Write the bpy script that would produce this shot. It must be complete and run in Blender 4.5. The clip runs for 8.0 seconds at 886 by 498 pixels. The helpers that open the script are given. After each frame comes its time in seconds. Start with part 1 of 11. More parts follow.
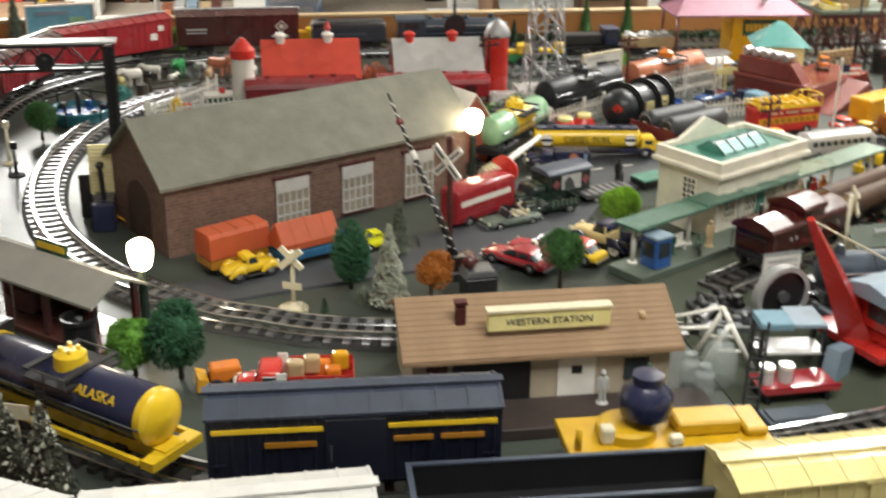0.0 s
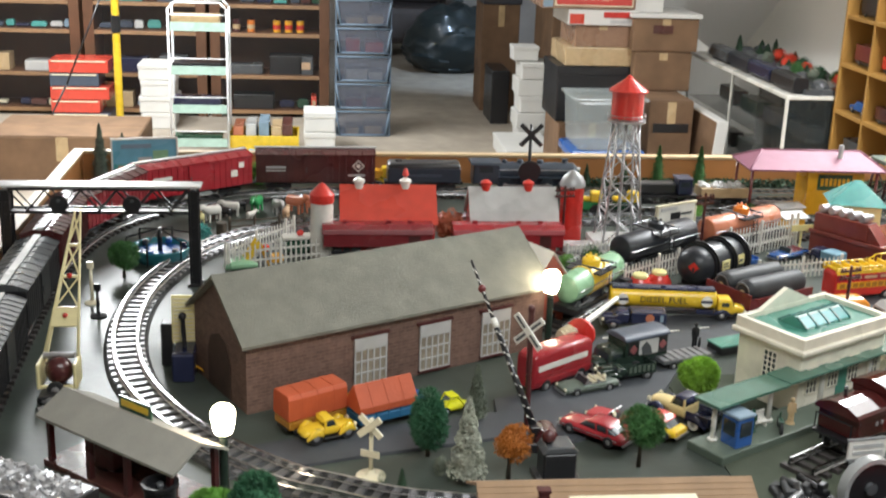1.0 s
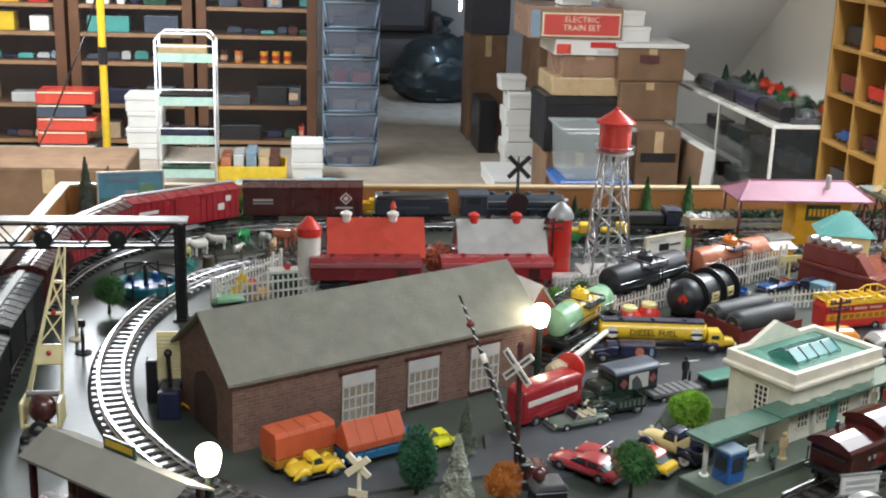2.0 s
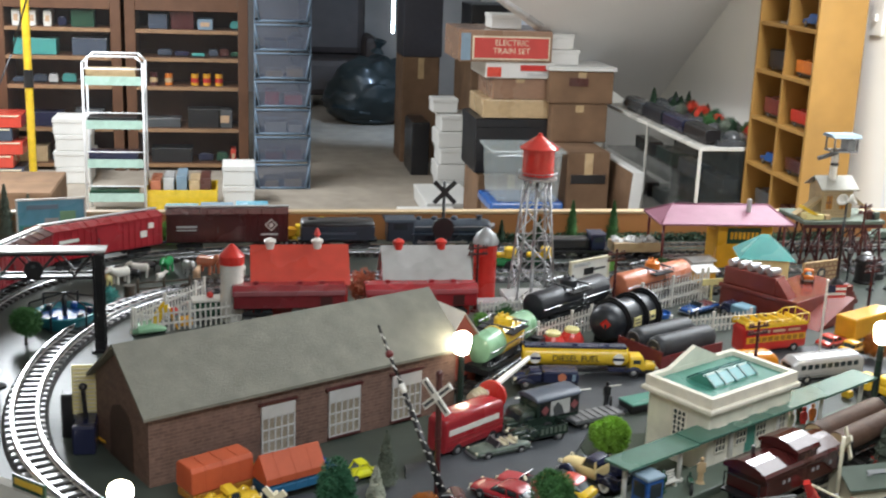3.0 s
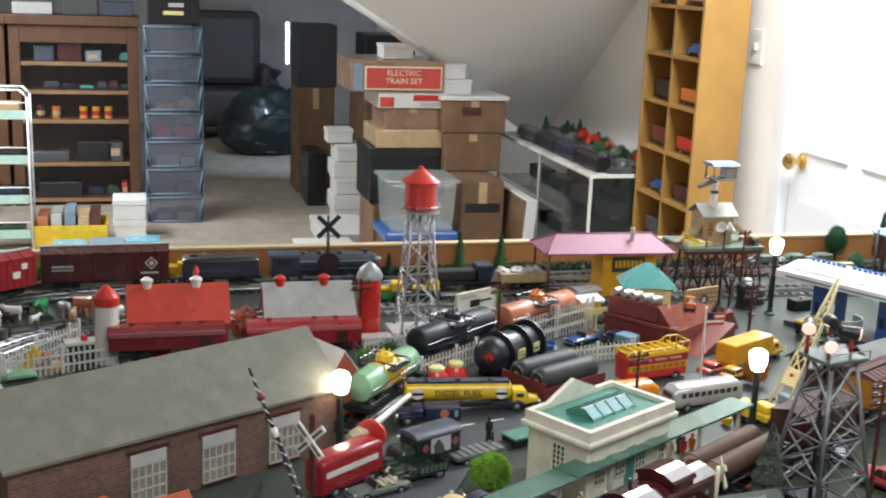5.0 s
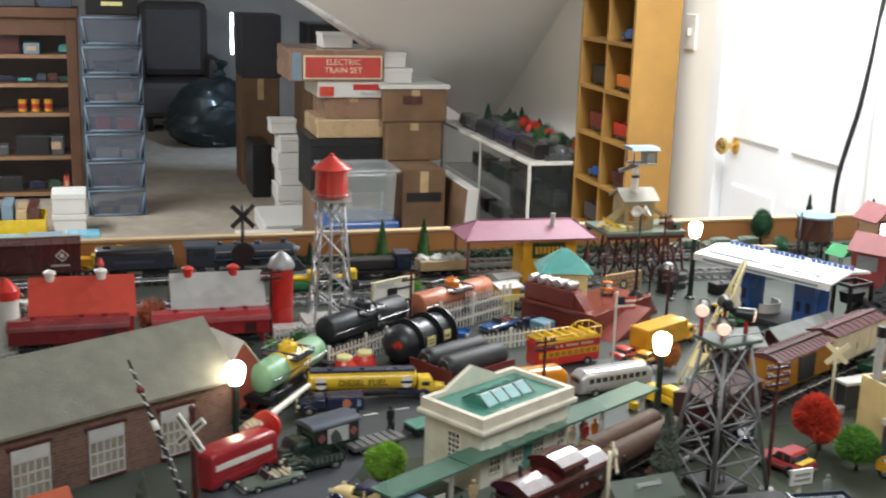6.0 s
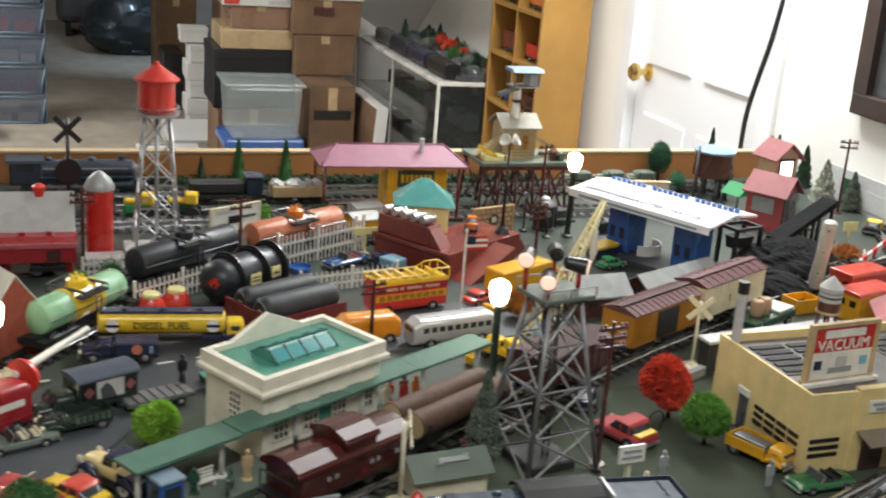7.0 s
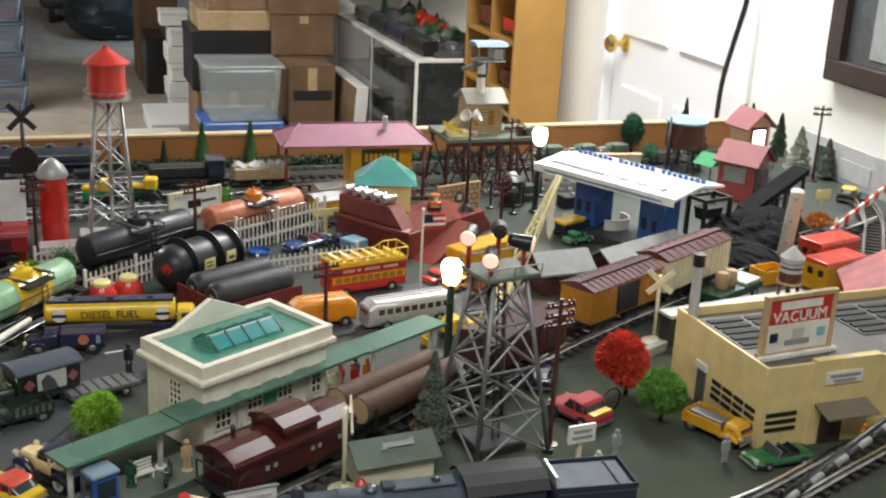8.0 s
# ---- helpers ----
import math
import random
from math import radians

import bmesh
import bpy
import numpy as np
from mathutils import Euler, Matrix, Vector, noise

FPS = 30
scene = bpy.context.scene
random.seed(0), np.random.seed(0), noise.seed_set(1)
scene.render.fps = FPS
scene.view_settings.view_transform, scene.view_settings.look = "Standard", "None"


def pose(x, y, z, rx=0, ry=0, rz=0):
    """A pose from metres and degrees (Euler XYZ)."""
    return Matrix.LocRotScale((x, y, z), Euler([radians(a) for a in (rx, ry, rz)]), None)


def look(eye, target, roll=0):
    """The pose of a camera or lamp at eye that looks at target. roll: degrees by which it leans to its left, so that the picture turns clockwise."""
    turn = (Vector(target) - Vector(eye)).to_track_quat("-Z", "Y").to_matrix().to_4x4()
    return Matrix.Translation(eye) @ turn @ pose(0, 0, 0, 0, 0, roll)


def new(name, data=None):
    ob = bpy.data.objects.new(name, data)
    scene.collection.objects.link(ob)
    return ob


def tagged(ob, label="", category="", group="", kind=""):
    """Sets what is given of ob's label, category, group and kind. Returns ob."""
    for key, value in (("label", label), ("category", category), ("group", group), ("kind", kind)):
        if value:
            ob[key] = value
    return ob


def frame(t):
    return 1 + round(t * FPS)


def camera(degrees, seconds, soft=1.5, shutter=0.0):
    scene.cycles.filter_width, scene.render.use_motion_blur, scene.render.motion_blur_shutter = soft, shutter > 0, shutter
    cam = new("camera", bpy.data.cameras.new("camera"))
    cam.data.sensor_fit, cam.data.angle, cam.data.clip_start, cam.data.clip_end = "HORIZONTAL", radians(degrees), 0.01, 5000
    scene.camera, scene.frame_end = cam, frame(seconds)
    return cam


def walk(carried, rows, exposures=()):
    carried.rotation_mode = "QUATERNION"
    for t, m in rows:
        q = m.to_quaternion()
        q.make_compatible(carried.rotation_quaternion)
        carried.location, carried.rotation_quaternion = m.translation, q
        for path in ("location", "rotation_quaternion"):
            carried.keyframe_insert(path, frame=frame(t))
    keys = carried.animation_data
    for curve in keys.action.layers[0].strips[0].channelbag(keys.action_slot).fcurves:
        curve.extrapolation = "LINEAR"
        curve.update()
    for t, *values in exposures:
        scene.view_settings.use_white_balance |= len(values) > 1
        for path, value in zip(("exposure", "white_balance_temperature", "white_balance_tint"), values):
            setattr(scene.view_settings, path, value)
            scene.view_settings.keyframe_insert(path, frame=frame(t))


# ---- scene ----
cam = camera(41.3, 8.0, soft=2.0, shutter=0.5)
PATH = [
    (0, (-0.012, -0.088, 0.557), (0.288, 1.737, -0.205), 0.8),
    (0.5, (-0.034, -0.079, 0.585), (0.212, 1.779, -0.113), 3.1),
    (1, (-0.043, -0.062, 0.624), (0.172, 1.836, 0.03), 2.0),
    (2.5, (-0.037, -0.049, 0.632), (0.238, 1.858, 0.095), 1.9),
    (3, (-0.018, -0.048, 0.64), (0.321, 1.855, 0.129), 2.2),
    (3.5, (-0.012, -0.037, 0.645), (0.356, 1.868, 0.159), 2.4),
    (4, (-0.004, -0.035, 0.649), (0.389, 1.869, 0.181), 2.3),
    (4.5, (0.005, -0.034, 0.649), (0.455, 1.859, 0.187), 2.3),
    (6, (0.118, -0.037, 0.64), (0.674, 1.825, 0.167), 1.8),
    (6.5, (0.212, 0.064, 0.614), (0.801, 1.901, 0.086), 2.5),
    (7, (0.348, 0.116, 0.61), (0.979, 1.917, 0.011), 4.4),
    (7.5, (0.407, 0.13, 0.603), (1.006, 1.935, -0.013), 3.7),
    (8, (0.417, 0.125, 0.606), (1.045, 1.915, -0.029), 2.9),
]
UNIT = 1.2  # metres in one unit of the plan
walk(cam, [(t, look(Vector(eye) * UNIT, Vector(target) * UNIT, roll)) for t, eye, target, roll in PATH],
     exposures=[(0, 0.44, 7100, 10), (1, 0.45, 6550, 10), (2.5, 0.25, 6280, 10), (4.5, 0.18, 6280, 10), (6.5, 0, 6600, 10), (8, -0.03, 6700, 10)])

# ---- world and light ----
FLOOR = -0.66
CEIL = 1.3
world = bpy.data.worlds.new("world")
scene.world = world
world.use_nodes = True
world.node_tree.nodes["Background"].inputs[0].default_value = (0.8, 0.88, 1.0, 1)
world.node_tree.nodes["Background"].inputs[1].default_value = 0.15
scene.view_settings.exposure = 0.0


def area_lamp(x, y, sx, sy, watts, colour, turn):
    d = bpy.data.lights.new("unseen_light", "AREA")
    d.shape, d.size, d.size_y, d.energy, d.color = "RECTANGLE", sx, sy, watts, colour
    ob = new("unseen_lamp_light", d)
    ob.matrix_world = pose(x, y, CEIL - 0.06, 0, 0, turn)
    return ob


# Unseen lights: first and last placed from reflections, middle two added as fill.
LAMPS = [(-0.95, 4.75, 0.3, 2.4, 135, 14), (0.45, 0.3, 1.3, 0.5, 27, 0), (1.62, 2.6, 0.35, 0.8, 54, 0), (1.55, 1.95, 0.85, 0.6, 13, 0)]
for lx, ly, sx, sy, w, turn in LAMPS:
    area_lamp(lx, ly, sx, sy, w, (0.94, 0.98, 1.0), turn)

# Daylight through the narrow window at the far end.
day = area_lamp(0.93, 7.36, 0.06, 0.3, 15, (0.55, 0.74, 1.0), 0)
day.matrix_world = pose(0.93, 7.36, 0.16, 82, 0, -14)


# ---- materials ----
def mat(name, colour, rough=0.5, metal=0.0, var=0.12, scale=60.0, bump=0.0, bscale=200.0, coat=0.0, per=0.0, stain=0.0):
    """A procedural surface: colour varied at two scales, with fine relief."""
    m = bpy.data.materials.new(name)
    m.use_nodes = True
    n, l = m.node_tree.nodes, m.node_tree.links
    b = n["Principled BSDF"]
    b.inputs["Roughness"].default_value = rough
    b.inputs["Metallic"].default_value = metal
    b.inputs["Coat Weight"].default_value = coat
    tex = n.new("ShaderNodeTexCoord")
    n1 = n.new("ShaderNodeTexNoise")
    n1.inputs["Scale"].default_value, n1.inputs["Detail"].default_value = scale, 5
    l.new(tex.outputs["Object"], n1.inputs["Vector"])
    n2 = n.new("ShaderNodeTexNoise")
    n2.inputs["Scale"].default_value, n2.inputs["Detail"].default_value = scale / 9, 3
    l.new(tex.outputs["Object"], n2.inputs["Vector"])
    add = n.new("ShaderNodeMath")
    l.new(n1.outputs["Fac"], add.inputs[0]), l.new(n2.outputs["Fac"], add.inputs[1])
    mr = n.new("ShaderNodeMapRange")
    mr.inputs[1].default_value, mr.inputs[2].default_value = 0.7, 1.3
    mr.inputs[3].default_value, mr.inputs[4].default_value = 1 - var, 1 + var
    l.new(add.outputs[0], mr.inputs[0])
    last = mr.outputs[0]
    if per:
        oi = n.new("ShaderNodeObjectInfo")
        pr = n.new("ShaderNodeMapRange")
        pr.inputs[3].default_value, pr.inputs[4].default_value = 1 - per, 1 + per
        l.new(oi.outputs["Random"], pr.inputs[0])
        mu = n.new("ShaderNodeMath")
        mu.operation = "MULTIPLY"
        l.new(last, mu.inputs[0]), l.new(pr.outputs[0], mu.inputs[1])
        last = mu.outputs[0]
    mix = n.new("ShaderNodeMix")
    mix.data_type, mix.blend_type = "RGBA", "MULTIPLY"
    mix.inputs["Factor"].default_value = 1
    mix.inputs["A"].default_value = (*colour, 1)
    l.new(last, mix.inputs["B"])
    l.new(mix.outputs["Result"], b.inputs["Base Color"])
    rr = n.new("ShaderNodeMapRange")
    rr.inputs[3].default_value, rr.inputs[4].default_value = max(rough - 0.1, 0.03), min(rough + 0.12, 1)
    l.new(n2.outputs["Fac"], rr.inputs[0])
    l.new(rr.outputs[0], b.inputs["Roughness"])
    if bump:
        n3 = n.new("ShaderNodeTexNoise")
        n3.inputs["Scale"].default_value, n3.inputs["Detail"].default_value = bscale, 4
        l.new(tex.outputs["Object"], n3.inputs["Vector"])
        bp = n.new("ShaderNodeBump")
        bp.inputs["Strength"].default_value, bp.inputs["Distance"].default_value = bump, 0.002
        l.new(n3.outputs["Fac"], bp.inputs["Height"])
        l.new(bp.outputs[0], b.inputs["Normal"])
    return m


def glow(name, colour, strength):
    m = mat(name, (0.9, 0.88, 0.8), 0.4)
    b = m.node_tree.nodes["Principled BSDF"]
    b.inputs["Emission Color"].default_value = (*colour, 1)
    b.inputs["Emission Strength"].default_value = strength
    return m


def glass(name, colour=(0.9, 0.95, 0.95), rough=0.05, alpha=0.25):
    m = mat(name, colour, rough, 0, 0.03)
    b = m.node_tree.nodes["Principled BSDF"]
    b.inputs["Alpha"].default_value = alpha
    b.inputs["Specular IOR Level"].default_value = 0.7
    return m


def plastic(name, colour, rough=0.27, coat=0.3, var=0.13):
    return mat(name, colour, rough, 0, var, 45, 0.06, 400, coat)


M = {}
for key, colour in dict(red=(0.5, 0.028, 0.022), bright_red=(0.62, 0.04, 0.03), maroon=(0.16, 0.028, 0.028), dark_maroon=(0.075, 0.02, 0.02),
                        brown=(0.09, 0.032, 0.026), yellow=(0.75, 0.5, 0.03), gold=(0.72, 0.36, 0.02), orange=(0.68, 0.19, 0.025),
                        tomato=(0.6, 0.07, 0.045), white=(0.75, 0.73, 0.67), cream=(0.72, 0.66, 0.48), pale_yellow=(0.78, 0.7, 0.32),
                        black=(0.013, 0.013, 0.015), navy=(0.016, 0.02, 0.055), blue=(0.03, 0.11, 0.36), sky=(0.16, 0.42, 0.55),
                        teal=(0.08, 0.34, 0.31), roof_green=(0.07, 0.25, 0.19), dark_green=(0.02, 0.07, 0.04), green=(0.04, 0.3, 0.1),
                        mint=(0.26, 0.48, 0.29), grey=(0.3, 0.31, 0.31), light_grey=(0.5, 0.5, 0.49), dark_grey=(0.08, 0.085, 0.09),
                        slate=(0.062, 0.078, 0.11), clay=(0.28, 0.165, 0.105), tan=(0.5, 0.36, 0.2), terracotta=(0.5, 0.17, 0.09), mauve=(0.27, 0.1, 0.15), steel_blue=(0.2, 0.28, 0.35), coach_maroon=(0.2, 0.018, 0.024), crimson=(0.33, 0.02, 0.028), slate_black=(0.017, 0.02, 0.027), engine_green=(0.02, 0.035, 0.026), caboose_red=(0.055, 0.011, 0.012), shed_red=(0.3, 0.075, 0.05), canopy_green=(0.07, 0.165, 0.122), signal_red=(0.38, 0.07, 0.07), dull_green=(0.02, 0.22, 0.07), dull_navy=(0.02, 0.027, 0.05), dull_blue=(0.065, 0.085, 0.11), dull_dark=(0.03, 0.03, 0.031), dull_maroon=(0.05, 0.012, 0.012), reefer_yellow=(0.7, 0.6, 0.27), dull_red=(0.4, 0.035, 0.04), sky_dull=(0.16, 0.3, 0.38), station_cream=(0.84, 0.79, 0.66), awning_green=(0.016, 0.13, 0.045), engine_blue=(0.024, 0.036, 0.055), roof_white=(0.6, 0.59, 0.56)).items():
    M[key] = plastic(key + "_paint", colour, 0.7 if "dull" in key else 0.1 if key == "caboose_red" else 0.42 if key == "slate_black" else 0.42 if key in ("engine_blue", "roof_white") else 0.55 if key in ("mauve", "steel_blue") else 0.36 if key in ("black", "slate") else 0.27, 0 if "dull" in key or key in ("mauve", "steel_blue") else 0.1 if key in ("black", "slate", "slate_black") else 0.3)
M["caboose_red"] = mat("glossy_caboose_paint", (0.065, 0.013, 0.012), 0.13, 0, 0.12, 30, 0.1, 70, 0.3)
M["orange_van"] = plastic("van_orange_paint", (0.72, 0.25, 0.012))
M["silver_bus"] = mat("silver_bus_paint", (0.52, 0.52, 0.53), 0.3, 0.35, 0.1, 40)
M["barn_brown"] = mat("barn_door_brown", (0.06, 0.035, 0.026), 0.7, 0, 0.25, 60, 0.2, 200)
M["dark_teal"] = plastic("dark_teal_plastic", (0.02, 0.12, 0.105))
M["pane_brown"] = mat("dim_shed_pane", (0.3, 0.26, 0.2), 0.25, 0, 0.25, 60)
M["lot_blue"] = plastic("lot_blue_paint", (0.012, 0.06, 0.2), 0.15)
M["platform_red"] = plastic("platform_red_plastic", (0.2, 0.042, 0.032), 0.22)
M["mill_tan"] = mat("mill_boards", (0.36, 0.27, 0.14), 0.6, 0, 0.25, 60, 0.2, 200)
M["mill_roof"] = mat("mill_roof_felt", (0.3, 0.285, 0.24), 0.65, 0, 0.15, 40, 0.2, 300)
M["frame_wood"] = mat("dark_frame_wood", (0.045, 0.03, 0.026), 0.4, 0, 0.25, 14)
M["awning_tan"] = mat("awning_tan_plastic", (0.2, 0.16, 0.12), 0.6, 0, 0.15, 60)
M["roof_tar"] = mat("roof_tar", (0.12, 0.11, 0.1), 0.5, 0, 0.25, 40, 0.2, 300)
M["boom_cream"] = plastic("boom_cream_plastic", (0.74, 0.66, 0.36), 0.35)
M["worn_blue"] = mat("worn_blue_enamel", (0.034, 0.053, 0.078), 0.58, 0, 0.6, 55, 0.1, 300, 0)
M["dusty_black"] = mat("dusty_black_paint", (0.025, 0.027, 0.032), 0.55, 0, 0.5, 40, 0.1, 200)
M["roof_slate"] = mat("slate_blue_car_roof", (0.032, 0.042, 0.065), 0.5, 0, 0.3, 40, 0.1, 300)
M["car_roof"] = mat("dusty_maroon_car_roof", (0.1, 0.028, 0.03), 0.62, 0, 0.3, 40, 0.1, 300)
M["barn_rose"] = mat("faded_rose_roof", (0.36, 0.085, 0.09), 0.55, 0, 0.35, 30, 0.15, 200)
M["shingle_tan"] = mat("tan_shingle", (0.27, 0.17, 0.095), 0.7, 0, 0.22, 30, 0.15, 200)
M["platform_dark"] = mat("dark_plank", (0.03, 0.02, 0.017), 0.65, 0, 0.4, 30, 0.2, 120)
M["pool_teal"] = plastic("pool_teal_plastic", (0.03, 0.2, 0.24))
M["car_navy"] = plastic("dark_navy_car_paint", (0.008, 0.01, 0.022), 0.35, 0.1)
# Shade under the station eaves is put into this darker cream.
M["eave_shade_cream"] = mat("eave_shade_cream_plastic", (0.42, 0.36, 0.27), 0.5, 0, 0.2, 30, 0.1, 200)
M["work_yellow"] = plastic("muted_work_yellow", (0.56, 0.33, 0.014), 0.4, 0.1)
M["truck_blue"] = plastic("truck_blue_paint", (0.02, 0.12, 0.24), 0.5, 0)
M["neon"] = plastic("neon_yellow_plastic", (0.72, 0.72, 0.02))
M["ground"] = mat("painted_plywood", (0.055, 0.066, 0.056), 0.36, 0, 0.22, 14, 0.15, 60)
M["ground"].node_tree.nodes["Principled BSDF"].inputs["Specular IOR Level"].default_value = 0.25
M["asphalt"] = mat("toy_asphalt", (0.05, 0.055, 0.062), 0.55, 0, 0.2, 30, 0.2, 300)
# Matt version of the table colour, for a sheet added against glare.
M["mat"] = mat("matt_olive_sheet", (0.062, 0.072, 0.052), 0.95, 0, 0.15, 20, 0.3, 500)
M["mat"].node_tree.nodes["Principled BSDF"].inputs["Specular IOR Level"].default_value = 0.1
M["carpet"] = mat("beige_carpet", (0.36, 0.31, 0.25), 0.95, 0, 0.2, 9, 0.5, 400)
M["wall"] = mat("white_wall_paint", (0.83, 0.815, 0.765), 0.75, 0, 0.03, 3, 0.1, 120)
M["ceiling"] = mat("matt_ceiling", (0.8, 0.79, 0.77), 0.85, 0, 0.03, 3)
# Recess shade is put into this darker wall colour.
M["shade_toned_wall"] = mat("shade_toned_boards", (0.42, 0.39, 0.36), 0.8, 0, 0.2, 4)
M["door"] = mat("door_gloss_white", (0.8, 0.81, 0.83), 0.35, 0, 0.02, 3)
M["wood"] = mat("bookcase_wood", (0.12, 0.055, 0.028), 0.5, 0, 0.25, 12, 0.1, 60)
M["oak"] = mat("honey_shelf_wood", (0.38, 0.205, 0.05), 0.45, 0, 0.15, 10, 0.08, 60)
M["fascia"] = mat("stained_edge_board", (0.42, 0.18, 0.06), 0.4, 0, 0.18, 9, 0.1, 50)
M["trim"] = mat("edge_trim", (0.52, 0.38, 0.22), 0.4, 0, 0.1, 20)
M["brick"] = mat("toy_brick_paint", (0.175, 0.105, 0.082), 0.65, 0, 0.25, 130)
nb, lb_ = M["brick"].node_tree.nodes, M["brick"].node_tree.links
sep, com, addxy = nb.new("ShaderNodeSeparateXYZ"), nb.new("ShaderNodeCombineXYZ"), nb.new("ShaderNodeMath")
lb_.new([k for k in nb if k.bl_idname == "ShaderNodeTexCoord"][0].outputs["Object"], sep.inputs[0])
lb_.new(sep.outputs[0], addxy.inputs[0]), lb_.new(sep.outputs[1], addxy.inputs[1])
lb_.new(addxy.outputs[0], com.inputs[0]), lb_.new(sep.outputs[2], com.inputs[1])
btex = nb.new("ShaderNodeTexBrick")
for k, v in (("Scale", 1.0), ("Brick Width", 0.0125), ("Row Height", 0.0046), ("Mortar Size", 0.0006), ("Bias", 0.0)):
    btex.inputs[k].default_value = v
btex.inputs["Color1"].default_value, btex.inputs["Color2"].default_value, btex.inputs["Mortar"].default_value = (1, 1, 1, 1), (0.72, 0.7, 0.68, 1), (1.12, 1.15, 1.15, 1)
lb_.new(com.outputs[0], btex.inputs["Vector"])
bmix = nb.new("ShaderNodeMix")
bmix.data_type, bmix.blend_type = "RGBA", "MULTIPLY"
bmix.inputs["Factor"].default_value = 1
lb_.new([k for k in nb if k.bl_idname == "ShaderNodeMix" and k != bmix][0].outputs["Result"], bmix.inputs["A"])
lb_.new(btex.outputs["Color"], bmix.inputs["B"]), lb_.new(bmix.outputs["Result"], nb["Principled BSDF"].inputs["Base Color"])
bbump = nb.new("ShaderNodeBump")
bbump.inputs["Strength"].default_value, bbump.inputs["Distance"].default_value = 0.6, 0.0006
bbump.invert = True
lb_.new(btex.outputs["Fac"], bbump.inputs["Height"]), lb_.new(bbump.outputs[0], nb["Principled BSDF"].inputs["Normal"])
M["shingle"] = mat("felt_roof", (0.19, 0.187, 0.152), 0.8, 0, 0.2, 40, 0.6, 500)
M["pale_felt"] = mat("pale_felt_roof", (0.3, 0.29, 0.255), 0.7, 0, 0.12, 40, 0.2, 500)
M["tin"] = mat("tin_silver", (0.45, 0.45, 0.46), 0.33, 0.75, 0.15, 40)
M["rail"] = mat("rail_steel", (0.65, 0.65, 0.66), 0.22, 1.0, 0.15, 60)
M["brass"] = mat("brass", (0.75, 0.55, 0.22), 0.2, 1.0, 0.1, 60)
M["tie"] = mat("tie_dark", (0.035, 0.03, 0.028), 0.6, 0, 0.3, 60, 0.2, 300, 0, 0.3)
M["tie_metal"] = mat("tinplate_tie", (0.34, 0.34, 0.35), 0.35, 0.85, 0.25, 60, 0.1, 300, 0, 0.25)
M["silver_grey"] = mat("dull_silver", (0.42, 0.43, 0.44), 0.4, 0.3, 0.12, 40)
M["ballast"] = mat("grey_roadbed", (0.03, 0.03, 0.029), 0.8, 0, 0.3, 90, 0.6, 500)
M["rubber"] = mat("rubber", (0.015, 0.015, 0.016), 0.7, 0, 0.2, 60)
M["window"] = mat("dark_window", (0.03, 0.04, 0.045), 0.12, 0, 0.1, 30, 0, 100, 0.3)
M["skylight"] = mat("teal_skylight_pane", (0.03, 0.26, 0.27), 0.1, 0, 0.1, 30, 0, 100, 0.2)
M["card"] = mat("brown_cardboard", (0.18, 0.105, 0.058), 0.85, 0, 0.3, 10, 0.1, 80)
M["white_card"] = mat("white_cardboard", (0.68, 0.67, 0.64), 0.7, 0, 0.06, 8)
M["paper_red"] = mat("printed_red_card", (0.5, 0.05, 0.04), 0.5, 0, 0.15, 14)
M["bag"] = mat("black_bin_bag", (0.006, 0.012, 0.013), 0.5, 0, 0.3, 10, 0.8, 25, 0.3)
M["clear"] = glass("clear_plastic", (0.5, 0.56, 0.56), 0.2, 0.33)
M["crate"] = glass("blue_grey_mesh", (0.12, 0.14, 0.19), 0.4, 0.42)
M["crate_frame"] = plastic("blue_grey_plastic", (0.12, 0.17, 0.23), 0.5, 0)
M["pane"] = glass("cabinet_glass", (0.05, 0.06, 0.06), 0.03, 0.3)
M["case_glass"] = glass("bookcase_glass", (0.2, 0.2, 0.2), 0.05, 0.03)
M["lamp_glow"] = glow("lamp_glow", (1.0, 0.86, 0.62), 26)
M["flood_glow"] = glow("flood_glow", (1.0, 0.52, 0.36), 0.7)
M["day_slit"] = glow("daylight_slit", (0.72, 0.86, 1.0), 12)
M["charcoal"] = plastic("charcoal_fabric", (0.035, 0.035, 0.045), 0.7, 0)
# Cloth colour set near black to give a chair silhouette.
M["chair_cloth"] = mat("silhouette_dark_cloth", (0.05, 0.04, 0.038), 0.55, 0, 0.2, 12)
M["wood_edge"] = mat("bookcase_edge", (0.3, 0.17, 0.085), 0.5, 0, 0.2, 12)
M["ochre"] = plastic("ochre_paint", (0.36, 0.16, 0.02))
M["canvas"] = mat("orange_canvas", (0.45, 0.085, 0.03), 0.6, 0, 0.12, 50, 0.2, 300)
M["log"] = mat("log_bark", (0.085, 0.042, 0.024), 0.7, 0, 0.3, 60, 0.4, 200)
M["coal"] = mat("coal", (0.014, 0.014, 0.015), 0.88, 0, 0.4, 60, 1.0, 220)
M["coal"].node_tree.nodes["Principled BSDF"].inputs["Specular IOR Level"].default_value = 0.12
M["gunmetal"] = mat("grey_metal", (0.22, 0.22, 0.225), 0.45, 0.6, 0.2, 40)
M["moss"] = plastic("moss_paint", (0.1, 0.13, 0.1), 0.6)
M["butter"] = plastic("butter_plastic", (0.74, 0.58, 0.27), 0.45)
M["rose"] = plastic("rose_plastic", (0.25, 0.075, 0.08), 0.65, 0)
M["peach"] = plastic("peach_plastic", (0.55, 0.36, 0.22), 0.5)
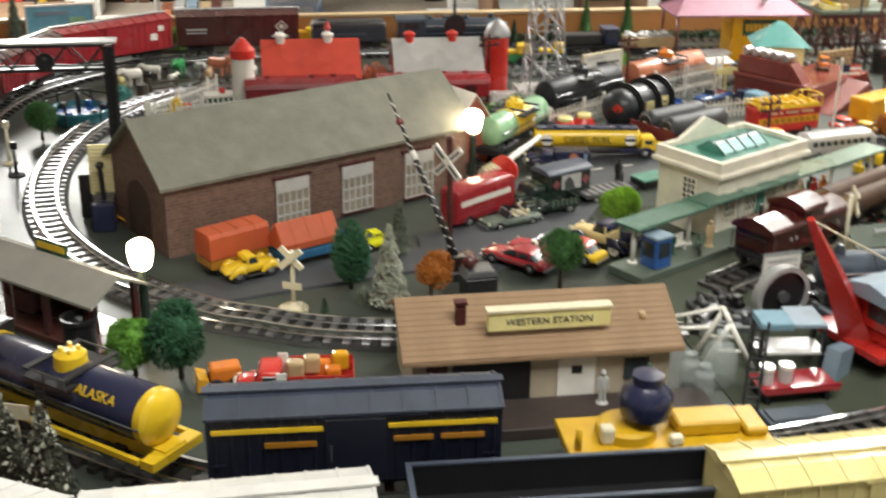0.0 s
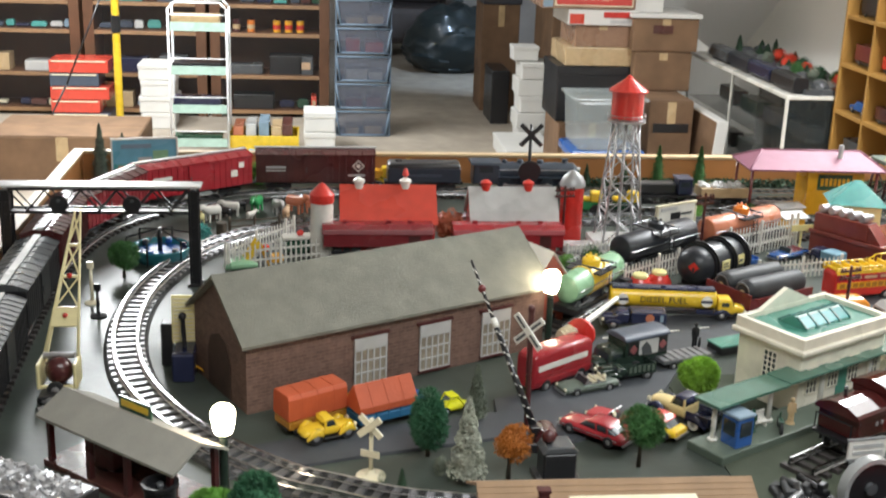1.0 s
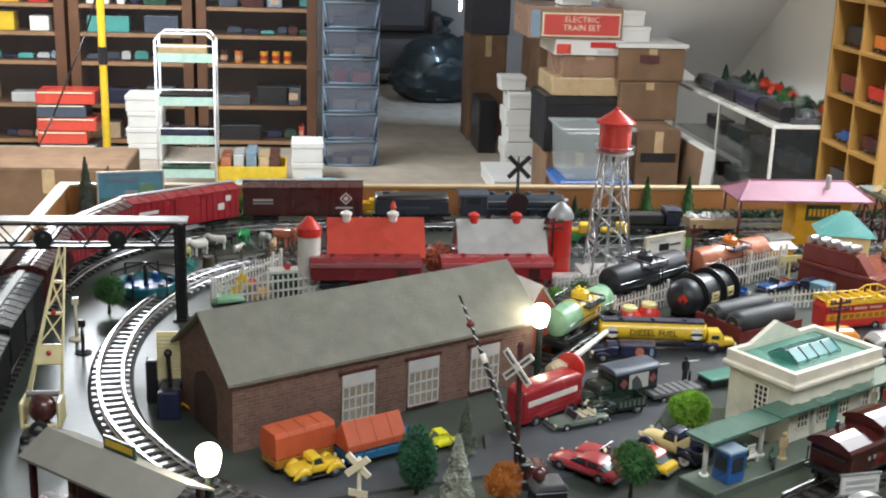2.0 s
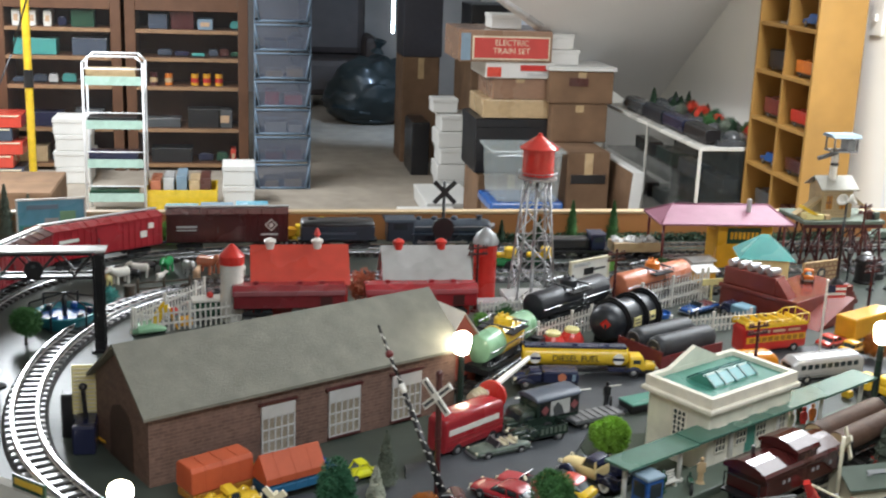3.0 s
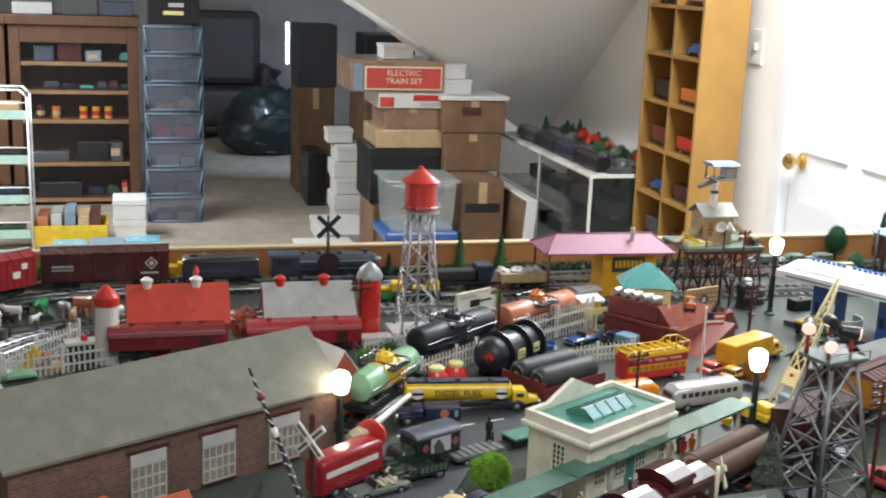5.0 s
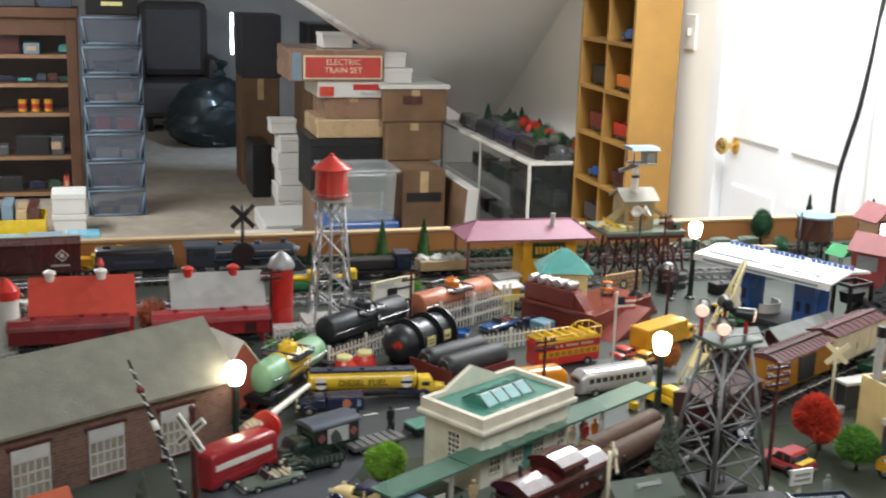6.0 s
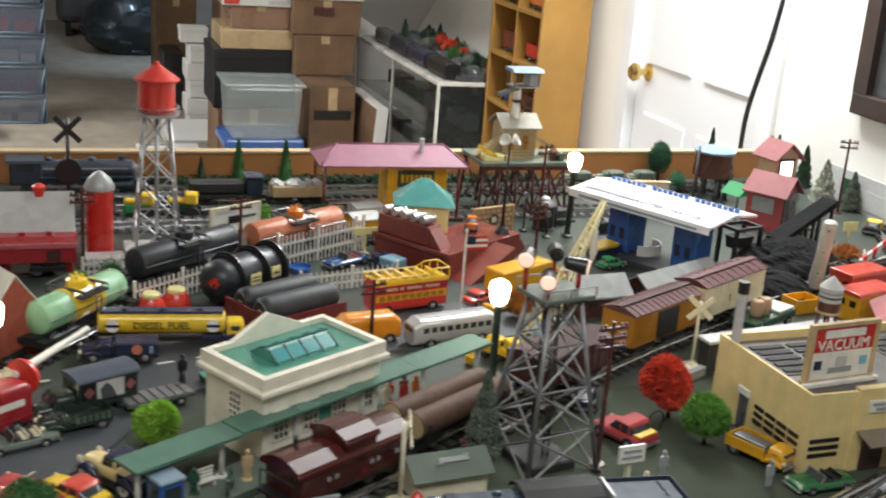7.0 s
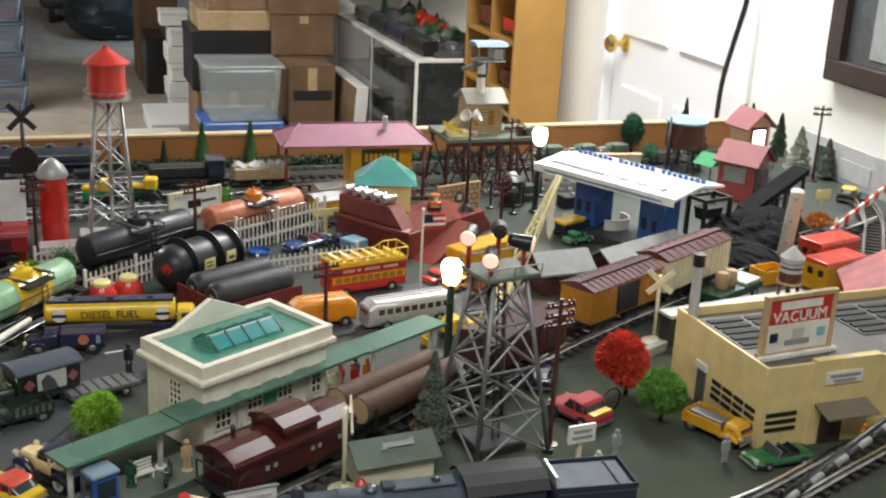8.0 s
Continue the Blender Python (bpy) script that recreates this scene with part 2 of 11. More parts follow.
M["bright_white"] = plastic("bright_white_plastic", (0.85, 0.86, 0.88))
M["mint_pale"] = plastic("pale_mint", (0.42, 0.6, 0.52))
M["window_glow"] = glow("window_glow", (1.0, 0.97, 0.9), 4)
M["bark"] = mat("bark", (0.06, 0.045, 0.03), 0.8, 0, 0.3, 60)
for key, colour in dict(leaf_lime=(0.24, 0.46, 0.04), leaf_bright=(0.12, 0.3, 0.04), leaf_mid=(0.045, 0.14, 0.035), leaf_dark=(0.026, 0.11, 0.05), leaf_red=(0.62, 0.05, 0.02),
                        leaf_orange=(0.4, 0.13, 0.015), leaf_pine=(0.03, 0.07, 0.035), leaf_grey=(0.15, 0.175, 0.13), leaf_snow=(0.42, 0.44, 0.36), leaf_frost=(0.06, 0.062, 0.042)).items():
    M[key] = mat(key, colour, 0.8, 0, 0.45, 70)


# ---- builders ----
class G:
    """Gathers simple solids into one bmesh."""

    def __init__(self):
        self.bm = bmesh.new()

    def _put(self, verts, m):
        bmesh.ops.transform(self.bm, matrix=m, verts=verts)
        return self

    def box(self, x0, x1, y0, y1, z0, z1, bevel=0.0, m=None):
        r = bmesh.ops.create_cube(self.bm, size=1.0, matrix=Matrix.Translation(((x0 + x1) / 2, (y0 + y1) / 2, (z0 + z1) / 2)) @ Matrix.Diagonal((x1 - x0, y1 - y0, z1 - z0, 1)))
        vs = r["verts"]
        if bevel:
            es = {e for v in vs for e in v.link_edges}
            res = bmesh.ops.bevel(self.bm, geom=list(es), offset=bevel, segments=2 if bevel > 0.002 else 1, affect="EDGES", profile=0.5)
            vs = list({v for f in res["faces"] for v in f.verts} | {v for v in vs if v.is_valid})
        if m is not None:
            self._put(vs, m)
        return self

    def cyl(self, p, q, r, r2=None, seg=16, smooth=True):
        p, q = Vector(p), Vector(q)
        d = q - p
        res = bmesh.ops.create_cone(self.bm, cap_ends=True, segments=seg, radius1=r, radius2=r if r2 is None else r2, depth=d.length)
        vs = res["verts"]
        if smooth and seg > 6:
            for f in {f for v in vs for f in v.link_faces}:
                f.smooth = len(f.verts) == 4
        self._put(vs, Matrix.Translation((p + q) / 2) @ d.to_track_quat("Z", "Y").to_matrix().to_4x4())
        return self

    def ball(self, c, r, sz=1.0, seg=16):
        res = bmesh.ops.create_uvsphere(self.bm, u_segments=seg, v_segments=max(6, seg * 2 // 3), radius=r)
        for f in {f for v in res["verts"] for f in v.link_faces}:
            f.smooth = True
        self._put(res["verts"], Matrix.Translation(c) @ Matrix.Diagonal((1, 1, sz, 1)))
        return self

    def prism(self, pts, y0, y1, axis="y", bevel=0.0):
        """A profile of (x, z) points drawn out along y (or of (y, z) along x, or (x, y) along z)."""
        def at(a, b, c):
            return (a, c, b) if axis == "y" else ((c, a, b) if axis == "x" else (a, b, c))
        lo = [self.bm.verts.new(at(a, b, y0)) for a, b in pts]
        hi = [self.bm.verts.new(at(a, b, y1)) for a, b in pts]
        n = len(pts)
        fs = [self.bm.faces.new(lo), self.bm.faces.new(hi[::-1])]
        for i in range(n):
            fs.append(self.bm.faces.new((lo[i], lo[(i + 1) % n], hi[(i + 1) % n], hi[i])))
        bmesh.ops.recalc_face_normals(self.bm, faces=fs)
        if bevel:
            bmesh.ops.bevel(self.bm, geom=list({e for f in fs for e in f.edges}), offset=bevel, segments=2, affect="EDGES", profile=0.5, clamp_overlap=True)
        return self

    def lathe(self, profile, seg=20, m=None):
        """Turns (radius, z) points round the z axis."""
        rings = []
        for r, z in profile:
            rings.append([self.bm.verts.new((r * math.cos(2 * math.pi * i / seg), r * math.sin(2 * math.pi * i / seg), z)) for i in range(seg)])
        vs = [v for ring in rings for v in ring]
        hollow = len(profile) >= 4 and profile[0][0] == profile[-1][0] > 0.008 and max(r for r, z in profile) > profile[0][0]
        for a, b in zip(rings, rings[1:] + ([rings[0]] if hollow else [])):
            for i in range(seg):
                f = self.bm.faces.new((a[i], a[(i + 1) % seg], b[(i + 1) % seg], b[i]))
                f.smooth = True
        if not hollow:
            self.bm.faces.new(rings[0][::-1]), self.bm.faces.new(rings[-1])
        if m is not None:
            self._put(vs, m)
        return self

    def loft(self, stations, n=16, p=3.2, m=None):
        """A rounded hull along x through stations (x, half width, bottom, top)."""
        rings, faces = [], []
        for x, w, z0, z1 in stations:
            ring = []
            for i in range(n):
                a = 2 * math.pi * (i + 0.5) / n
                c, q = math.cos(a), math.sin(a)
                ring.append(self.bm.verts.new((x, w * math.copysign(abs(c) ** (2 / p), c), (z0 + z1) / 2 + (z1 - z0) / 2 * math.copysign(abs(q) ** (2 / p), q))))
            rings.append(ring)
        for a, b in zip(rings, rings[1:]):
            for i in range(n):
                f = self.bm.faces.new((a[i], b[i], b[(i + 1) % n], a[(i + 1) % n]))
                f.smooth = True
                faces.append(f)
        faces += [self.bm.faces.new(rings[0]), self.bm.faces.new(rings[-1][::-1])]
        bmesh.ops.recalc_face_normals(self.bm, faces=faces)
        if m is not None:
            self._put([v for r in rings for v in r], m)
        return self

    def move(self, m):
        bmesh.ops.transform(self.bm, matrix=m, verts=self.bm.verts)
        return self


def link(name, g, material, parent=None, label="", smooth=False):
    me = bpy.data.meshes.new(name)
    g.bm.normal_update()
    for e in g.bm.edges:
        if len(e.link_faces) == 2 and e.calc_face_angle(0.0) > 0.6:
            e.smooth = False
    g.bm.to_mesh(me)
    g.bm.free()
    me.materials.append(material)
    ob = new(name, me)
    if parent is not None:
        ob.parent = parent
    if label:
        ob["label"] = label
    return ob


def part(name, g, material, parent, label=""):
    return link(name, g, M[material] if isinstance(material, str) else material, parent, label)


def thing(name, label, category, x=0.0, y=0.0, z=0.0, turn=0.0, group="", kind=""):
    ob = new(name)
    ob.empty_display_size = 0.02
    ob.matrix_basis = pose(x, y, z, 0, 0, turn)
    return tagged(ob, label, category, group, kind)


def shared(ob, name, x, y, z, turn=0.0, parent=None):
    """Another object on the same mesh."""
    o = new(name, ob.data)
    o.parent = parent if parent is not None else ob.parent
    o.matrix_basis = pose(x, y, z, 0, 0, turn)
    if "label" in ob:
        o["label"] = ob["label"]
    return o


def letters(name, text, size, material, parent, m, label=""):
    """Raised lettering, upright in the local x-z plane at the pose m."""
    c = bpy.data.curves.new(name, "FONT")
    c.body, c.size, c.align_x, c.align_y, c.extrude, c.resolution_u = text, size, "CENTER", "CENTER", size * 0.03, 2
    tmp = new(name, c)
    me = bpy.data.meshes.new_from_object(tmp)
    bpy.data.objects.remove(tmp)
    ob = new(name, me)
    me.materials.append(M[material])
    ob.parent = parent
    ob.matrix_basis = m
    if label:
        ob["label"] = label
    return ob


def structure(name, g, material, label, category="structure"):
    return tagged(link(name, g, M[material]), label, category, kind="structure")


def smooth_path(pts, step=0.01):
    """Points at even steps along a smooth line through pts: (x, y, heading)."""
    P = [Vector(p) for p in pts]
    P = [2 * P[0] - P[1]] + P + [2 * P[-1] - P[-2]]
    fine = []
    for a, b, c, d in zip(P, P[1:], P[2:], P[3:]):
        for i in range(24):
            t = i / 24
            fine.append(0.5 * (2 * b + (c - a) * t + (2 * a - 5 * b + 4 * c - d) * t * t + (3 * b - a - 3 * c + d) * t ** 3))
    fine.append(P[-2])
    out, left = [], 0.0
    for a, b in zip(fine, fine[1:]):
        seg = (b - a).length
        h = math.degrees(math.atan2(b.y - a.y, b.x - a.x))
        while left < seg:
            p = a.lerp(b, left / seg)
            out.append((p.x, p.y, h))
            left += step
        left -= seg
    return out

# ---- the room ----
structure("floor", G().box(-3.2, 2.2, -2.2, 9.9, FLOOR - 0.1, FLOOR), "carpet", "beige carpeted attic floor", "floor")
structure("wall_west", G().box(-3.3, -3.2, -2.2, 9.9, FLOOR, CEIL), "wall", "plain white side wall", "wall")
structure("wall_south", G().box(-3.2, 2.2, -2.3, -2.2, FLOOR, CEIL), "wall", "plain white wall behind", "wall")
structure("wall_north", G().box(-3.2, 2.2, 9.9, 10.0, FLOOR, CEIL), "shade_toned_wall", "boarded end wall of the attic, colour darkened for recess shade", "wall")
structure("ceiling", G().box(-3.3, 2.3, -2.3, 10.0, CEIL, CEIL + 0.1), "ceiling", "flat white ceiling", "ceiling")
east = G().box(2.0, 2.2, -2.2, 2.55, FLOOR, CEIL).box(2.0, 2.2, 3.27, 9.9, FLOOR, CEIL).box(2.0, 2.2, 2.55, 3.27, FLOOR + 1.72, CEIL)
structure("wall_east", east, "wall", "cream white end wall with a door", "wall")


def slope_z(y):
    return 0.04 - 0.674 * (y - 5.26)


# The sloping ceiling, cut off along a valley.
sc = G()
edge = [(2.0, 3.4), (2.0, 5.6), (1.25, 4.93), (0.79, 4.53), (-0.54, 3.4)]
lo = [sc.bm.verts.new((x, y, slope_z(y))) for x, y in edge]
hi = [sc.bm.verts.new((x, y, slope_z(y) + 0.05)) for x, y in edge]
sc.bm.faces.new(lo), sc.bm.faces.new(hi[::-1])
for i in range(5):
    sc.bm.faces.new((lo[i], lo[(i + 1) % 5], hi[(i + 1) % 5], hi[i]))
bmesh.ops.recalc_face_normals(sc.bm, faces=sc.bm.faces)
structure("ceiling_slope", sc, "ceiling", "sloping white attic ceiling", "ceiling")
vt = G().cyl((1.25, 4.882, slope_z(4.882)), (0.64, 4.4, slope_z(4.4)), 0.014, seg=10)
structure("trim", vt, "bright_white", "bright metal trim along the ceiling valley", "trim")

# Door in the end wall.
door = thing("door_1", "white panelled door with a brass knob, closed", "door", 2.0, 2.91, FLOOR, 0, kind="structure")
part("leaf", G().box(0.02, 0.05, -0.345, 0.345, 0, 1.70, 0.003), "door", door)
for z0, z1 in ((0.16, 0.66), (0.8, 1.28), (1.36, 1.6)):
    for y0 in (-0.275, 0.035):
        part("panel", G().box(0.013, 0.03, y0, y0 + 0.24, z0, z1, 0.006), "door", door)
part("door_frame", G().box(-0.012, 0.06, 0.347, 0.41, 0, 1.76, 0.004).box(-0.012, 0.06, -0.41, -0.347, 0, 1.76, 0.004).box(-0.0115, 0.06, -0.346, 0.346, 1.702, 1.76, 0.004), "door", door)
kn = G().lathe([(0.001, 0), (0.026, 0), (0.026, 0.005), (0.01, 0.01), (0.01, 0.03), (0.024, 0.038), (0.027, 0.05), (0.018, 0.06), (0.002, 0.062)], 18, pose(0.02, 0.28, 0.775, 0, -90, 0))
part("door_knob", kn, "brass", door, "polished brass knob")
sw = thing("light_switch", "white light switch plate on the wall", "light switch", 2.0, 3.49, 0.445)
part("plate", G().box(-0.008, 0, -0.036, 0.036, -0.058, 0.058, 0.003), "white", sw)
part("toggle", G().box(-0.018, -0.007, -0.006, 0.006, -0.012, 0.012, 0.002), "white", sw)

# Layout table.
tb = thing("layout_table", "plywood layout table painted grey green with stained edge boards", "table", 0, 0, 0)
part("tabletop", G().box(-0.53, 1.985, 0.42, 2.42, -0.02, 0.0, 0.002), "ground", tb, "grey green painted plywood top")
part("back_board", G().box(-0.55, 1.985, 2.42, 2.438, -0.12, 0.056, 0.001), "fascia", tb, "orange brown edge board")
part("back_trim", G().box(-0.552, 1.985, 2.418, 2.441, 0.057, 0.063, 0.001), "trim", tb)
part("side_board", G().box(-0.55, -0.53, 0.42, 2.42, -0.12, 0.056, 0.001), "fascia", tb)
part("side_trim", G().box(-0.553, -0.527, 0.42, 2.417, 0.057, 0.063, 0.001), "trim", tb)
part("front_board", G().box(-0.55, 1.985, 0.4, 0.418, -0.12, 0.004, 0.001), "fascia", tb)
for lx, ly in ((-0.48, 0.48), (1.9, 0.48), (-0.48, 2.36), (1.9, 2.36), (0.7, 0.48), (0.7, 2.36)):
    part("leg", G().box(lx - 0.04, lx + 0.04, ly - 0.04, ly + 0.04, FLOOR, -0.021), "fascia", tb)

# Honey-coloured cubby shelf against the end wall.
sh = thing("cubby_shelf", "tall honey wood cubby shelf holding model rail cars", "shelf", 1.80, 3.50, FLOOR)
part("side_panel", G().box(0, 0.165, 0, 0.014, 0, 1.85, 0.001), "oak", sh)
part("side_panel", G().box(0, 0.165, 0.43, 0.444, 0, 1.85, 0.001), "oak", sh)
part("divider", G().box(0.004, 0.155, 0.214, 0.226, 0, 1.85), "oak", sh)
part("back_panel", G().box(0.157, 0.164, 0.015, 0.429, 0, 1.85), "oak", sh)
CUBBY = [0.06 + 0.1665 * i for i in range(11)]
for z in CUBBY:
    part("board", G().box(0.002, 0.156, 0.0145, 0.213, z - 0.012, z), "oak", sh)
    part("board", G().box(0.002, 0.156, 0.227, 0.4295, z - 0.012, z), "oak", sh)

# Glass display cabinet.
gc = thing("display_cabinet", "low glass display cabinet with a white top", "cabinet", 1.63, 3.96, FLOOR)
part("top", G().box(0, 0.36, 0, 1.17, 0.585, 0.6, 0.002), "white", gc, "white cabinet top")
for py in (0, 0.575, 1.155):
    part("post", G().box(0, 0.01, py, py + 0.01, 0, 0.585), "white", gc)
part("post", G().box(0.35, 0.36, 0, 0.01, 0, 0.585), "white", gc)
part("pane", G().box(0.004, 0.008, 0.016, 0.574, 0.06, 0.584), "pane", gc, "glass pane")
part("pane", G().box(0.004, 0.008, 0.591, 1.154, 0.06, 0.584), "pane", gc, "glass pane")
part("pane", G().box(0.016, 0.344, 0.004, 0.008, 0.06, 0.584), "pane", gc, "glass pane")
part("base", G().box(0.001, 0.359, 0.001, 1.169, 0, 0.059), "dark_grey", gc)
part("back_panel", G().box(0.35, 0.358, 0.016, 1.169, 0.06, 0.584), "dark_grey", gc)
part("glass_shelf", G().box(0.02, 0.34, 0.02, 1.15, 0.4, 0.406), "pane", gc)
part("glass_shelf", G().box(0.02, 0.34, 0.02, 1.15, 0.22, 0.226), "pane", gc)


SHELVES = (0.04, 0.235, 0.465, 0.62, 0.77)


def bookcase(x, y, w, h, n, label):
    t = thing("bookcase", label, "bookcase", x, y, FLOOR, group="bookcases along the far wall")
    part("side_panel", G().box(0, 0.055, 0, 0.3, 0, h, 0.003), "wood", t)
    part("side_panel", G().box(w - 0.055, w, 0, 0.3, 0, h, 0.003), "wood", t)
    part("back_panel", G().box(0.056, w - 0.056, 0.28, 0.3, 0, h), "wood", t)
    part("cornice", G().box(-0.01, w + 0.01, -0.02, 0.3, h, h + 0.05, 0.004).box(0.056, w - 0.056, 0.002, 0.03, h - 0.09, h - 0.001), "wood", t)
    for i in range(n):
        sb_ = part("shelf_board", G().box(0.056, w - 0.056, 0.01, 0.279, SHELVES[i] - 0.02, SHELVES[i]), "wood", t)
        part("lipping", G().box(0.056, w - 0.056, 0.004, 0.0098, SHELVES[i] - 0.02, SHELVES[i]), "wood_edge", sb_)
    for k in (0, 1):
        dw = (w - 0.112) / 2
        part("glass_door", G().box(0.0565 + k * dw, 0.0555 + (k + 1) * dw, -0.004, 0.001, 0.05, h - 0.092), "case_glass", t, "clear glass door")
    return t


bookcase(-0.62, 6.5, 0.65, 0.96, 5, "dark brown bookcase with toy tins on its shelves")
bookcase(-1.29, 6.5, 0.65, 0.96, 5, "dark brown bookcase with toys on its shelves")
bookcase(-1.96, 6.5, 0.65, 0.96, 5, "dark brown bookcase with toy boxes on its shelves")

# Stacked mesh crates.
for i in range(7):
    c = thing("stacking_crate", "blue grey plastic stacking crate with a sloping front", "crate", 0.06, 6.02, FLOOR + i * 0.143, group="stack of crates")
    part("mesh_front", G().prism([(0.022, 0.01), (0.258, 0.01), (0.275, 0.125), (0.005, 0.125)], 0.0, 0.003), "crate", c)
    part("rim", G().cyl((0.0, 0, 0.13), (0.28, 0, 0.13), 0.006, seg=8).cyl((0.02, 0, 0.007), (0.26, 0, 0.007), 0.006, seg=8)
         .cyl((0.0, 0, 0.13), (0.022, 0, 0.007), 0.006, seg=8).cyl((0.28, 0, 0.13), (0.258, 0, 0.007), 0.006, seg=8), "crate_frame", c)
    part("side", G().box(-0.004, 0.002, 0.01, 0.24, 0.0, 0.14), "crate_frame", c)
    part("side", G().box(0.278, 0.284, 0.01, 0.24, 0.0, 0.14), "crate_frame", c)
    part("base", G().box(0.0021, 0.2779, 0.008, 0.24, 0.0, 0.005), "crate_frame", c)
    if i < 6:
        part("contents", G().box(0.05, 0.12 + 0.02 * (i % 3), 0.02, 0.2, 0.006, 0.04 + 0.012 * (i % 4), 0.003).box(0.15 + 0.01 * (i % 3), 0.24, 0.02, 0.2, 0.006, 0.05 + 0.01 * (i % 2), 0.003), ["tan", "maroon", "light_grey", "red", "tan", "slate"][i], c)
# ---- track ----
LOOP = [(0.42, 0.992), (0.30, 0.984), (0.131, 1.006), (0.04, 1.027), (-0.02, 1.056), (-0.085, 1.093), (-0.19, 1.2), (-0.275, 1.36), (-0.31, 1.55), (-0.295, 1.74), (-0.225, 1.92), (-0.1, 2.045), (0.08, 2.095), (0.4, 2.105), (0.8, 2.12), (1.15, 2.15), (1.5, 2.13), (1.8, 2.02)]
DIAG = [(0.5, 1.078), (0.6, 1.138), (0.8, 1.253), (1.05, 1.42), (1.37, 1.595), (1.6, 1.72), (1.8, 1.81)]
OUTER = [(-0.41, 0.75), (-0.43, 1.1), (-0.455, 1.5), (-0.46, 1.8), (-0.41, 2.05), (-0.27, 2.21), (-0.08, 2.285), (0.2, 2.3), (0.6, 2.3), (1.1, 2.3), (1.6, 2.31), (1.85, 2.31)]
FRONT = [(-0.5, 1.02), (-0.33, 0.94), (-0.178, 0.831), (-0.07, 0.755), (0.05, 0.722), (0.3, 0.728), (0.6, 0.775), (0.8, 0.85)]
FRONT2 = [(-0.45, 0.68), (0.0, 0.62), (0.4, 0.6), (0.9, 0.62)]
RIGHT = [(0.56, 1.05), (0.63, 1.035), (0.75, 1.0), (0.9, 0.965), (1.05, 0.985), (1.2, 1.045), (1.4, 1.13)]
RAIL_TOP = 0.016


def track(pts, label, ties_each, z=0.0, gauge=0.032, step=0.0195):
    t = thing("track", label, "track", 0, 0, z, kind="structure")
    line = smooth_path(pts, 0.01)
    for off in (-gauge / 2, gauge / 2):
        g = G()
        prev = None
        for x, y, h in line:
            nx, ny = -math.sin(radians(h)), math.cos(radians(h))
            ring = [g.bm.verts.new((x + nx * (off + dx), y + ny * (off + dx), dz)) for dx, dz in ((-0.0028, 0.007), (0.0028, 0.007), (0.0028, 0.0085), (0.001, 0.009), (0.0016, RAIL_TOP), (-0.0016, RAIL_TOP), (-0.001, 0.009), (-0.0028, 0.0085))]
            if prev:
                for i in range(8):
                    g.bm.faces.new((prev[i], prev[(i + 1) % 8], ring[(i + 1) % 8], ring[i]))
            prev = ring
        bmesh.ops.recalc_face_normals(g.bm, faces=g.bm.faces)
        part("rail", g, "rail", t)
    if ties_each:
        g = G()
        prev = None
        for x, y, h in line:
            nx, ny = -math.sin(radians(h)), math.cos(radians(h))
            ring = [g.bm.verts.new((x + nx * d, y + ny * d, dz)) for d, dz in ((-0.03, 0.0004), (-0.027, 0.0028), (0.027, 0.0028), (0.03, 0.0004))]
            if prev:
                for i in range(3):
                    g.bm.faces.new((prev[i], prev[i + 1], ring[i + 1], ring[i]))
            prev = ring
        bmesh.ops.recalc_face_normals(g.bm, faces=g.bm.faces)
        part("roadbed", g, "ballast", t)
    ties = smooth_path(pts, step)
    if ties_each:
        first = None
        for x, y, h in ties:
            if first is None:
                first = part("tie", G().box(-0.0042, 0.0042, -0.025, 0.025, 0.0004, 0.0062, 0.0006), "tie_metal", t)
                first.matrix_basis = pose(x, y, 0, 0, 0, h)
            else:
                shared(first, "tie", x, y, 0, h)
    else:
        g = G()
        for x, y, h in ties:
            g.box(-0.0042, 0.0042, -0.025, 0.025, 0.0004, 0.0062, 0, pose(x, y, 0, 0, 0, h))
        tagged(part("ties", g, "tie", t), kind="stuff")
    return t


# ---- rolling stock ----
def truck(parent, x, z=RAIL_TOP):
    t = part("truck", G().box(-0.026, 0.026, -0.019, -0.016, z + 0.006, z + 0.013, 0.001).box(-0.026, 0.026, 0.016, 0.019, z + 0.006, z + 0.013, 0.001)
             .box(-0.006, 0.006, -0.0158, 0.0158, z + 0.008, z + 0.018), "black", parent)
    t.matrix_basis = pose(x, 0, 0)
    for wx in (-0.016, 0.016):
        w = part("wheel", G().cyl((wx, -0.0155, z + 0.0075), (wx, -0.012, z + 0.0075), 0.0085, seg=14).cyl((wx, 0.012, z + 0.0075), (wx, 0.0155, z + 0.0075), 0.0085, seg=14)
                 .cyl((wx, -0.012, z + 0.0075), (wx, 0.012, z + 0.0075), 0.002, seg=8), "dark_grey", t)
    return t


def ribs(g, L, W, z0, z1, n):
    """A body with n upright ribs moulded on each long side, drawn up from its outline."""
    a, w = L / 2, 0.0011
    side = [(-a, 0.0)]
    for i in range(n):
        x = -a + L * (i + 0.5) / n
        side += [(x - w, 0.0), (x - w * 0.7, 0.001), (x + w * 0.7, 0.001), (x + w, 0.0)]
    side.append((a, 0.0))
    pts = [(x, -W / 2 - d) for x, d in side] + [(x, W / 2 + d) for x, d in side[::-1]]
    return g.prism(pts, z0, z1, "z")


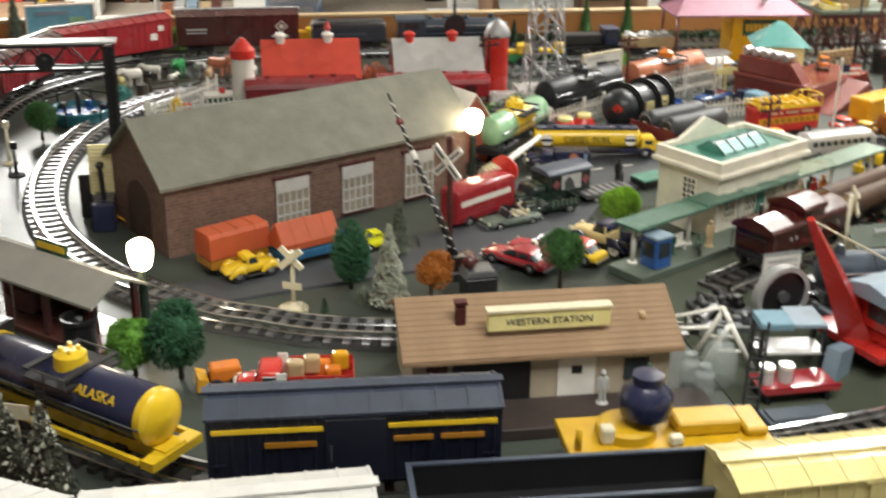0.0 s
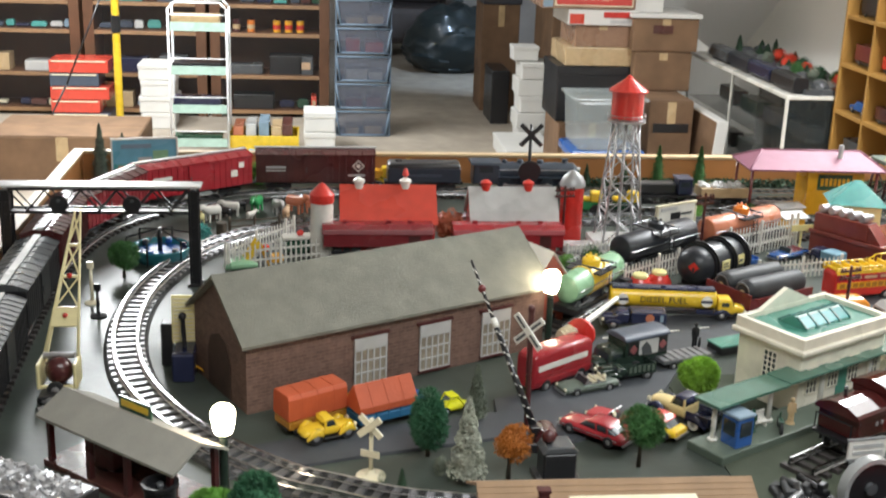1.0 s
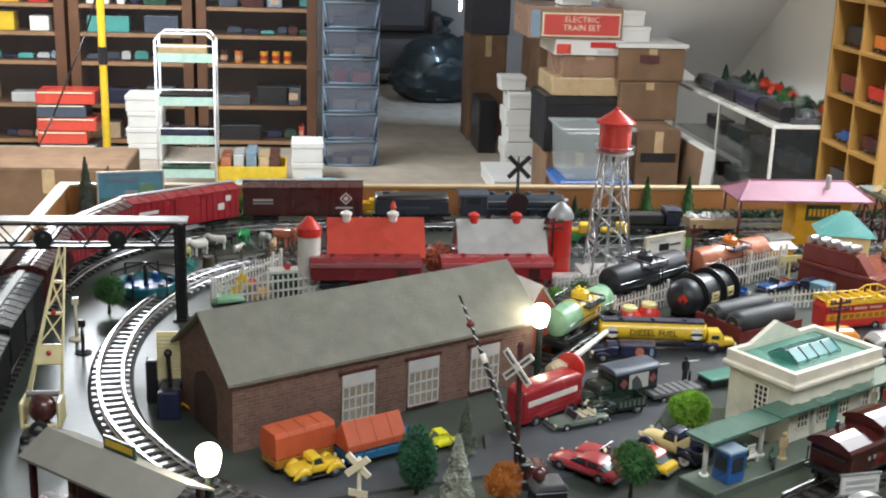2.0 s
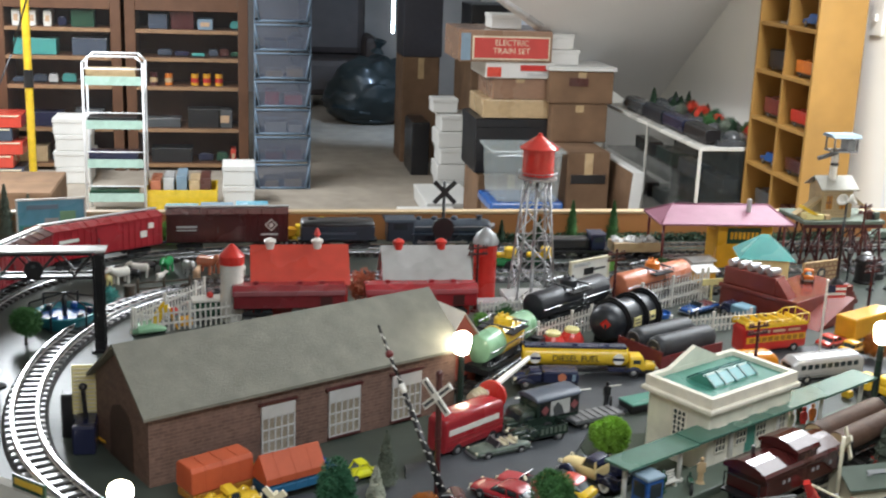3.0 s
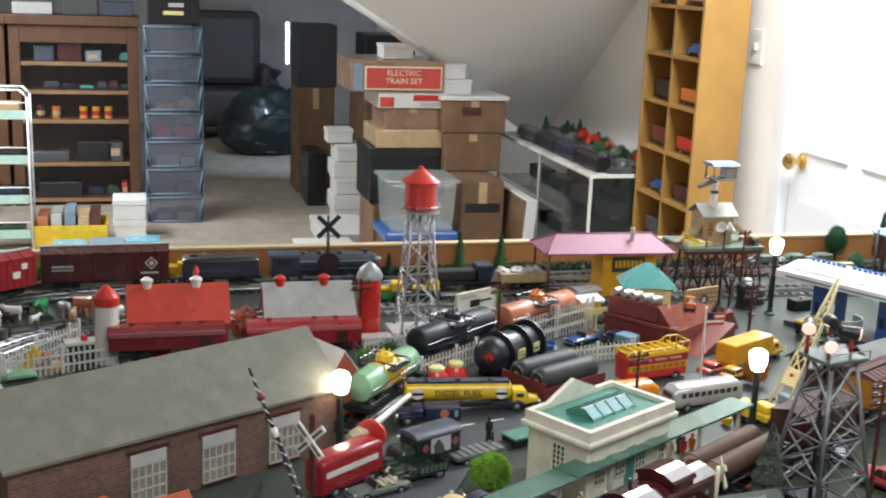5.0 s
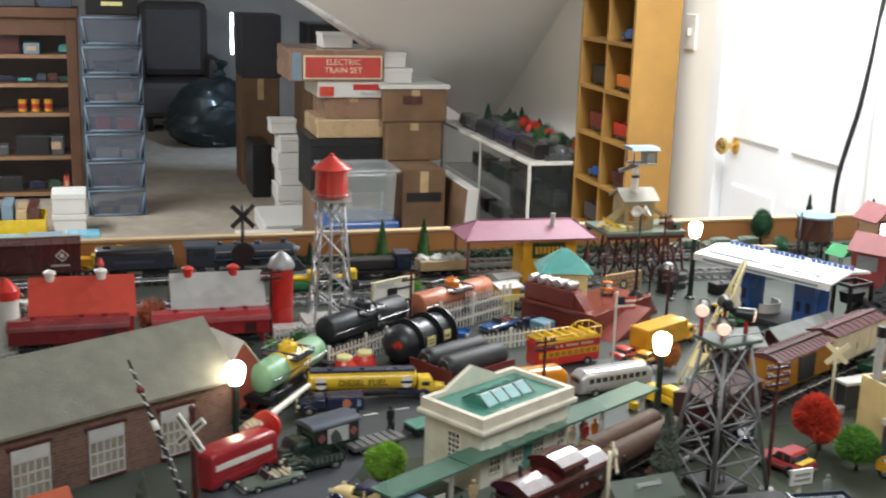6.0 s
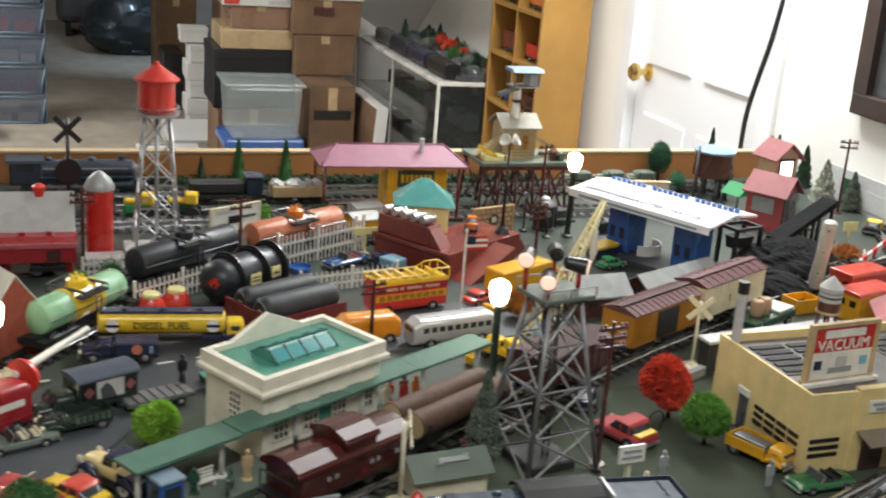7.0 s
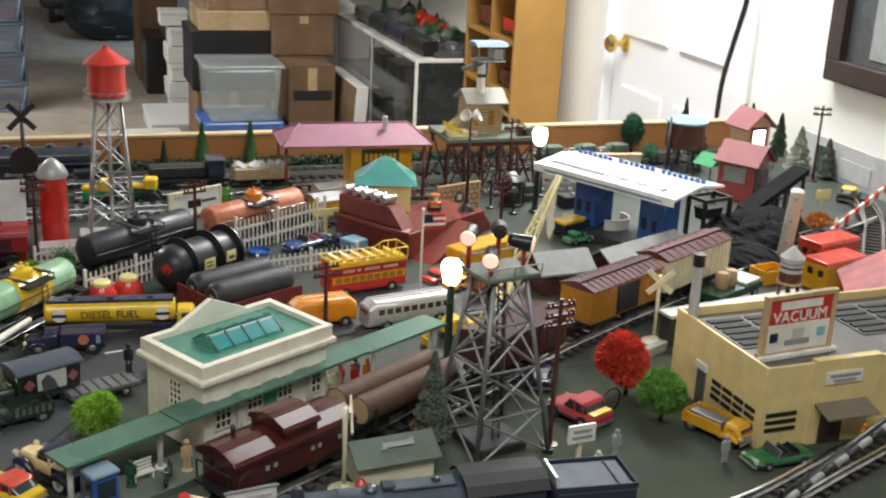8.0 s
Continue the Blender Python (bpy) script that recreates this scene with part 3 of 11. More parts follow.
def boxcar(x, y, turn, side, roof, label, L=0.24, W=0.06, H=0.085, door=None, panels=9, name="boxcar", marks=(), walk_mat=None):
    t = thing(name, label, "model rail car", x, y, 0, turn, "model train cars")
    z0 = 0.036
    part("body", ribs(G(), L, W, z0, z0 + H * 0.86, panels * 2), side, t)
    top = z0 + H
    rf = part("roof", G().prism([(-W / 2 - 0.002, z0 + H * 0.86), (W / 2 + 0.002, z0 + H * 0.86), (W / 2 + 0.002, z0 + H * 0.89), (W * 0.2, top), (-W * 0.2, top), (-W / 2 - 0.002, z0 + H * 0.89)], -L / 2 - 0.001, L / 2 + 0.001, "x"), roof, t)
    first = None
    for i in range(panels + 1):
        xx = -L / 2 + L * i / panels
        if first is None:
            first = part("roof_rib", G().prism([(-W / 2 - 0.003, z0 + H * 0.895), (-W * 0.2, top + 0.001), (W * 0.2, top + 0.001), (W / 2 + 0.003, z0 + H * 0.895), (W / 2 + 0.002, z0 + H * 0.87), (-W / 2 - 0.002, z0 + H * 0.87)], -0.0012, 0.0012, "x"), roof, rf)
            first.matrix_basis = pose(xx, 0, 0)
        else:
            shared(first, "roof_rib", xx, 0, 0)
    part("roof_walk", G().box(-L / 2 - 0.004, L / 2 + 0.004, -0.005, 0.005, top + 0.0012, top + 0.0032), walk_mat or roof, t)
    for s in (-1, 1):
        dr = part("door", G().box(-0.024, 0.024, s * (W / 2 + 0.001) - 0.0012, s * (W / 2 + 0.001) + 0.0012, z0 + 0.002, z0 + H * 0.82, 0.0005), door or side, t)
        part("handle", G().box(-0.02, -0.0185, s * (W / 2 + 0.0026) - 0.0006, s * (W / 2 + 0.0026) + 0.0006, z0 + H * 0.3, z0 + H * 0.5), "dark_grey", dr)
        part("door_rail", G().box(-0.028, 0.055, s * (W / 2 + 0.0015) - 0.001, s * (W / 2 + 0.0015) + 0.001, z0 + H * 0.83, z0 + H * 0.85), side, t)
        for e in (-1, 1):
            part("grab_iron", G().box(e * (L / 2 - 0.009) - 0.005, e * (L / 2 - 0.009) + 0.005, s * (W / 2 + 0.0022) - 0.0005, s * (W / 2 + 0.0022) + 0.0005, z0 + H * 0.3, z0 + H * 0.315), side, t)
    part("underframe", G().box(-L / 2 - 0.002, L / 2 + 0.002, -0.016, 0.016, z0 - 0.006, z0 - 0.0002), "black", t)
    for e in (-1, 1):
        part("coupler", G().box(e * (L / 2 + 0.007) - 0.009, e * (L / 2 + 0.007) + 0.009, -0.004, 0.004, z0 - 0.009, z0 - 0.0062), "black", t)
    truck(t, -L / 2 + 0.045), truck(t, L / 2 - 0.045)
    for kind, x0, x1, za, zb, m in marks:
        for s in (-1, 1):
            part(kind, G().box(x0, x1, s * (W / 2 + 0.0014) - 0.0006, s * (W / 2 + 0.0014) + 0.0006, z0 + H * za, z0 + H * zb), m, t)
    return t


def tankcar(x, y, turn, tank, label, L=0.21, R=0.026, frame_m="black", dome=None, ends=None, band=None, z0=0.04):
    t = thing("tank_car", label, "model rail car", x, y, 0, turn, "model train cars")
    zc = z0 + R
    part("tank", G().lathe([(0.002, -L / 2 - 0.006), (R * 0.6, -L / 2 - 0.004), (R * 0.92, -L / 2), (R, -L / 2 + 0.004), (R, L / 2 - 0.004), (R * 0.92, L / 2), (R * 0.6, L / 2 + 0.004), (0.002, L / 2 + 0.006)], 28, pose(0, 0, zc, 0, 90, 0)), tank, t)
    if ends:
        for s in (-1, 1):
            g = G().lathe([(R + 0.0008, s * (L / 2 - 0.008)), (R + 0.0008, s * (L / 2 - 0.001)), (R * 0.94, s * (L / 2 + 0.0015)), (R * 0.6, s * (L / 2 + 0.006)), (0.002, s * (L / 2 + 0.008))], 28, pose(0, 0, zc, 0, 90, 0))
            part("end_cap", g, ends, t)
    if band:
        part("centre_band", G().lathe([(R + 0.0002, -0.03), (R + 0.001, -0.03), (R + 0.001, 0.03), (R + 0.0002, 0.03)], 28, pose(0, 0, zc, 0, 90, 0)), band, t)
    d = part("dome", G().cyl((0, 0, zc + R * 0.8), (0, 0, zc + R + 0.007), 0.0145, 0.0138, 20).cyl((0, 0, zc + R + 0.007), (0, 0, zc + R + 0.011), 0.0138, 0.006, 20), dome or tank, t)
    for k in range(4):
        a = radians(45 + 90 * k)
        part("valve", G().cyl((0.007 * math.cos(a), 0.007 * math.sin(a), zc + R + 0.008), (0.007 * math.cos(a), 0.007 * math.sin(a), zc + R + 0.014), 0.002, seg=8), dome or tank, d)
    pl = G()
    for s in (-1, 1):
        pl.box(-0.026, 0.026, s * 0.024 - 0.007, s * 0.024 + 0.007, zc + R * 0.62, zc + R * 0.62 + 0.002)
        pl.box(s * 0.022 - 0.003, s * 0.022 + 0.003, -0.03, 0.03, zc + R * 0.98, zc + R * 0.98 + 0.0015)
    part("platform", pl, "rubber", t)
    rl = G()
    for s in (-1, 1):
        rl.cyl((-0.024, s * 0.03, zc + R + 0.001), (0.024, s * 0.03, zc + R + 0.001), 0.0008, seg=6)
        for xx in (-0.024, 0, 0.024):
            rl.cyl((xx, s * 0.03, zc + R * 0.62), (xx, s * 0.03, zc + R + 0.001), 0.0008, seg=6)
        rl.cyl((-L / 2, s * (R + 0.002), zc), (L / 2, s * (R + 0.002), zc), 0.0009, seg=6)
    part("handrail", rl, "dark_grey", t)
    for s in (-1, 1):
        ld = G()
        for xx in (-0.005, 0.005):
            ld.cyl((xx, s * 0.036, z0), (xx, s * 0.0345, zc + R * 0.62), 0.0008, seg=6)
        for i in range(6):
            ld.cyl((-0.005, s * 0.0355, z0 + i * 0.007), (0.005, s * 0.0355, z0 + i * 0.007), 0.0006, seg=6)
        part("ladder", ld, "black", t)
    part("frame", G().box(-L / 2 - 0.014, L / 2 + 0.014, -0.012, 0.012, z0 - 0.009, z0 + 0.002).box(-L / 2 - 0.016, -L / 2 - 0.002, -0.029, 0.029, z0 - 0.008, z0 + 0.0)
         .box(L / 2 + 0.002, L / 2 + 0.016, -0.029, 0.029, z0 - 0.008, z0 + 0.0).box(-L / 2, L / 2, -0.03, -0.026, z0 - 0.006, z0 - 0.001).box(-L / 2, L / 2, 0.026, 0.03, z0 - 0.006, z0 - 0.001), frame_m, t)
    truck(t, -L / 2 + 0.035), truck(t, L / 2 - 0.035)
    return t, zc, R


def steamer(x, y, turn, label, L=0.22, m="black"):
    """A low streamlined steam engine facing +x."""
    t = thing("steam_engine", label, "model locomotive", x, y, 0, turn, "model locomotives")
    R, zc = 0.0195, 0.0555
    boiler = part("boiler", G().lathe([(0.002, -L / 2 + 0.05), (R, -L / 2 + 0.05), (R, L / 2 - 0.03), (R * 0.95, L / 2 - 0.012), (R * 0.7, L / 2 - 0.006), (0.002, L / 2 - 0.005)], 24, pose(0, 0, zc, 0, 90, 0)), m, t)
    for bx in (-0.4, -0.15, 0.1, 0.35):
        part("boiler_band", G().lathe([(R, -0.0012), (R + 0.0007, -0.0012), (R + 0.0007, 0.0012), (R, 0.0012)], 24, pose(L * bx * 0.8, 0, zc, 0, 90, 0)), m, boiler)
    part("cab", G().box(-L / 2, -L / 2 + 0.055, -0.026, 0.026, 0.034, 0.074, 0.002).prism([(-0.028, 0.074), (0.028, 0.074), (0.024, 0.078), (0.01, 0.0805), (-0.01, 0.0805), (-0.024, 0.078)], -L / 2 - 0.006, -L / 2 + 0.058, "x"), m, t)
    for s in (-1, 1):
        part("cab_window", G().box(-L / 2 + 0.012, -L / 2 + 0.04, s * 0.0265 - 0.0006, s * 0.0265 + 0.0006, 0.058, 0.07), "window", t)
        part("running_board", G().box(-L / 2 + 0.05, L / 2 - 0.01, s * 0.0235 - 0.005, s * 0.0235 + 0.005, 0.046, 0.0485), m, t)
        part("hand_rail", G().cyl((-L / 2 + 0.056, s * 0.0208, 0.0625), (L / 2 - 0.02, s * 0.0208, 0.0625), 0.0007, seg=6), "tin", t)
        part("side_rod", G().box(-0.05, 0.055, s * 0.0225 - 0.0012, s * 0.0225 + 0.0012, 0.028, 0.032), "tin", t)
        for wx in (-0.045, 0.0, 0.045):
            wheel = part("driver_wheel", G().cyl((wx, s * 0.016, RAIL_TOP + 0.0145), (wx, s * 0.02, RAIL_TOP + 0.0145), 0.015, seg=20), m, t)
            part("crank_pin", G().cyl((wx, s * 0.02, RAIL_TOP + 0.0145), (wx, s * 0.022, RAIL_TOP + 0.0145), 0.004, seg=10), "tin", wheel)
        for wx in (0.085, -0.085):
            part("pilot_wheel", G().cyl((wx, s * 0.014, RAIL_TOP + 0.009), (wx, s * 0.017, RAIL_TOP + 0.009), 0.0095, seg=14), m, t)
        part("cylinder", G().cyl((L / 2 - 0.045, s * 0.022, 0.033), (L / 2 - 0.012, s * 0.022, 0.033), 0.0085, seg=14), m, t)
    part("chimney", G().lathe([(0.008, 0), (0.006, 0.003), (0.006, 0.007), (0.0075, 0.009)], 14, pose(L / 2 - 0.03, 0, zc + R - 0.002)), m, t)
    for dx, dr in ((-0.045, 0.007), (-0.012, 0.0085), (0.03, 0.0085)):
        part("dome", G().cyl((dx, 0, zc + R - 0.003), (dx, 0, zc + R + 0.003), dr, dr * 0.85, 14).ball((dx, 0, zc + R + 0.003), dr * 0.85, 0.4, 12), m, t)
    part("headlamp", G().cyl((L / 2 - 0.008, 0, zc + 0.004), (L / 2 + 0.003, 0, zc + 0.004), 0.006, seg=12), "tin", t)
    part("frame", G().box(-L / 2, L / 2 - 0.01, -0.012, 0.012, 0.03, 0.042).prism([(L / 2 - 0.012, 0.02), (L / 2 + 0.014, 0.02), (L / 2 - 0.005, 0.042), (L / 2 - 0.012, 0.042)], -0.024, 0.024), m, t)
    return t


def tender(x, y, turn, label, L=0.15):
    t = thing("coal_tender", label, "model rail car", x, y, 0, turn, "model train cars")
    part("body", G().box(-L / 2, L / 2, -0.027, 0.027, 0.035, 0.066, 0.002), "engine_blue", t)
    part("top", G().loft([(-L / 2 + 0.001, 0.024, 0.055, 0.073), (-L / 2 + 0.006, 0.0265, 0.055, 0.076), (L / 2 - 0.006, 0.0265, 0.055, 0.076), (L / 2 - 0.001, 0.024, 0.055, 0.073)], 18, 3), "black", t)
    for q in (-0.0273, 0.0273):
        part("lettering_bar", G().box(-0.04, 0.036, q - 0.0005, q + 0.0005, 0.048, 0.053), "slate", t)
    part("hatch", G().box(-L / 2 + 0.015, -L / 2 + 0.03, -0.008, 0.008, 0.0755, 0.0785, 0.001), "black", t)
    part("underframe", G().box(-L / 2 - 0.006, L / 2 + 0.006, -0.014, 0.014, 0.029, 0.0348), "black", t)
    truck(t, -L / 2 + 0.035), truck(t, L / 2 - 0.035)
    return t


# ---- buildings ----
def house_box(t, L, W, H, ridge, wall_m, roof_m, over=0.008, thick=0.003, axis="x"):
    """Walls with gables and two roof planes, ridge along x."""
    pts = [(-W / 2, 0), (W / 2, 0), (W / 2, H), (0, ridge - thick), (-W / 2, H)]
    part("wall", G().prism(pts, -L / 2, L / 2, "x"), wall_m, t)
    k = (ridge - H) / (W / 2)
    for s in (-1, 1):
        e = W / 2 + over
        part("roof", G().prism([(0, ridge), (s * e, H - k * over), (s * e, H - k * over + thick), (0, ridge + thick)], -L / 2 - over, L / 2 + over, "x"), roof_m, t)


def small_window(t, x, y, z, w, h, turn=0.0, frame_m="white", glass_m="window", cols=3, rows=4, top=0.0):
    g = G().box(-w / 2, w / 2, -0.0012, 0.0, -h / 2, h / 2)
    win = part("window", g, glass_m, t)
    win.matrix_basis = pose(x, y, z, 0, 0, turn)
    f = G()
    b = w * 0.016 + 0.0003
    for i in range(cols + 1):
        xx = -w / 2 + w * i / cols
        f.box(xx - b, xx + b, -0.0026, -0.0002, -h / 2 - b, h / 2 + b)
    for i in range(rows + 1):
        zz = -h / 2 + h * i / rows
        f.box(-w / 2 - b, w / 2 + b, -0.0024, -0.0003, zz - b, zz + b)
    if top:
        f.box(-w / 2, w / 2, -0.0028, -0.0004, h / 2 - h * top, h / 2)
    part("window_frame", f, frame_m, win)
    return win


# Long brick engine house.
eh = thing("engine_house", "long brown brick engine house with a grey felt roof", "model building", 0.0383, 1.4326, 0, 27.9)
EL, EW, EH = 0.455, 0.158, 0.0949
house_box(eh, EL, EW, EH, 0.1531, "brick", "shingle", 0.009, 0.004)
for wx in (-0.056, 0.0425, 0.1425):
    small_window(eh, wx, -EW / 2 - 0.0012, 0.0385, 0.046, 0.063, 0, "light_grey", "pane_brown", 5, 4, 0.24)
    part("lintel", G().box(wx - 0.028, wx + 0.028, -EW / 2 - 0.004, -EW / 2, 0.071, 0.0745), "dark_maroon", eh)
    part("sill", G().box(wx - 0.025, wx + 0.025, -EW / 2 - 0.005, -EW / 2, 0.004, 0.0065), "dark_maroon", eh)
part("doorway", G().prism([(-0.034, 0.001), (0.034, 0.001), (0.034, 0.05), (0.024, 0.07), (0, 0.079), (-0.024, 0.07), (-0.034, 0.05)], -EL / 2 - 0.0015, -EL / 2 + 0.001, "x"), "barn_brown", eh, "dark brown arched door")

tracks = [track(LOOP, "curving toy rail track with tinplate ties on the table", True), track(DIAG, "straight toy rail track beside the station", False),
          track(OUTER, "outer toy rail track along the table edge", False), track(FRONT, "front toy rail track with tinplate ties", False),
          track(FRONT2, "siding of toy rail track near the table edge", False), track(RIGHT, "toy rail track beside the yellow building", False)]

# ---- vehicles, trees, poles and small things ----
def wheels(t, xs, w, r, m="rubber", white=False):
    for x in xs:
        for s in (-1, 1):
            wh = part("wheel", G().lathe([(r * 0.3, -r * 0.5), (r * 0.9, -r * 0.5), (r, -r * 0.38), (r, -r * 0.1), (r * 0.9, 0), (r * 0.3, 0)], 18, pose(x, s * w, r, -90 * s, 0, 0)), m, t)
            if white:
                part("whitewall", G().lathe([(r * 0.56, 0), (r * 0.84, 0), (r * 0.84, 0.0005), (r * 0.56, 0.0005)], 18, pose(x, s * w, r, -90 * s, 0, 0)), "white", wh)
            part("hubcap", G().lathe([(0.0002, 0.0012), (r * 0.3, 0.0008), (r * 0.46, 0), (r * 0.3, -0.0004)], 12, pose(x, s * w, r, -90 * s, 0, 0)), "tin", wh)


def sedan(x, y, turn, m, label, L=0.075, W=0.03, H=0.024, z=0.0, roof=None, open_top=False, group="toy cars", white=False, seat_m="black"):
    t = thing("toy_car", label, "toy car", x, y, z, turn, group)
    part("body", G().loft([(-0.5 * L, 0.34 * W, 0.3 * H, 0.5 * H), (-0.485 * L, 0.44 * W, 0.2 * H, 0.57 * H), (-0.38 * L, 0.49 * W, 0.16 * H, 0.62 * H), (-0.12 * L, 0.5 * W, 0.16 * H, 0.6 * H), (0.16 * L, 0.5 * W, 0.16 * H, 0.62 * H),
                           (0.36 * L, 0.485 * W, 0.16 * H, 0.58 * H), (0.47 * L, 0.44 * W, 0.2 * H, 0.53 * H), (0.5 * L, 0.36 * W, 0.27 * H, 0.46 * H)], 18, 3.6), m, t)
    if open_top:
        part("cockpit", G().loft([(-0.27 * L, 0.3 * W, 0.5 * H, 0.625 * H), (-0.25 * L, 0.36 * W, 0.5 * H, 0.632 * H), (0.08 * L, 0.37 * W, 0.5 * H, 0.636 * H), (0.12 * L, 0.32 * W, 0.5 * H, 0.63 * H)], 14, 5), "black", t)
        for bx in (-0.2, -0.04):
            part("bench_seat", G().box((bx - 0.045) * L, (bx + 0.02) * L, -W * 0.33, W * 0.33, 0.58 * H, 0.67 * H, 0.0008).box((bx - 0.07) * L, (bx - 0.04) * L, -W * 0.33, W * 0.33, 0.58 * H, 0.82 * H, 0.0008), seat_m, t)
        part("steering_wheel", G().lathe([(0.0028, -0.0003), (0.0034, -0.0003), (0.0034, 0.0003), (0.0028, 0.0003)], 12, pose(0.06 * L, W * 0.17, 0.78 * H, 0, -60, 0)), "cream", t)
        part("windscreen", G().prism([(L * 0.13, 0.6 * H), (L * 0.142, 0.6 * H), (L * 0.085, 0.95 * H), (L * 0.073, 0.95 * H)], -W * 0.4, W * 0.4), "window", t)
        part("screen_frame", G().cyl((L * 0.082, -W * 0.41, 0.95 * H), (L * 0.082, W * 0.41, 0.95 * H), 0.0007, seg=6).cyl((L * 0.137, -W * 0.41, 0.6 * H), (L * 0.082, -W * 0.41, 0.95 * H), 0.0007, seg=6).cyl((L * 0.137, W * 0.41, 0.6 * H), (L * 0.082, W * 0.41, 0.95 * H), 0.0007, seg=6), "tin", t)
    else:
        part("glasshouse", G().loft([(-0.38 * L, 0.34 * W, 0.5 * H, 0.6 * H), (-0.25 * L, 0.4 * W, 0.5 * H, 0.93 * H), (-0.05 * L, 0.41 * W, 0.5 * H, 0.97 * H), (0.06 * L, 0.4 * W, 0.5 * H, 0.93 * H), (0.19 * L, 0.36 * W, 0.5 * H, 0.6 * H)], 16, 4), "window", t)
        part("roof", G().loft([(-0.285 * L, 0.33 * W, 0.82 * H, 0.87 * H), (-0.24 * L, 0.405 * W, 0.87 * H, 0.965 * H), (-0.06 * L, 0.42 * W, 0.89 * H, H), (0.04 * L, 0.41 * W, 0.88 * H, 0.975 * H), (0.085 * L, 0.36 * W, 0.86 * H, 0.9 * H)], 16, 3.6), roof or m, t)
        for s in (-1, 1):
            for px in (-0.26, -0.09):
                part("pillar", G().cyl((px * L, s * W * 0.415, 0.56 * H), ((px + 0.01) * L, s * W * 0.405, 0.94 * H), 0.0011, seg=6), roof or m, t)
    for s in (-1, 1):
        part("headlamp", G().cyl((L * 0.47, s * W * 0.34, 0.45 * H), (L * 0.497, s * W * 0.34, 0.45 * H), 0.0024, seg=10), "cream", t)
        part("tail_lamp", G().cyl((-L * 0.497, s * W * 0.34, 0.46 * H), (-L * 0.47, s * W * 0.34, 0.46 * H), 0.0015, seg=8), "red", t)
        part("side_strip", G().box(-L * 0.42, L * 0.44, s * W * 0.5 - 0.0006, s * W * 0.5 + 0.0004, 0.4 * H, 0.43 * H), "tin", t)
    for s in (-1, 1):
        part("bumper", G().loft([(s * L * 0.5 - 0.0012, W * 0.46, 0.2 * H, 0.31 * H), (s * L * 0.5 + 0.002, W * 0.42, 0.21 * H, 0.3 * H)], 10, 4), "tin", t)
    wheels(t, (-L * 0.3, L * 0.3), W / 2 + 0.0008, H * 0.27, white=white)
    return t


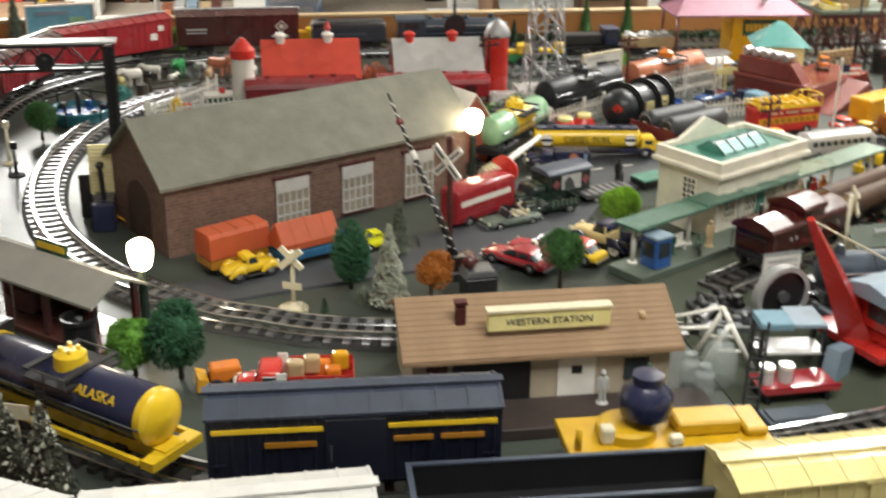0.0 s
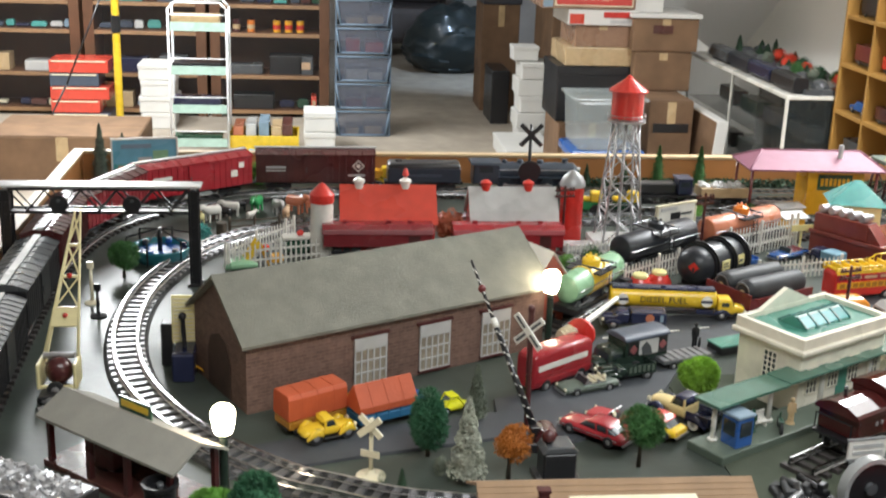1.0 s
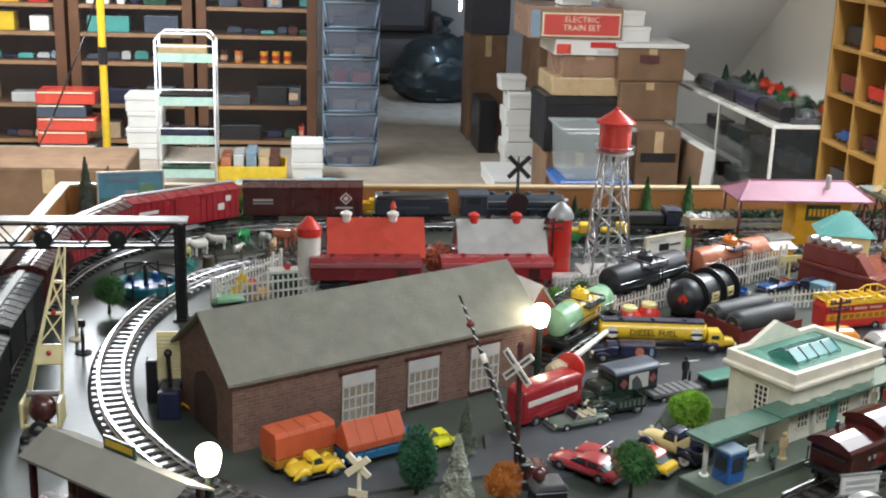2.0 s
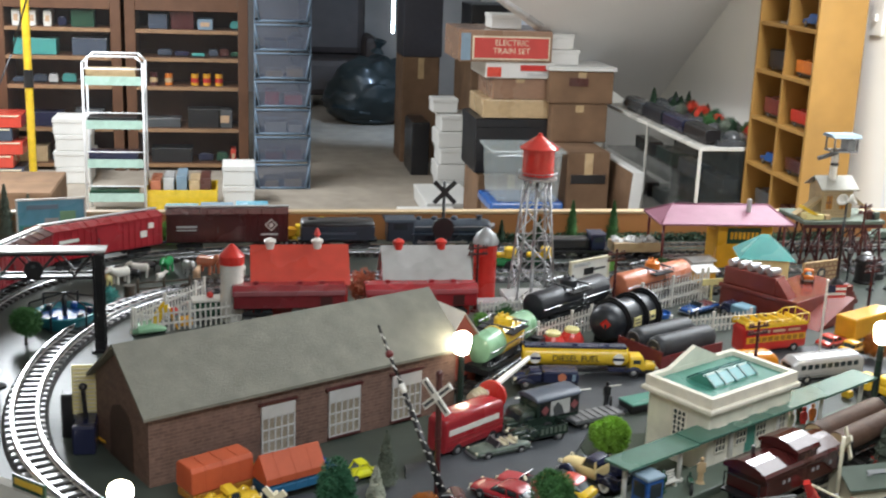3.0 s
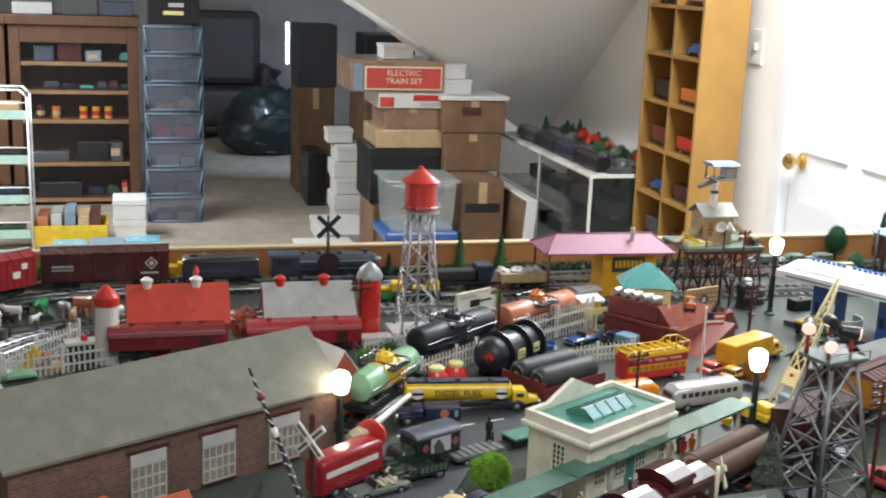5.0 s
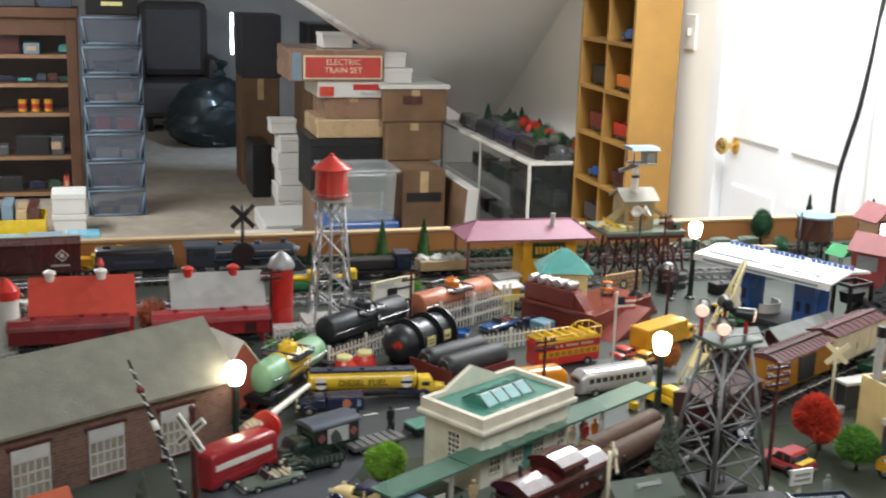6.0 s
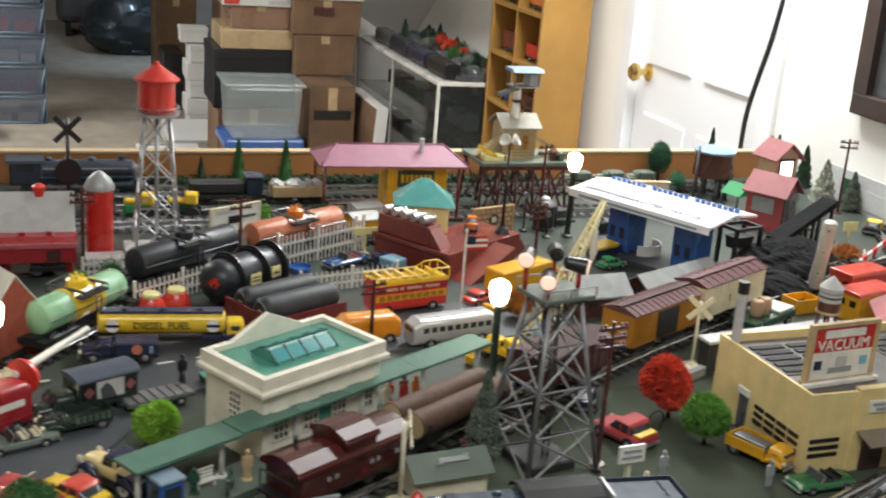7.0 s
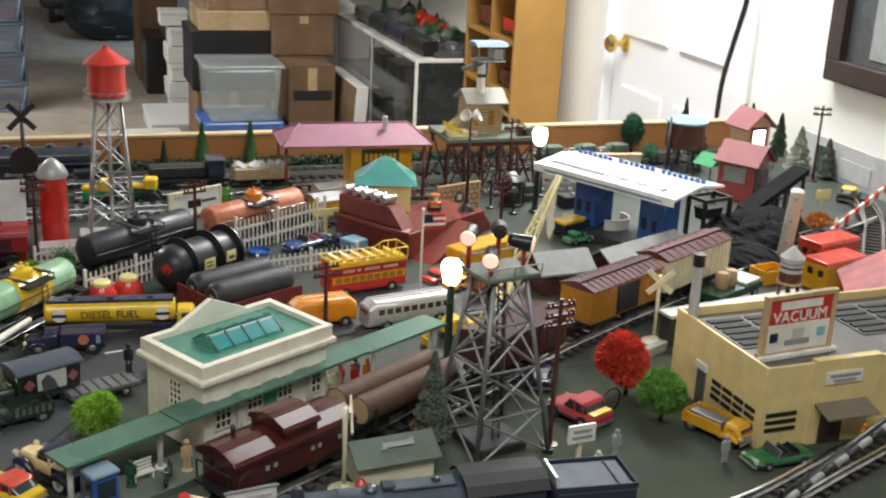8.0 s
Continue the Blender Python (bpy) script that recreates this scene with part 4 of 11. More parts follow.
def lorry(x, y, turn, cab, label, L=0.1, W=0.034, H=0.04, z=0.0, body=None, kind="box", cargo=None, body_roof=None, name="toy_truck", nose=True, fender_m=None):
    """A toy truck facing +x; kind says what stands behind the cab."""
    t = thing(name, label, "toy truck", x, y, z, turn, "toy trucks")
    c0 = L / 2 - (min(0.042, L * 0.42) if nose else 0.022)
    ch = min(H, 0.034)
    part("chassis", G().box(-L / 2, L / 2 - 0.004, -W * 0.36, W * 0.36, 0.007, 0.011), "black", t)
    f0 = L / 2 - 0.019 if nose else L / 2 - 0.002
    part("cab", G().loft([(c0, W * 0.4, 0.009, ch - 0.003), (c0 + 0.0015, W * 0.45, 0.009, ch), (f0 - 0.004, W * 0.45, 0.009, ch), (f0 - 0.001, W * 0.43, 0.009, ch - 0.003), (f0 + 0.002, W * 0.41, 0.009, 0.022)], 18, 4.5), cab, t)
    part("cab_window", G().box(c0 + 0.005, f0 - 0.005, -W * 0.455, W * 0.455, 0.0215, ch - 0.005, 0.001), "window", t)
    part("windscreen", G().prism([(f0 - 0.0008, 0.022), (f0 + 0.0028, 0.022), (f0 + 0.0002, ch - 0.0045), (f0 - 0.0022, ch - 0.0045)], -W * 0.35, W * 0.35), "window", t)
    if nose:
        part("bonnet", G().loft([(f0, W * 0.33, 0.009, 0.0225), (L / 2 - 0.008, W * 0.29, 0.009, 0.0222), (L / 2 - 0.0015, W * 0.25, 0.0095, 0.0205), (L / 2 + 0.0005, W * 0.18, 0.011, 0.0185)], 16, 3), cab, t)
    part("grille", G().box(L / 2 - 0.001, L / 2 + 0.0012, -W * 0.16, W * 0.16, 0.0105, 0.017), "tin", t)
    for s in (-1, 1):
        part("headlamp", G().cyl((L / 2 - 0.002, s * W * 0.36, 0.0155), (L / 2 + 0.0018, s * W * 0.36, 0.0155), 0.0026, seg=10), "cream", t)
        fx = L * 0.33
        part("fender", G().loft([(fx - 0.0135, 0.0022, 0.0085, 0.0105), (fx - 0.009, 0.0034, 0.0095, 0.0155), (fx, 0.0036, 0.0115, 0.0185), (fx + 0.008, 0.0034, 0.0105, 0.0165), (fx + 0.0115, 0.0024, 0.0095, 0.0125)], 12, 2.6, pose(0, s * W * 0.43, 0)), fender_m or cab, t)
    part("bumper", G().box(L / 2 + 0.001, L / 2 + 0.003, -W * 0.44, W * 0.44, 0.0075, 0.0098, 0.0005), "tin", t)
    b = body or cab
    x0, x1 = -L / 2, c0 - 0.002
    if kind == "box":
        part("cargo_box", G().box(x0, x1, -W / 2, W / 2, 0.0112, H, 0.002), b, t)
        if body_roof:
            part("box_roof", G().prism([(W * 0.53 * math.cos(radians(15 * k)), H - 0.0015 + 0.008 * math.sin(radians(15 * k))) for k in range(13)], x0 - 0.002, x1 + 0.002, "x", 0.0006), body_roof, t)
        part("rear_door", G().box(x0 - 0.0008, x0 + 0.0004, -W * 0.4, W * 0.4, 0.014, H - 0.004), b, t)
        for s in (-1, 1):
            part("side_moulding", G().box(x0 + 0.001, x1 - 0.001, s * W / 2 - 0.0006, s * W / 2 + 0.0006, 0.013, 0.0145), b, t)
    elif kind == "tank":
        R = W * 0.46
        part("tank", G().lathe([(0.002, x0 - 0.001), (R * 0.86, x0), (R, x0 + 0.003), (R, x1 - 0.003), (R * 0.86, x1), (0.002, x1 + 0.001)], 24, pose(0, 0, 0.0145 + R, 0, 90, 0)), b, t)
        part("top_strip", G().box(x0 + 0.002, x1 - 0.002, -R * 0.62, R * 0.62, 0.0145 + R * 1.82, 0.0145 + R * 2.06, 0.001), cargo or cab, t, "dark blue top strip")
        for hx in (0.2, 0.5, 0.8):
            part("hatch", G().cyl((x0 + (x1 - x0) * hx, 0, 0.0145 + R * 2.05), (x0 + (x1 - x0) * hx, 0, 0.0145 + R * 2.05 + 0.002), 0.004, seg=12), cargo or cab, t)
        for sk0, sk1 in ((x0 + 0.01, x0 + 0.05), (x1 - 0.03, x1 - 0.004)):
            part("skirt", G().box(sk0, sk1, -W * 0.42, W * 0.42, 0.0088, 0.0155, 0.001), cargo or cab, t)
    elif kind == "bed":
        part("bed", G().box(x0, x1, -W / 2, W / 2, 0.0112, 0.014).box(x0, x1, -W / 2, -W / 2 + 0.0015, 0.0141, 0.024).box(x0, x1, W / 2 - 0.0015, W / 2, 0.0141, 0.024).box(x0, x0 + 0.0015, -W / 2 + 0.0016, W / 2 - 0.0016, 0.0141, 0.024), b, t)
    wheels(t, (-L * 0.34, L * 0.33), W / 2 - 0.0005, 0.0085)
    if L > 0.13:
        wheels(t, (-L * 0.34 + 0.02,), W / 2 - 0.0005, 0.0085)
    return t


def canvas_truck(x, y, turn, cab, bed, label, L=0.076, W=0.036, z0=0.022, z1=0.052, gable=False):
    """A toy lorry facing +x whose bed, centred on the pose, carries a canvas cover."""
    t = thing("toy_truck", label, "toy truck", x, y, 0, turn, "toy trucks")
    part("chassis", G().box(-L / 2, L / 2 + 0.024, -W * 0.33, W * 0.33, 0.007, 0.01), "black", t)
    bd = part("bed", G().box(-L / 2, L / 2, -W / 2, W / 2, 0.0101, z0 - 0.004, 0.001).box(-L / 2 + 0.002, L / 2 - 0.002, -W / 2 + 0.001, W / 2 - 0.001, z0 - 0.0039, z0), bed, t)
    for s in (-1, 1):
        for k in range(5):
            part("stake", G().box(-L / 2 + 0.004 + k * (L - 0.01) / 4, -L / 2 + 0.006 + k * (L - 0.01) / 4, s * W / 2 - 0.0005, s * W / 2 + 0.0008, 0.0105, z0), bed, bd)
    w = W / 2 + 0.001
    prof = [(-w, z0), (w, z0), (w * 0.98, z0 + (z1 - z0) * 0.25), (0.001, z1), (-0.001, z1), (-w * 0.98, z0 + (z1 - z0) * 0.25)] if gable else [(-w, z0 - 0.002), (w, z0 - 0.002), (w * 0.97, z1 - 0.005), (w * 0.8, z1), (-w * 0.8, z1), (-w * 0.97, z1 - 0.005)]
    cv = part("canvas_cover", G().prism(prof, -L / 2 - 0.001, L / 2 + 0.001, "x", 0.0008), "canvas", t, "faded orange canvas cover")
    for k in (-0.28, 0.0, 0.28):
        part("seam", G().prism([(a * 1.012, z0 + (b - z0) * 1.01 + (0.0004 if b > z0 else 0)) for a, b in prof], L * k - 0.0006, L * k + 0.0006, "x"), "canvas", cv)
    c0 = L / 2 + 0.0015
    part("cab", G().loft([(c0, W * 0.38, 0.009, 0.028), (c0 + 0.0015, W * 0.43, 0.009, 0.031), (c0 + 0.011, W * 0.43, 0.009, 0.031), (c0 + 0.014, W * 0.4, 0.009, 0.021), (c0 + 0.015, W * 0.28, 0.009, 0.0205), (c0 + 0.023, W * 0.24, 0.01, 0.019), (c0 + 0.025, W * 0.16, 0.011, 0.016)], 16, 4), cab, t)
    part("cab_window", G().box(c0 + 0.004, c0 + 0.01, -W * 0.44, W * 0.44, 0.0205, 0.0275, 0.0008), "window", t)
    wheels(t, (-L * 0.32, L / 2 + 0.018), W / 2 - 0.002, 0.008)
    return t


def pickup(x, y, turn, cab, roof, bed, label, L=0.082, W=0.036, H=0.036, z=0.0, white=True, closed=False):
    """A rounded old pickup facing +x with bulging fenders."""
    t = thing("toy_pickup", label, "toy truck", x, y, z, turn, "toy trucks")
    part("bonnet", G().loft([(L * 0.12, W * 0.36, 0.008, 0.62 * H), (L * 0.2, W * 0.34, 0.008, 0.63 * H), (L * 0.38, W * 0.29, 0.008, 0.6 * H), (L * 0.465, W * 0.22, 0.009, 0.54 * H), (L * 0.49, W * 0.13, 0.011, 0.46 * H)], 18, 2.8), cab, t)
    part("cab", G().loft([(-L * 0.13, W * 0.38, 0.008, 0.6 * H), (-L * 0.12, W * 0.43, 0.008, 0.66 * H), (L * 0.1, W * 0.43, 0.008, 0.66 * H), (L * 0.135, W * 0.4, 0.008, 0.62 * H)], 18, 4), cab, t)
    part("glasshouse", G().loft([(-L * 0.12, W * 0.36, 0.55 * H, 0.9 * H), (-L * 0.08, W * 0.385, 0.55 * H, 0.93 * H), (L * 0.05, W * 0.385, 0.55 * H, 0.92 * H), (L * 0.12, W * 0.35, 0.55 * H, 0.64 * H)], 16, 4), "window", t)
    part("roof", G().loft([(-L * 0.15, W * 0.3, 0.76 * H, 0.84 * H), (-L * 0.12, W * 0.39, 0.78 * H, 0.95 * H), (-L * 0.03, W * 0.41, 0.84 * H, H), (L * 0.045, W * 0.39, 0.84 * H, 0.96 * H), (L * 0.075, W * 0.33, 0.82 * H, 0.87 * H)], 18, 3), roof, t)
    for s in (-1, 1):
        part("pillar", G().cyl((L * 0.115, s * W * 0.35, 0.6 * H), (L * 0.05, s * W * 0.37, 0.92 * H), 0.0011, seg=6).cyl((-L * 0.11, s * W * 0.39, 0.58 * H), (-L * 0.11, s * W * 0.37, 0.9 * H), 0.0016, seg=6), cab, t)
        for fx, fm in ((0.31, bed if white else cab), (-0.3, bed)):
            part("fender", G().loft([(L * (fx - 0.17), 0.002, 0.006, 0.0085), (L * (fx - 0.1), 0.004, 0.008, 0.0165), (L * fx, 0.0045, 0.0105, 0.0205), (L * (fx + 0.09), 0.004, 0.0095, 0.018), (L * (fx + 0.14), 0.0024, 0.0085, 0.013)], 14, 2.5, pose(0, s * W * 0.44, 0)), fm, t)
        part("headlamp", G().cyl((L * 0.45, s * W * 0.33, 0.5 * H), (L * 0.485, s * W * 0.33, 0.49 * H), 0.003, seg=12), "cream", t)
        part("running_board", G().box(-L * 0.16, L * 0.18, s * W * 0.46 - 0.0028, s * W * 0.46 + 0.0028, 0.0058, 0.0075, 0.0005), "black", t)
    if closed:
        part("rear_body", G().loft([(-L * 0.5, W * 0.26, 0.009, 0.42 * H), (-L * 0.44, W * 0.36, 0.008, 0.56 * H), (-L * 0.25, W * 0.4, 0.008, 0.64 * H), (-L * 0.125, W * 0.41, 0.008, 0.66 * H)], 16, 3), bed, t)
    else:
        part("bed", G().box(-L * 0.5, -L * 0.145, -W * 0.4, W * 0.4, 0.0085, 0.012).box(-L * 0.5, -L * 0.145, -W * 0.42, -W * 0.37, 0.0121, 0.021, 0.0006).box(-L * 0.5, -L * 0.145, W * 0.37, W * 0.42, 0.0121, 0.021, 0.0006).box(-L * 0.5, -L * 0.482, -W * 0.369, W * 0.369, 0.0121, 0.0205), bed, t)
    part("bumper", G().cyl((L * 0.5, -W * 0.42, 0.0085), (L * 0.5, W * 0.42, 0.0085), 0.0013, seg=8), "tin", t)
    part("grille", G().loft([(L * 0.47, W * 0.16, 0.009, 0.44 * H), (L * 0.497, W * 0.11, 0.0105, 0.41 * H)], 12, 3), "tin", t)
    wheels(t, (-L * 0.3, L * 0.31), W / 2 + 0.0003, 0.0088, white=white)
    return t


def bus(x, y, turn, m, label, L=0.12, W=0.034, H=0.04, stripe=None, decks=1, open_top=False, round_roof=False, group="toy buses", glass_m="window", panes=True):
    t = thing("toy_bus", label, "toy bus", x, y, 0, turn, group)
    e = 0.11 * H if not round_roof else 0.3 * H
    part("body", G().loft([(-L / 2, W * 0.36, 0.008, H - 1.3 * e), (-L / 2 + 0.0015, W * 0.46, 0.007, H - 0.6 * e), (-L / 2 + 0.005 + e * 0.5, W / 2, 0.007, H), (L / 2 - 0.005 - e * 0.5, W / 2, 0.007, H), (L / 2 - 0.0015, W * 0.46, 0.007, H - 0.6 * e), (L / 2, W * 0.36, 0.009, H - 1.4 * e)], 24, 4.2 if round_roof else 7), m, t)
    rows = [0.5] if decks == 1 else ([0.28, 0.68] if not open_top else [0.3])
    for f in rows if panes else []:
        n = int(L / 0.012)
        for s in (-1, 1):
            for i in range(1, n - 1):
                xx = -L / 2 + L * (i + 0.5) / n
                part("pane", G().box(xx - 0.0042, xx + 0.0042, s * W / 2 - 0.0006, s * W / 2 + 0.0005, 0.008 + (H - 0.008) * f, 0.008 + (H - 0.008) * f + 0.0075), glass_m, t)
        part("windscreen", G().box(L / 2 - 0.001, L / 2 + 0.0006, -W * 0.33, W * 0.33, 0.008 + (H - 0.008) * f, 0.008 + (H - 0.008) * f + 0.008, 0.0006), "window", t)
        part("rear_window", G().box(-L / 2 - 0.0006, -L / 2 + 0.001, -W * 0.3, W * 0.3, 0.008 + (H - 0.008) * f, 0.008 + (H - 0.008) * f + 0.007, 0.0006), "window", t)
    if stripe:
        for s in (-1, 1):
            st_ = part("stripe", G().box(-L / 2 + 0.006, L / 2 - 0.012, s * W / 2 - 0.0006, s * W / 2 + 0.0007, 0.008 + (H - 0.008) * 0.5, 0.008 + (H - 0.008) * 0.66), stripe, t)
            part("lettering_bar", G().box(-L * 0.3, L * 0.3, s * W / 2 - 0.0004, s * W / 2 + 0.0011, 0.008 + (H - 0.008) * 0.55, 0.008 + (H - 0.008) * 0.6), "light_grey", st_)
        if not open_top:
            for q in (0.2, 0.34, 0.42):
                part("rail_moulding", G().box(-L / 2 + 0.004, L / 2 - 0.004, -W / 2 - 0.0007, W / 2 + 0.0007, 0.008 + (H - 0.008) * q, 0.008 + (H - 0.008) * (q + 0.03)), m, t)
    if open_top:
        for i in range(6):
            part("seat", G().box(-L / 2 + 0.012 + i * L * 0.14, -L / 2 + 0.015 + i * L * 0.14, -W * 0.4, W * 0.4, H, H + 0.009, 0.001).box(-L / 2 + 0.015 + i * L * 0.14, -L / 2 + 0.022 + i * L * 0.14, -W * 0.4, W * 0.4, H, H + 0.005, 0.001), "yellow", t)
        rg = G()
        for s in (-1, 1):
            rg.cyl((-L / 2, s * W * 0.48, H + 0.0065), (L * 0.2, s * W * 0.48, H + 0.0065), 0.0011, seg=6).cyl((L * 0.2, s * W * 0.48, H + 0.0065), (L * 0.32, s * W * 0.48, H + 0.014), 0.0011, seg=6).cyl((L * 0.32, s * W * 0.48, H + 0.014), (L / 2, s * W * 0.48, H + 0.014), 0.0011, seg=6)
            for i in range(10):
                xx = -L / 2 + L * i / 9
                rg.cyl((xx, s * W * 0.48, H - 0.001), (xx, s * W * 0.48, H + (0.014 if i > 6 else 0.0065)), 0.0009, seg=6)
        rg.cyl((-L / 2, -W * 0.48, H + 0.0065), (-L / 2, W * 0.48, H + 0.0065), 0.0011, seg=6).cyl((L / 2, -W * 0.48, H + 0.014), (L / 2, W * 0.48, H + 0.014), 0.0011, seg=6)
        part("top_rail", rg, "yellow", t)
    wheels(t, (-L * 0.3, L * 0.3), W / 2 + 0.0005, 0.0085)
    return t


def leaf_cloud(g, centre, rx, rz, n, size, rnd, shape="ball", floor_z=0.0):
    """Many small leaf faces spread through an uneven crown."""
    cx, cy, cz = centre
    if n > 700 and shape != "cone":
        c = G().ball((0, 0, 0), 1.0, 1.0, 18)
        for v in c.bm.verts:
            q = v.co * (0.56 + 0.12 * noise.noise(v.co * 2.3))
            v.co = Vector((cx + q.x * rx * 0.95, cy + q.y * rx * 0.95, cz + q.z * rz * 0.95))
        tmp = bpy.data.meshes.new("core")
        c.bm.to_mesh(tmp)
        c.bm.free()
        g.bm.from_mesh(tmp)
        bpy.data.meshes.remove(tmp)
    elif n > 700:
        g.cyl((cx, cy, cz - rz * 0.98), (cx, cy, cz + rz * 0.85), rx * 0.62, 0.0006, 14)
    lobes = [(rnd.uniform(-0.35, 0.35), rnd.uniform(-0.35, 0.35), rnd.uniform(-0.3, 0.35), rnd.uniform(0.55, 0.85)) for _ in range(7)]
    for i in range(n):
        if shape == "ball":
            lx, ly, lz, lr = lobes[i % 7]
            v = Vector((rnd.gauss(0, 1), rnd.gauss(0, 1), rnd.gauss(0, 1))).normalized() * lr * rnd.uniform(0.78, 1.0)
            p = Vector((cx + (lx + v.x) * rx * 0.85, cy + (ly + v.y) * rx * 0.85, cz + (lz + v.z) * rz * 0.85))
        else:
            f = rnd.random() ** 0.8
            tier = 0.72 + 0.28 * abs(math.sin(f * 16))
            r = rx * (1 - f) ** 0.9 * tier * rnd.uniform(0.45, 1.0) + 0.0008
            a = rnd.uniform(0, 2 * math.pi)
            p = Vector((cx + r * math.cos(a), cy + r * math.sin(a), cz - rz + 2 * rz * f - 0.1 * r))
        s = size * rnd.uniform(0.6, 1.3)
        u = Vector((rnd.gauss(0, 1), rnd.gauss(0, 1), rnd.gauss(0, 1))).normalized()
        w = u.orthogonal().normalized()
        q = u.cross(w)
        if shape == "ball":
            w = (v.normalized() + u * 0.7).normalized() * 1.5
            q = w.orthogonal().normalized().lerp(u.cross(w).normalized(), rnd.random()) * 0.55
        vs = [g.bm.verts.new(p + w * s), g.bm.verts.new(p + q * s * 0.6), g.bm.verts.new(p - w * s), g.bm.verts.new(p - q * s * 0.6)]
        g.bm.faces.new(vs)
    return g


def tree(x, y, leaf, label, h=0.06, r=0.024, z=0.0, shape="ball", seed=1, n=None, stem=0.008):
    rnd = random.Random(seed)
    t = thing("model_tree", label, "model tree", x, y, z, rnd.uniform(0, 360), "model trees")
    if shape == "ball":
        cz, rz = (h + stem) / 2, (h - stem) / 2
        tg = G().cyl((0, 0, 0), (0, 0, cz), 0.0028, 0.0012, 8)
        for k in range(4):
            a = k * 1.57 + rnd.random()
            tg.cyl((0, 0, cz - r * 0.8), (r * 0.5 * math.cos(a), r * 0.5 * math.sin(a), cz + rnd.uniform(-0.2, 0.3) * r), 0.0012, 0.0005, 6)
        part("trunk", tg, "bark", t)
        part("crown", leaf_cloud(G(), (0, 0, cz), r, rz, int((n or 1500) * 4.6), r * 0.068, rnd), leaf, t)
    else:
        part("trunk", G().cyl((0, 0, 0), (0, 0, h * 0.9), 0.002, 0.0006, 8), "bark", t)
        part("crown", leaf_cloud(G(), (0, 0, h * 0.55), r, h * 0.46, int((n or 1500) * 3.4), r * 0.07, rnd, "cone"), leaf, t)
    return t


def bush(x, y, leaf, label, r=0.02, rz=0.016, seed=1, z=0.0, n=900):
    rnd = random.Random(seed)
    t = tagged(link("bush", leaf_cloud(G(), (0, 0, rz * 0.8), r, rz, n * 2, r * 0.09, rnd), M[leaf]), label, "bush", "model bushes")
    t.matrix_basis = pose(x, y, z)
    return t


def street_lamp(x, y, h, label, z=0.0, r=0.013, lit=True):
    t = thing("street_lamp", label, "street lamp", x, y, z, 0, "toy street lamps")
    part("base", G().lathe([(0.011, 0), (0.011, 0.003), (0.006, 0.006), (0.005, 0.014), (0.003, 0.016)], 14), "engine_green", t)
    part("post", G().cyl((0, 0, 0.014), (0, 0, h - 0.0155), 0.0052, 0.0046, 12), "engine_green", t)
    part("globe", G().lathe([(0.004, h - 0.016), (r * 0.7, h - 0.013), (r * 0.86, h - 0.006), (r * 0.97, h + r * 0.2), (r, h + r * 0.5), (r * 0.97, h + r * 0.8), (r * 0.85, h + r * 1.05), (r * 0.6, h + r * 1.25), (r * 0.3, h + r * 1.34), (0.002, h + r * 1.36)], 24), "lamp_glow" if lit else "cream", t, "glowing frosted globe" if lit else "frosted globe")
    return t


def telegraph(x, y, h, label, turn=0.0, arms=2, z=0.0):
    t = thing("telegraph_pole", label, "telegraph pole", x, y, z, turn, "toy telegraph poles")
    part("pole", G().cyl((0, 0, 0), (0, 0, h), 0.003, 0.0022, 10).cyl((0, 0, 0), (0, 0, 0.003), 0.011, 0.009, 14), "dark_maroon", t)
    for a in range(arms):
        zz = h - 0.008 - a * 0.011
        part("crossarm", G().box(-0.0185, 0.0185, -0.0015, 0.0015, zz - 0.0016, zz + 0.0016), "dark_maroon", t)
        for k in (-0.016, -0.0105, 0.0105, 0.016):
            part("insulator", G().cyl((k, 0, zz + 0.0016), (k, 0, zz + 0.0055), 0.0014, seg=8), "dark_maroon", t)
    return t


def fence(x0, y0, x1, y1, label, h=0.03, step=0.0085, m="white"):
    d = math.hypot(x1 - x0, y1 - y0)
    t = thing("picket_fence", label, "fence", x0, y0, 0, math.degrees(math.atan2(y1 - y0, x1 - x0)), "toy fences")
    part("rail", G().box(0, d, -0.0008, 0.0008, h * 0.28, h * 0.36), m, t)
    part("rail", G().box(0, d, -0.0008, 0.0008, h * 0.68, h * 0.76), m, t)
    n = max(2, int(d / step))
    first = None
    for i in range(n + 1):
        if i % 10 == 0 or i == n:
            part("post", G().box(i * d / n - 0.0022, i * d / n + 0.0022, -0.003, 0.0012, 0, h * 1.12, 0.0005), m, t)
        elif first is None:
            first = part("picket", G().prism([(-0.0012, 0.001), (0.0012, 0.001), (0.0012, h * 0.93), (0, h), (-0.0012, h * 0.93)], -0.0022, -0.0009), m, t)
            first.matrix_basis = pose(i * d / n, 0, 0)
        else:
            shared(first, "picket", i * d / n, 0, 0)
    return t


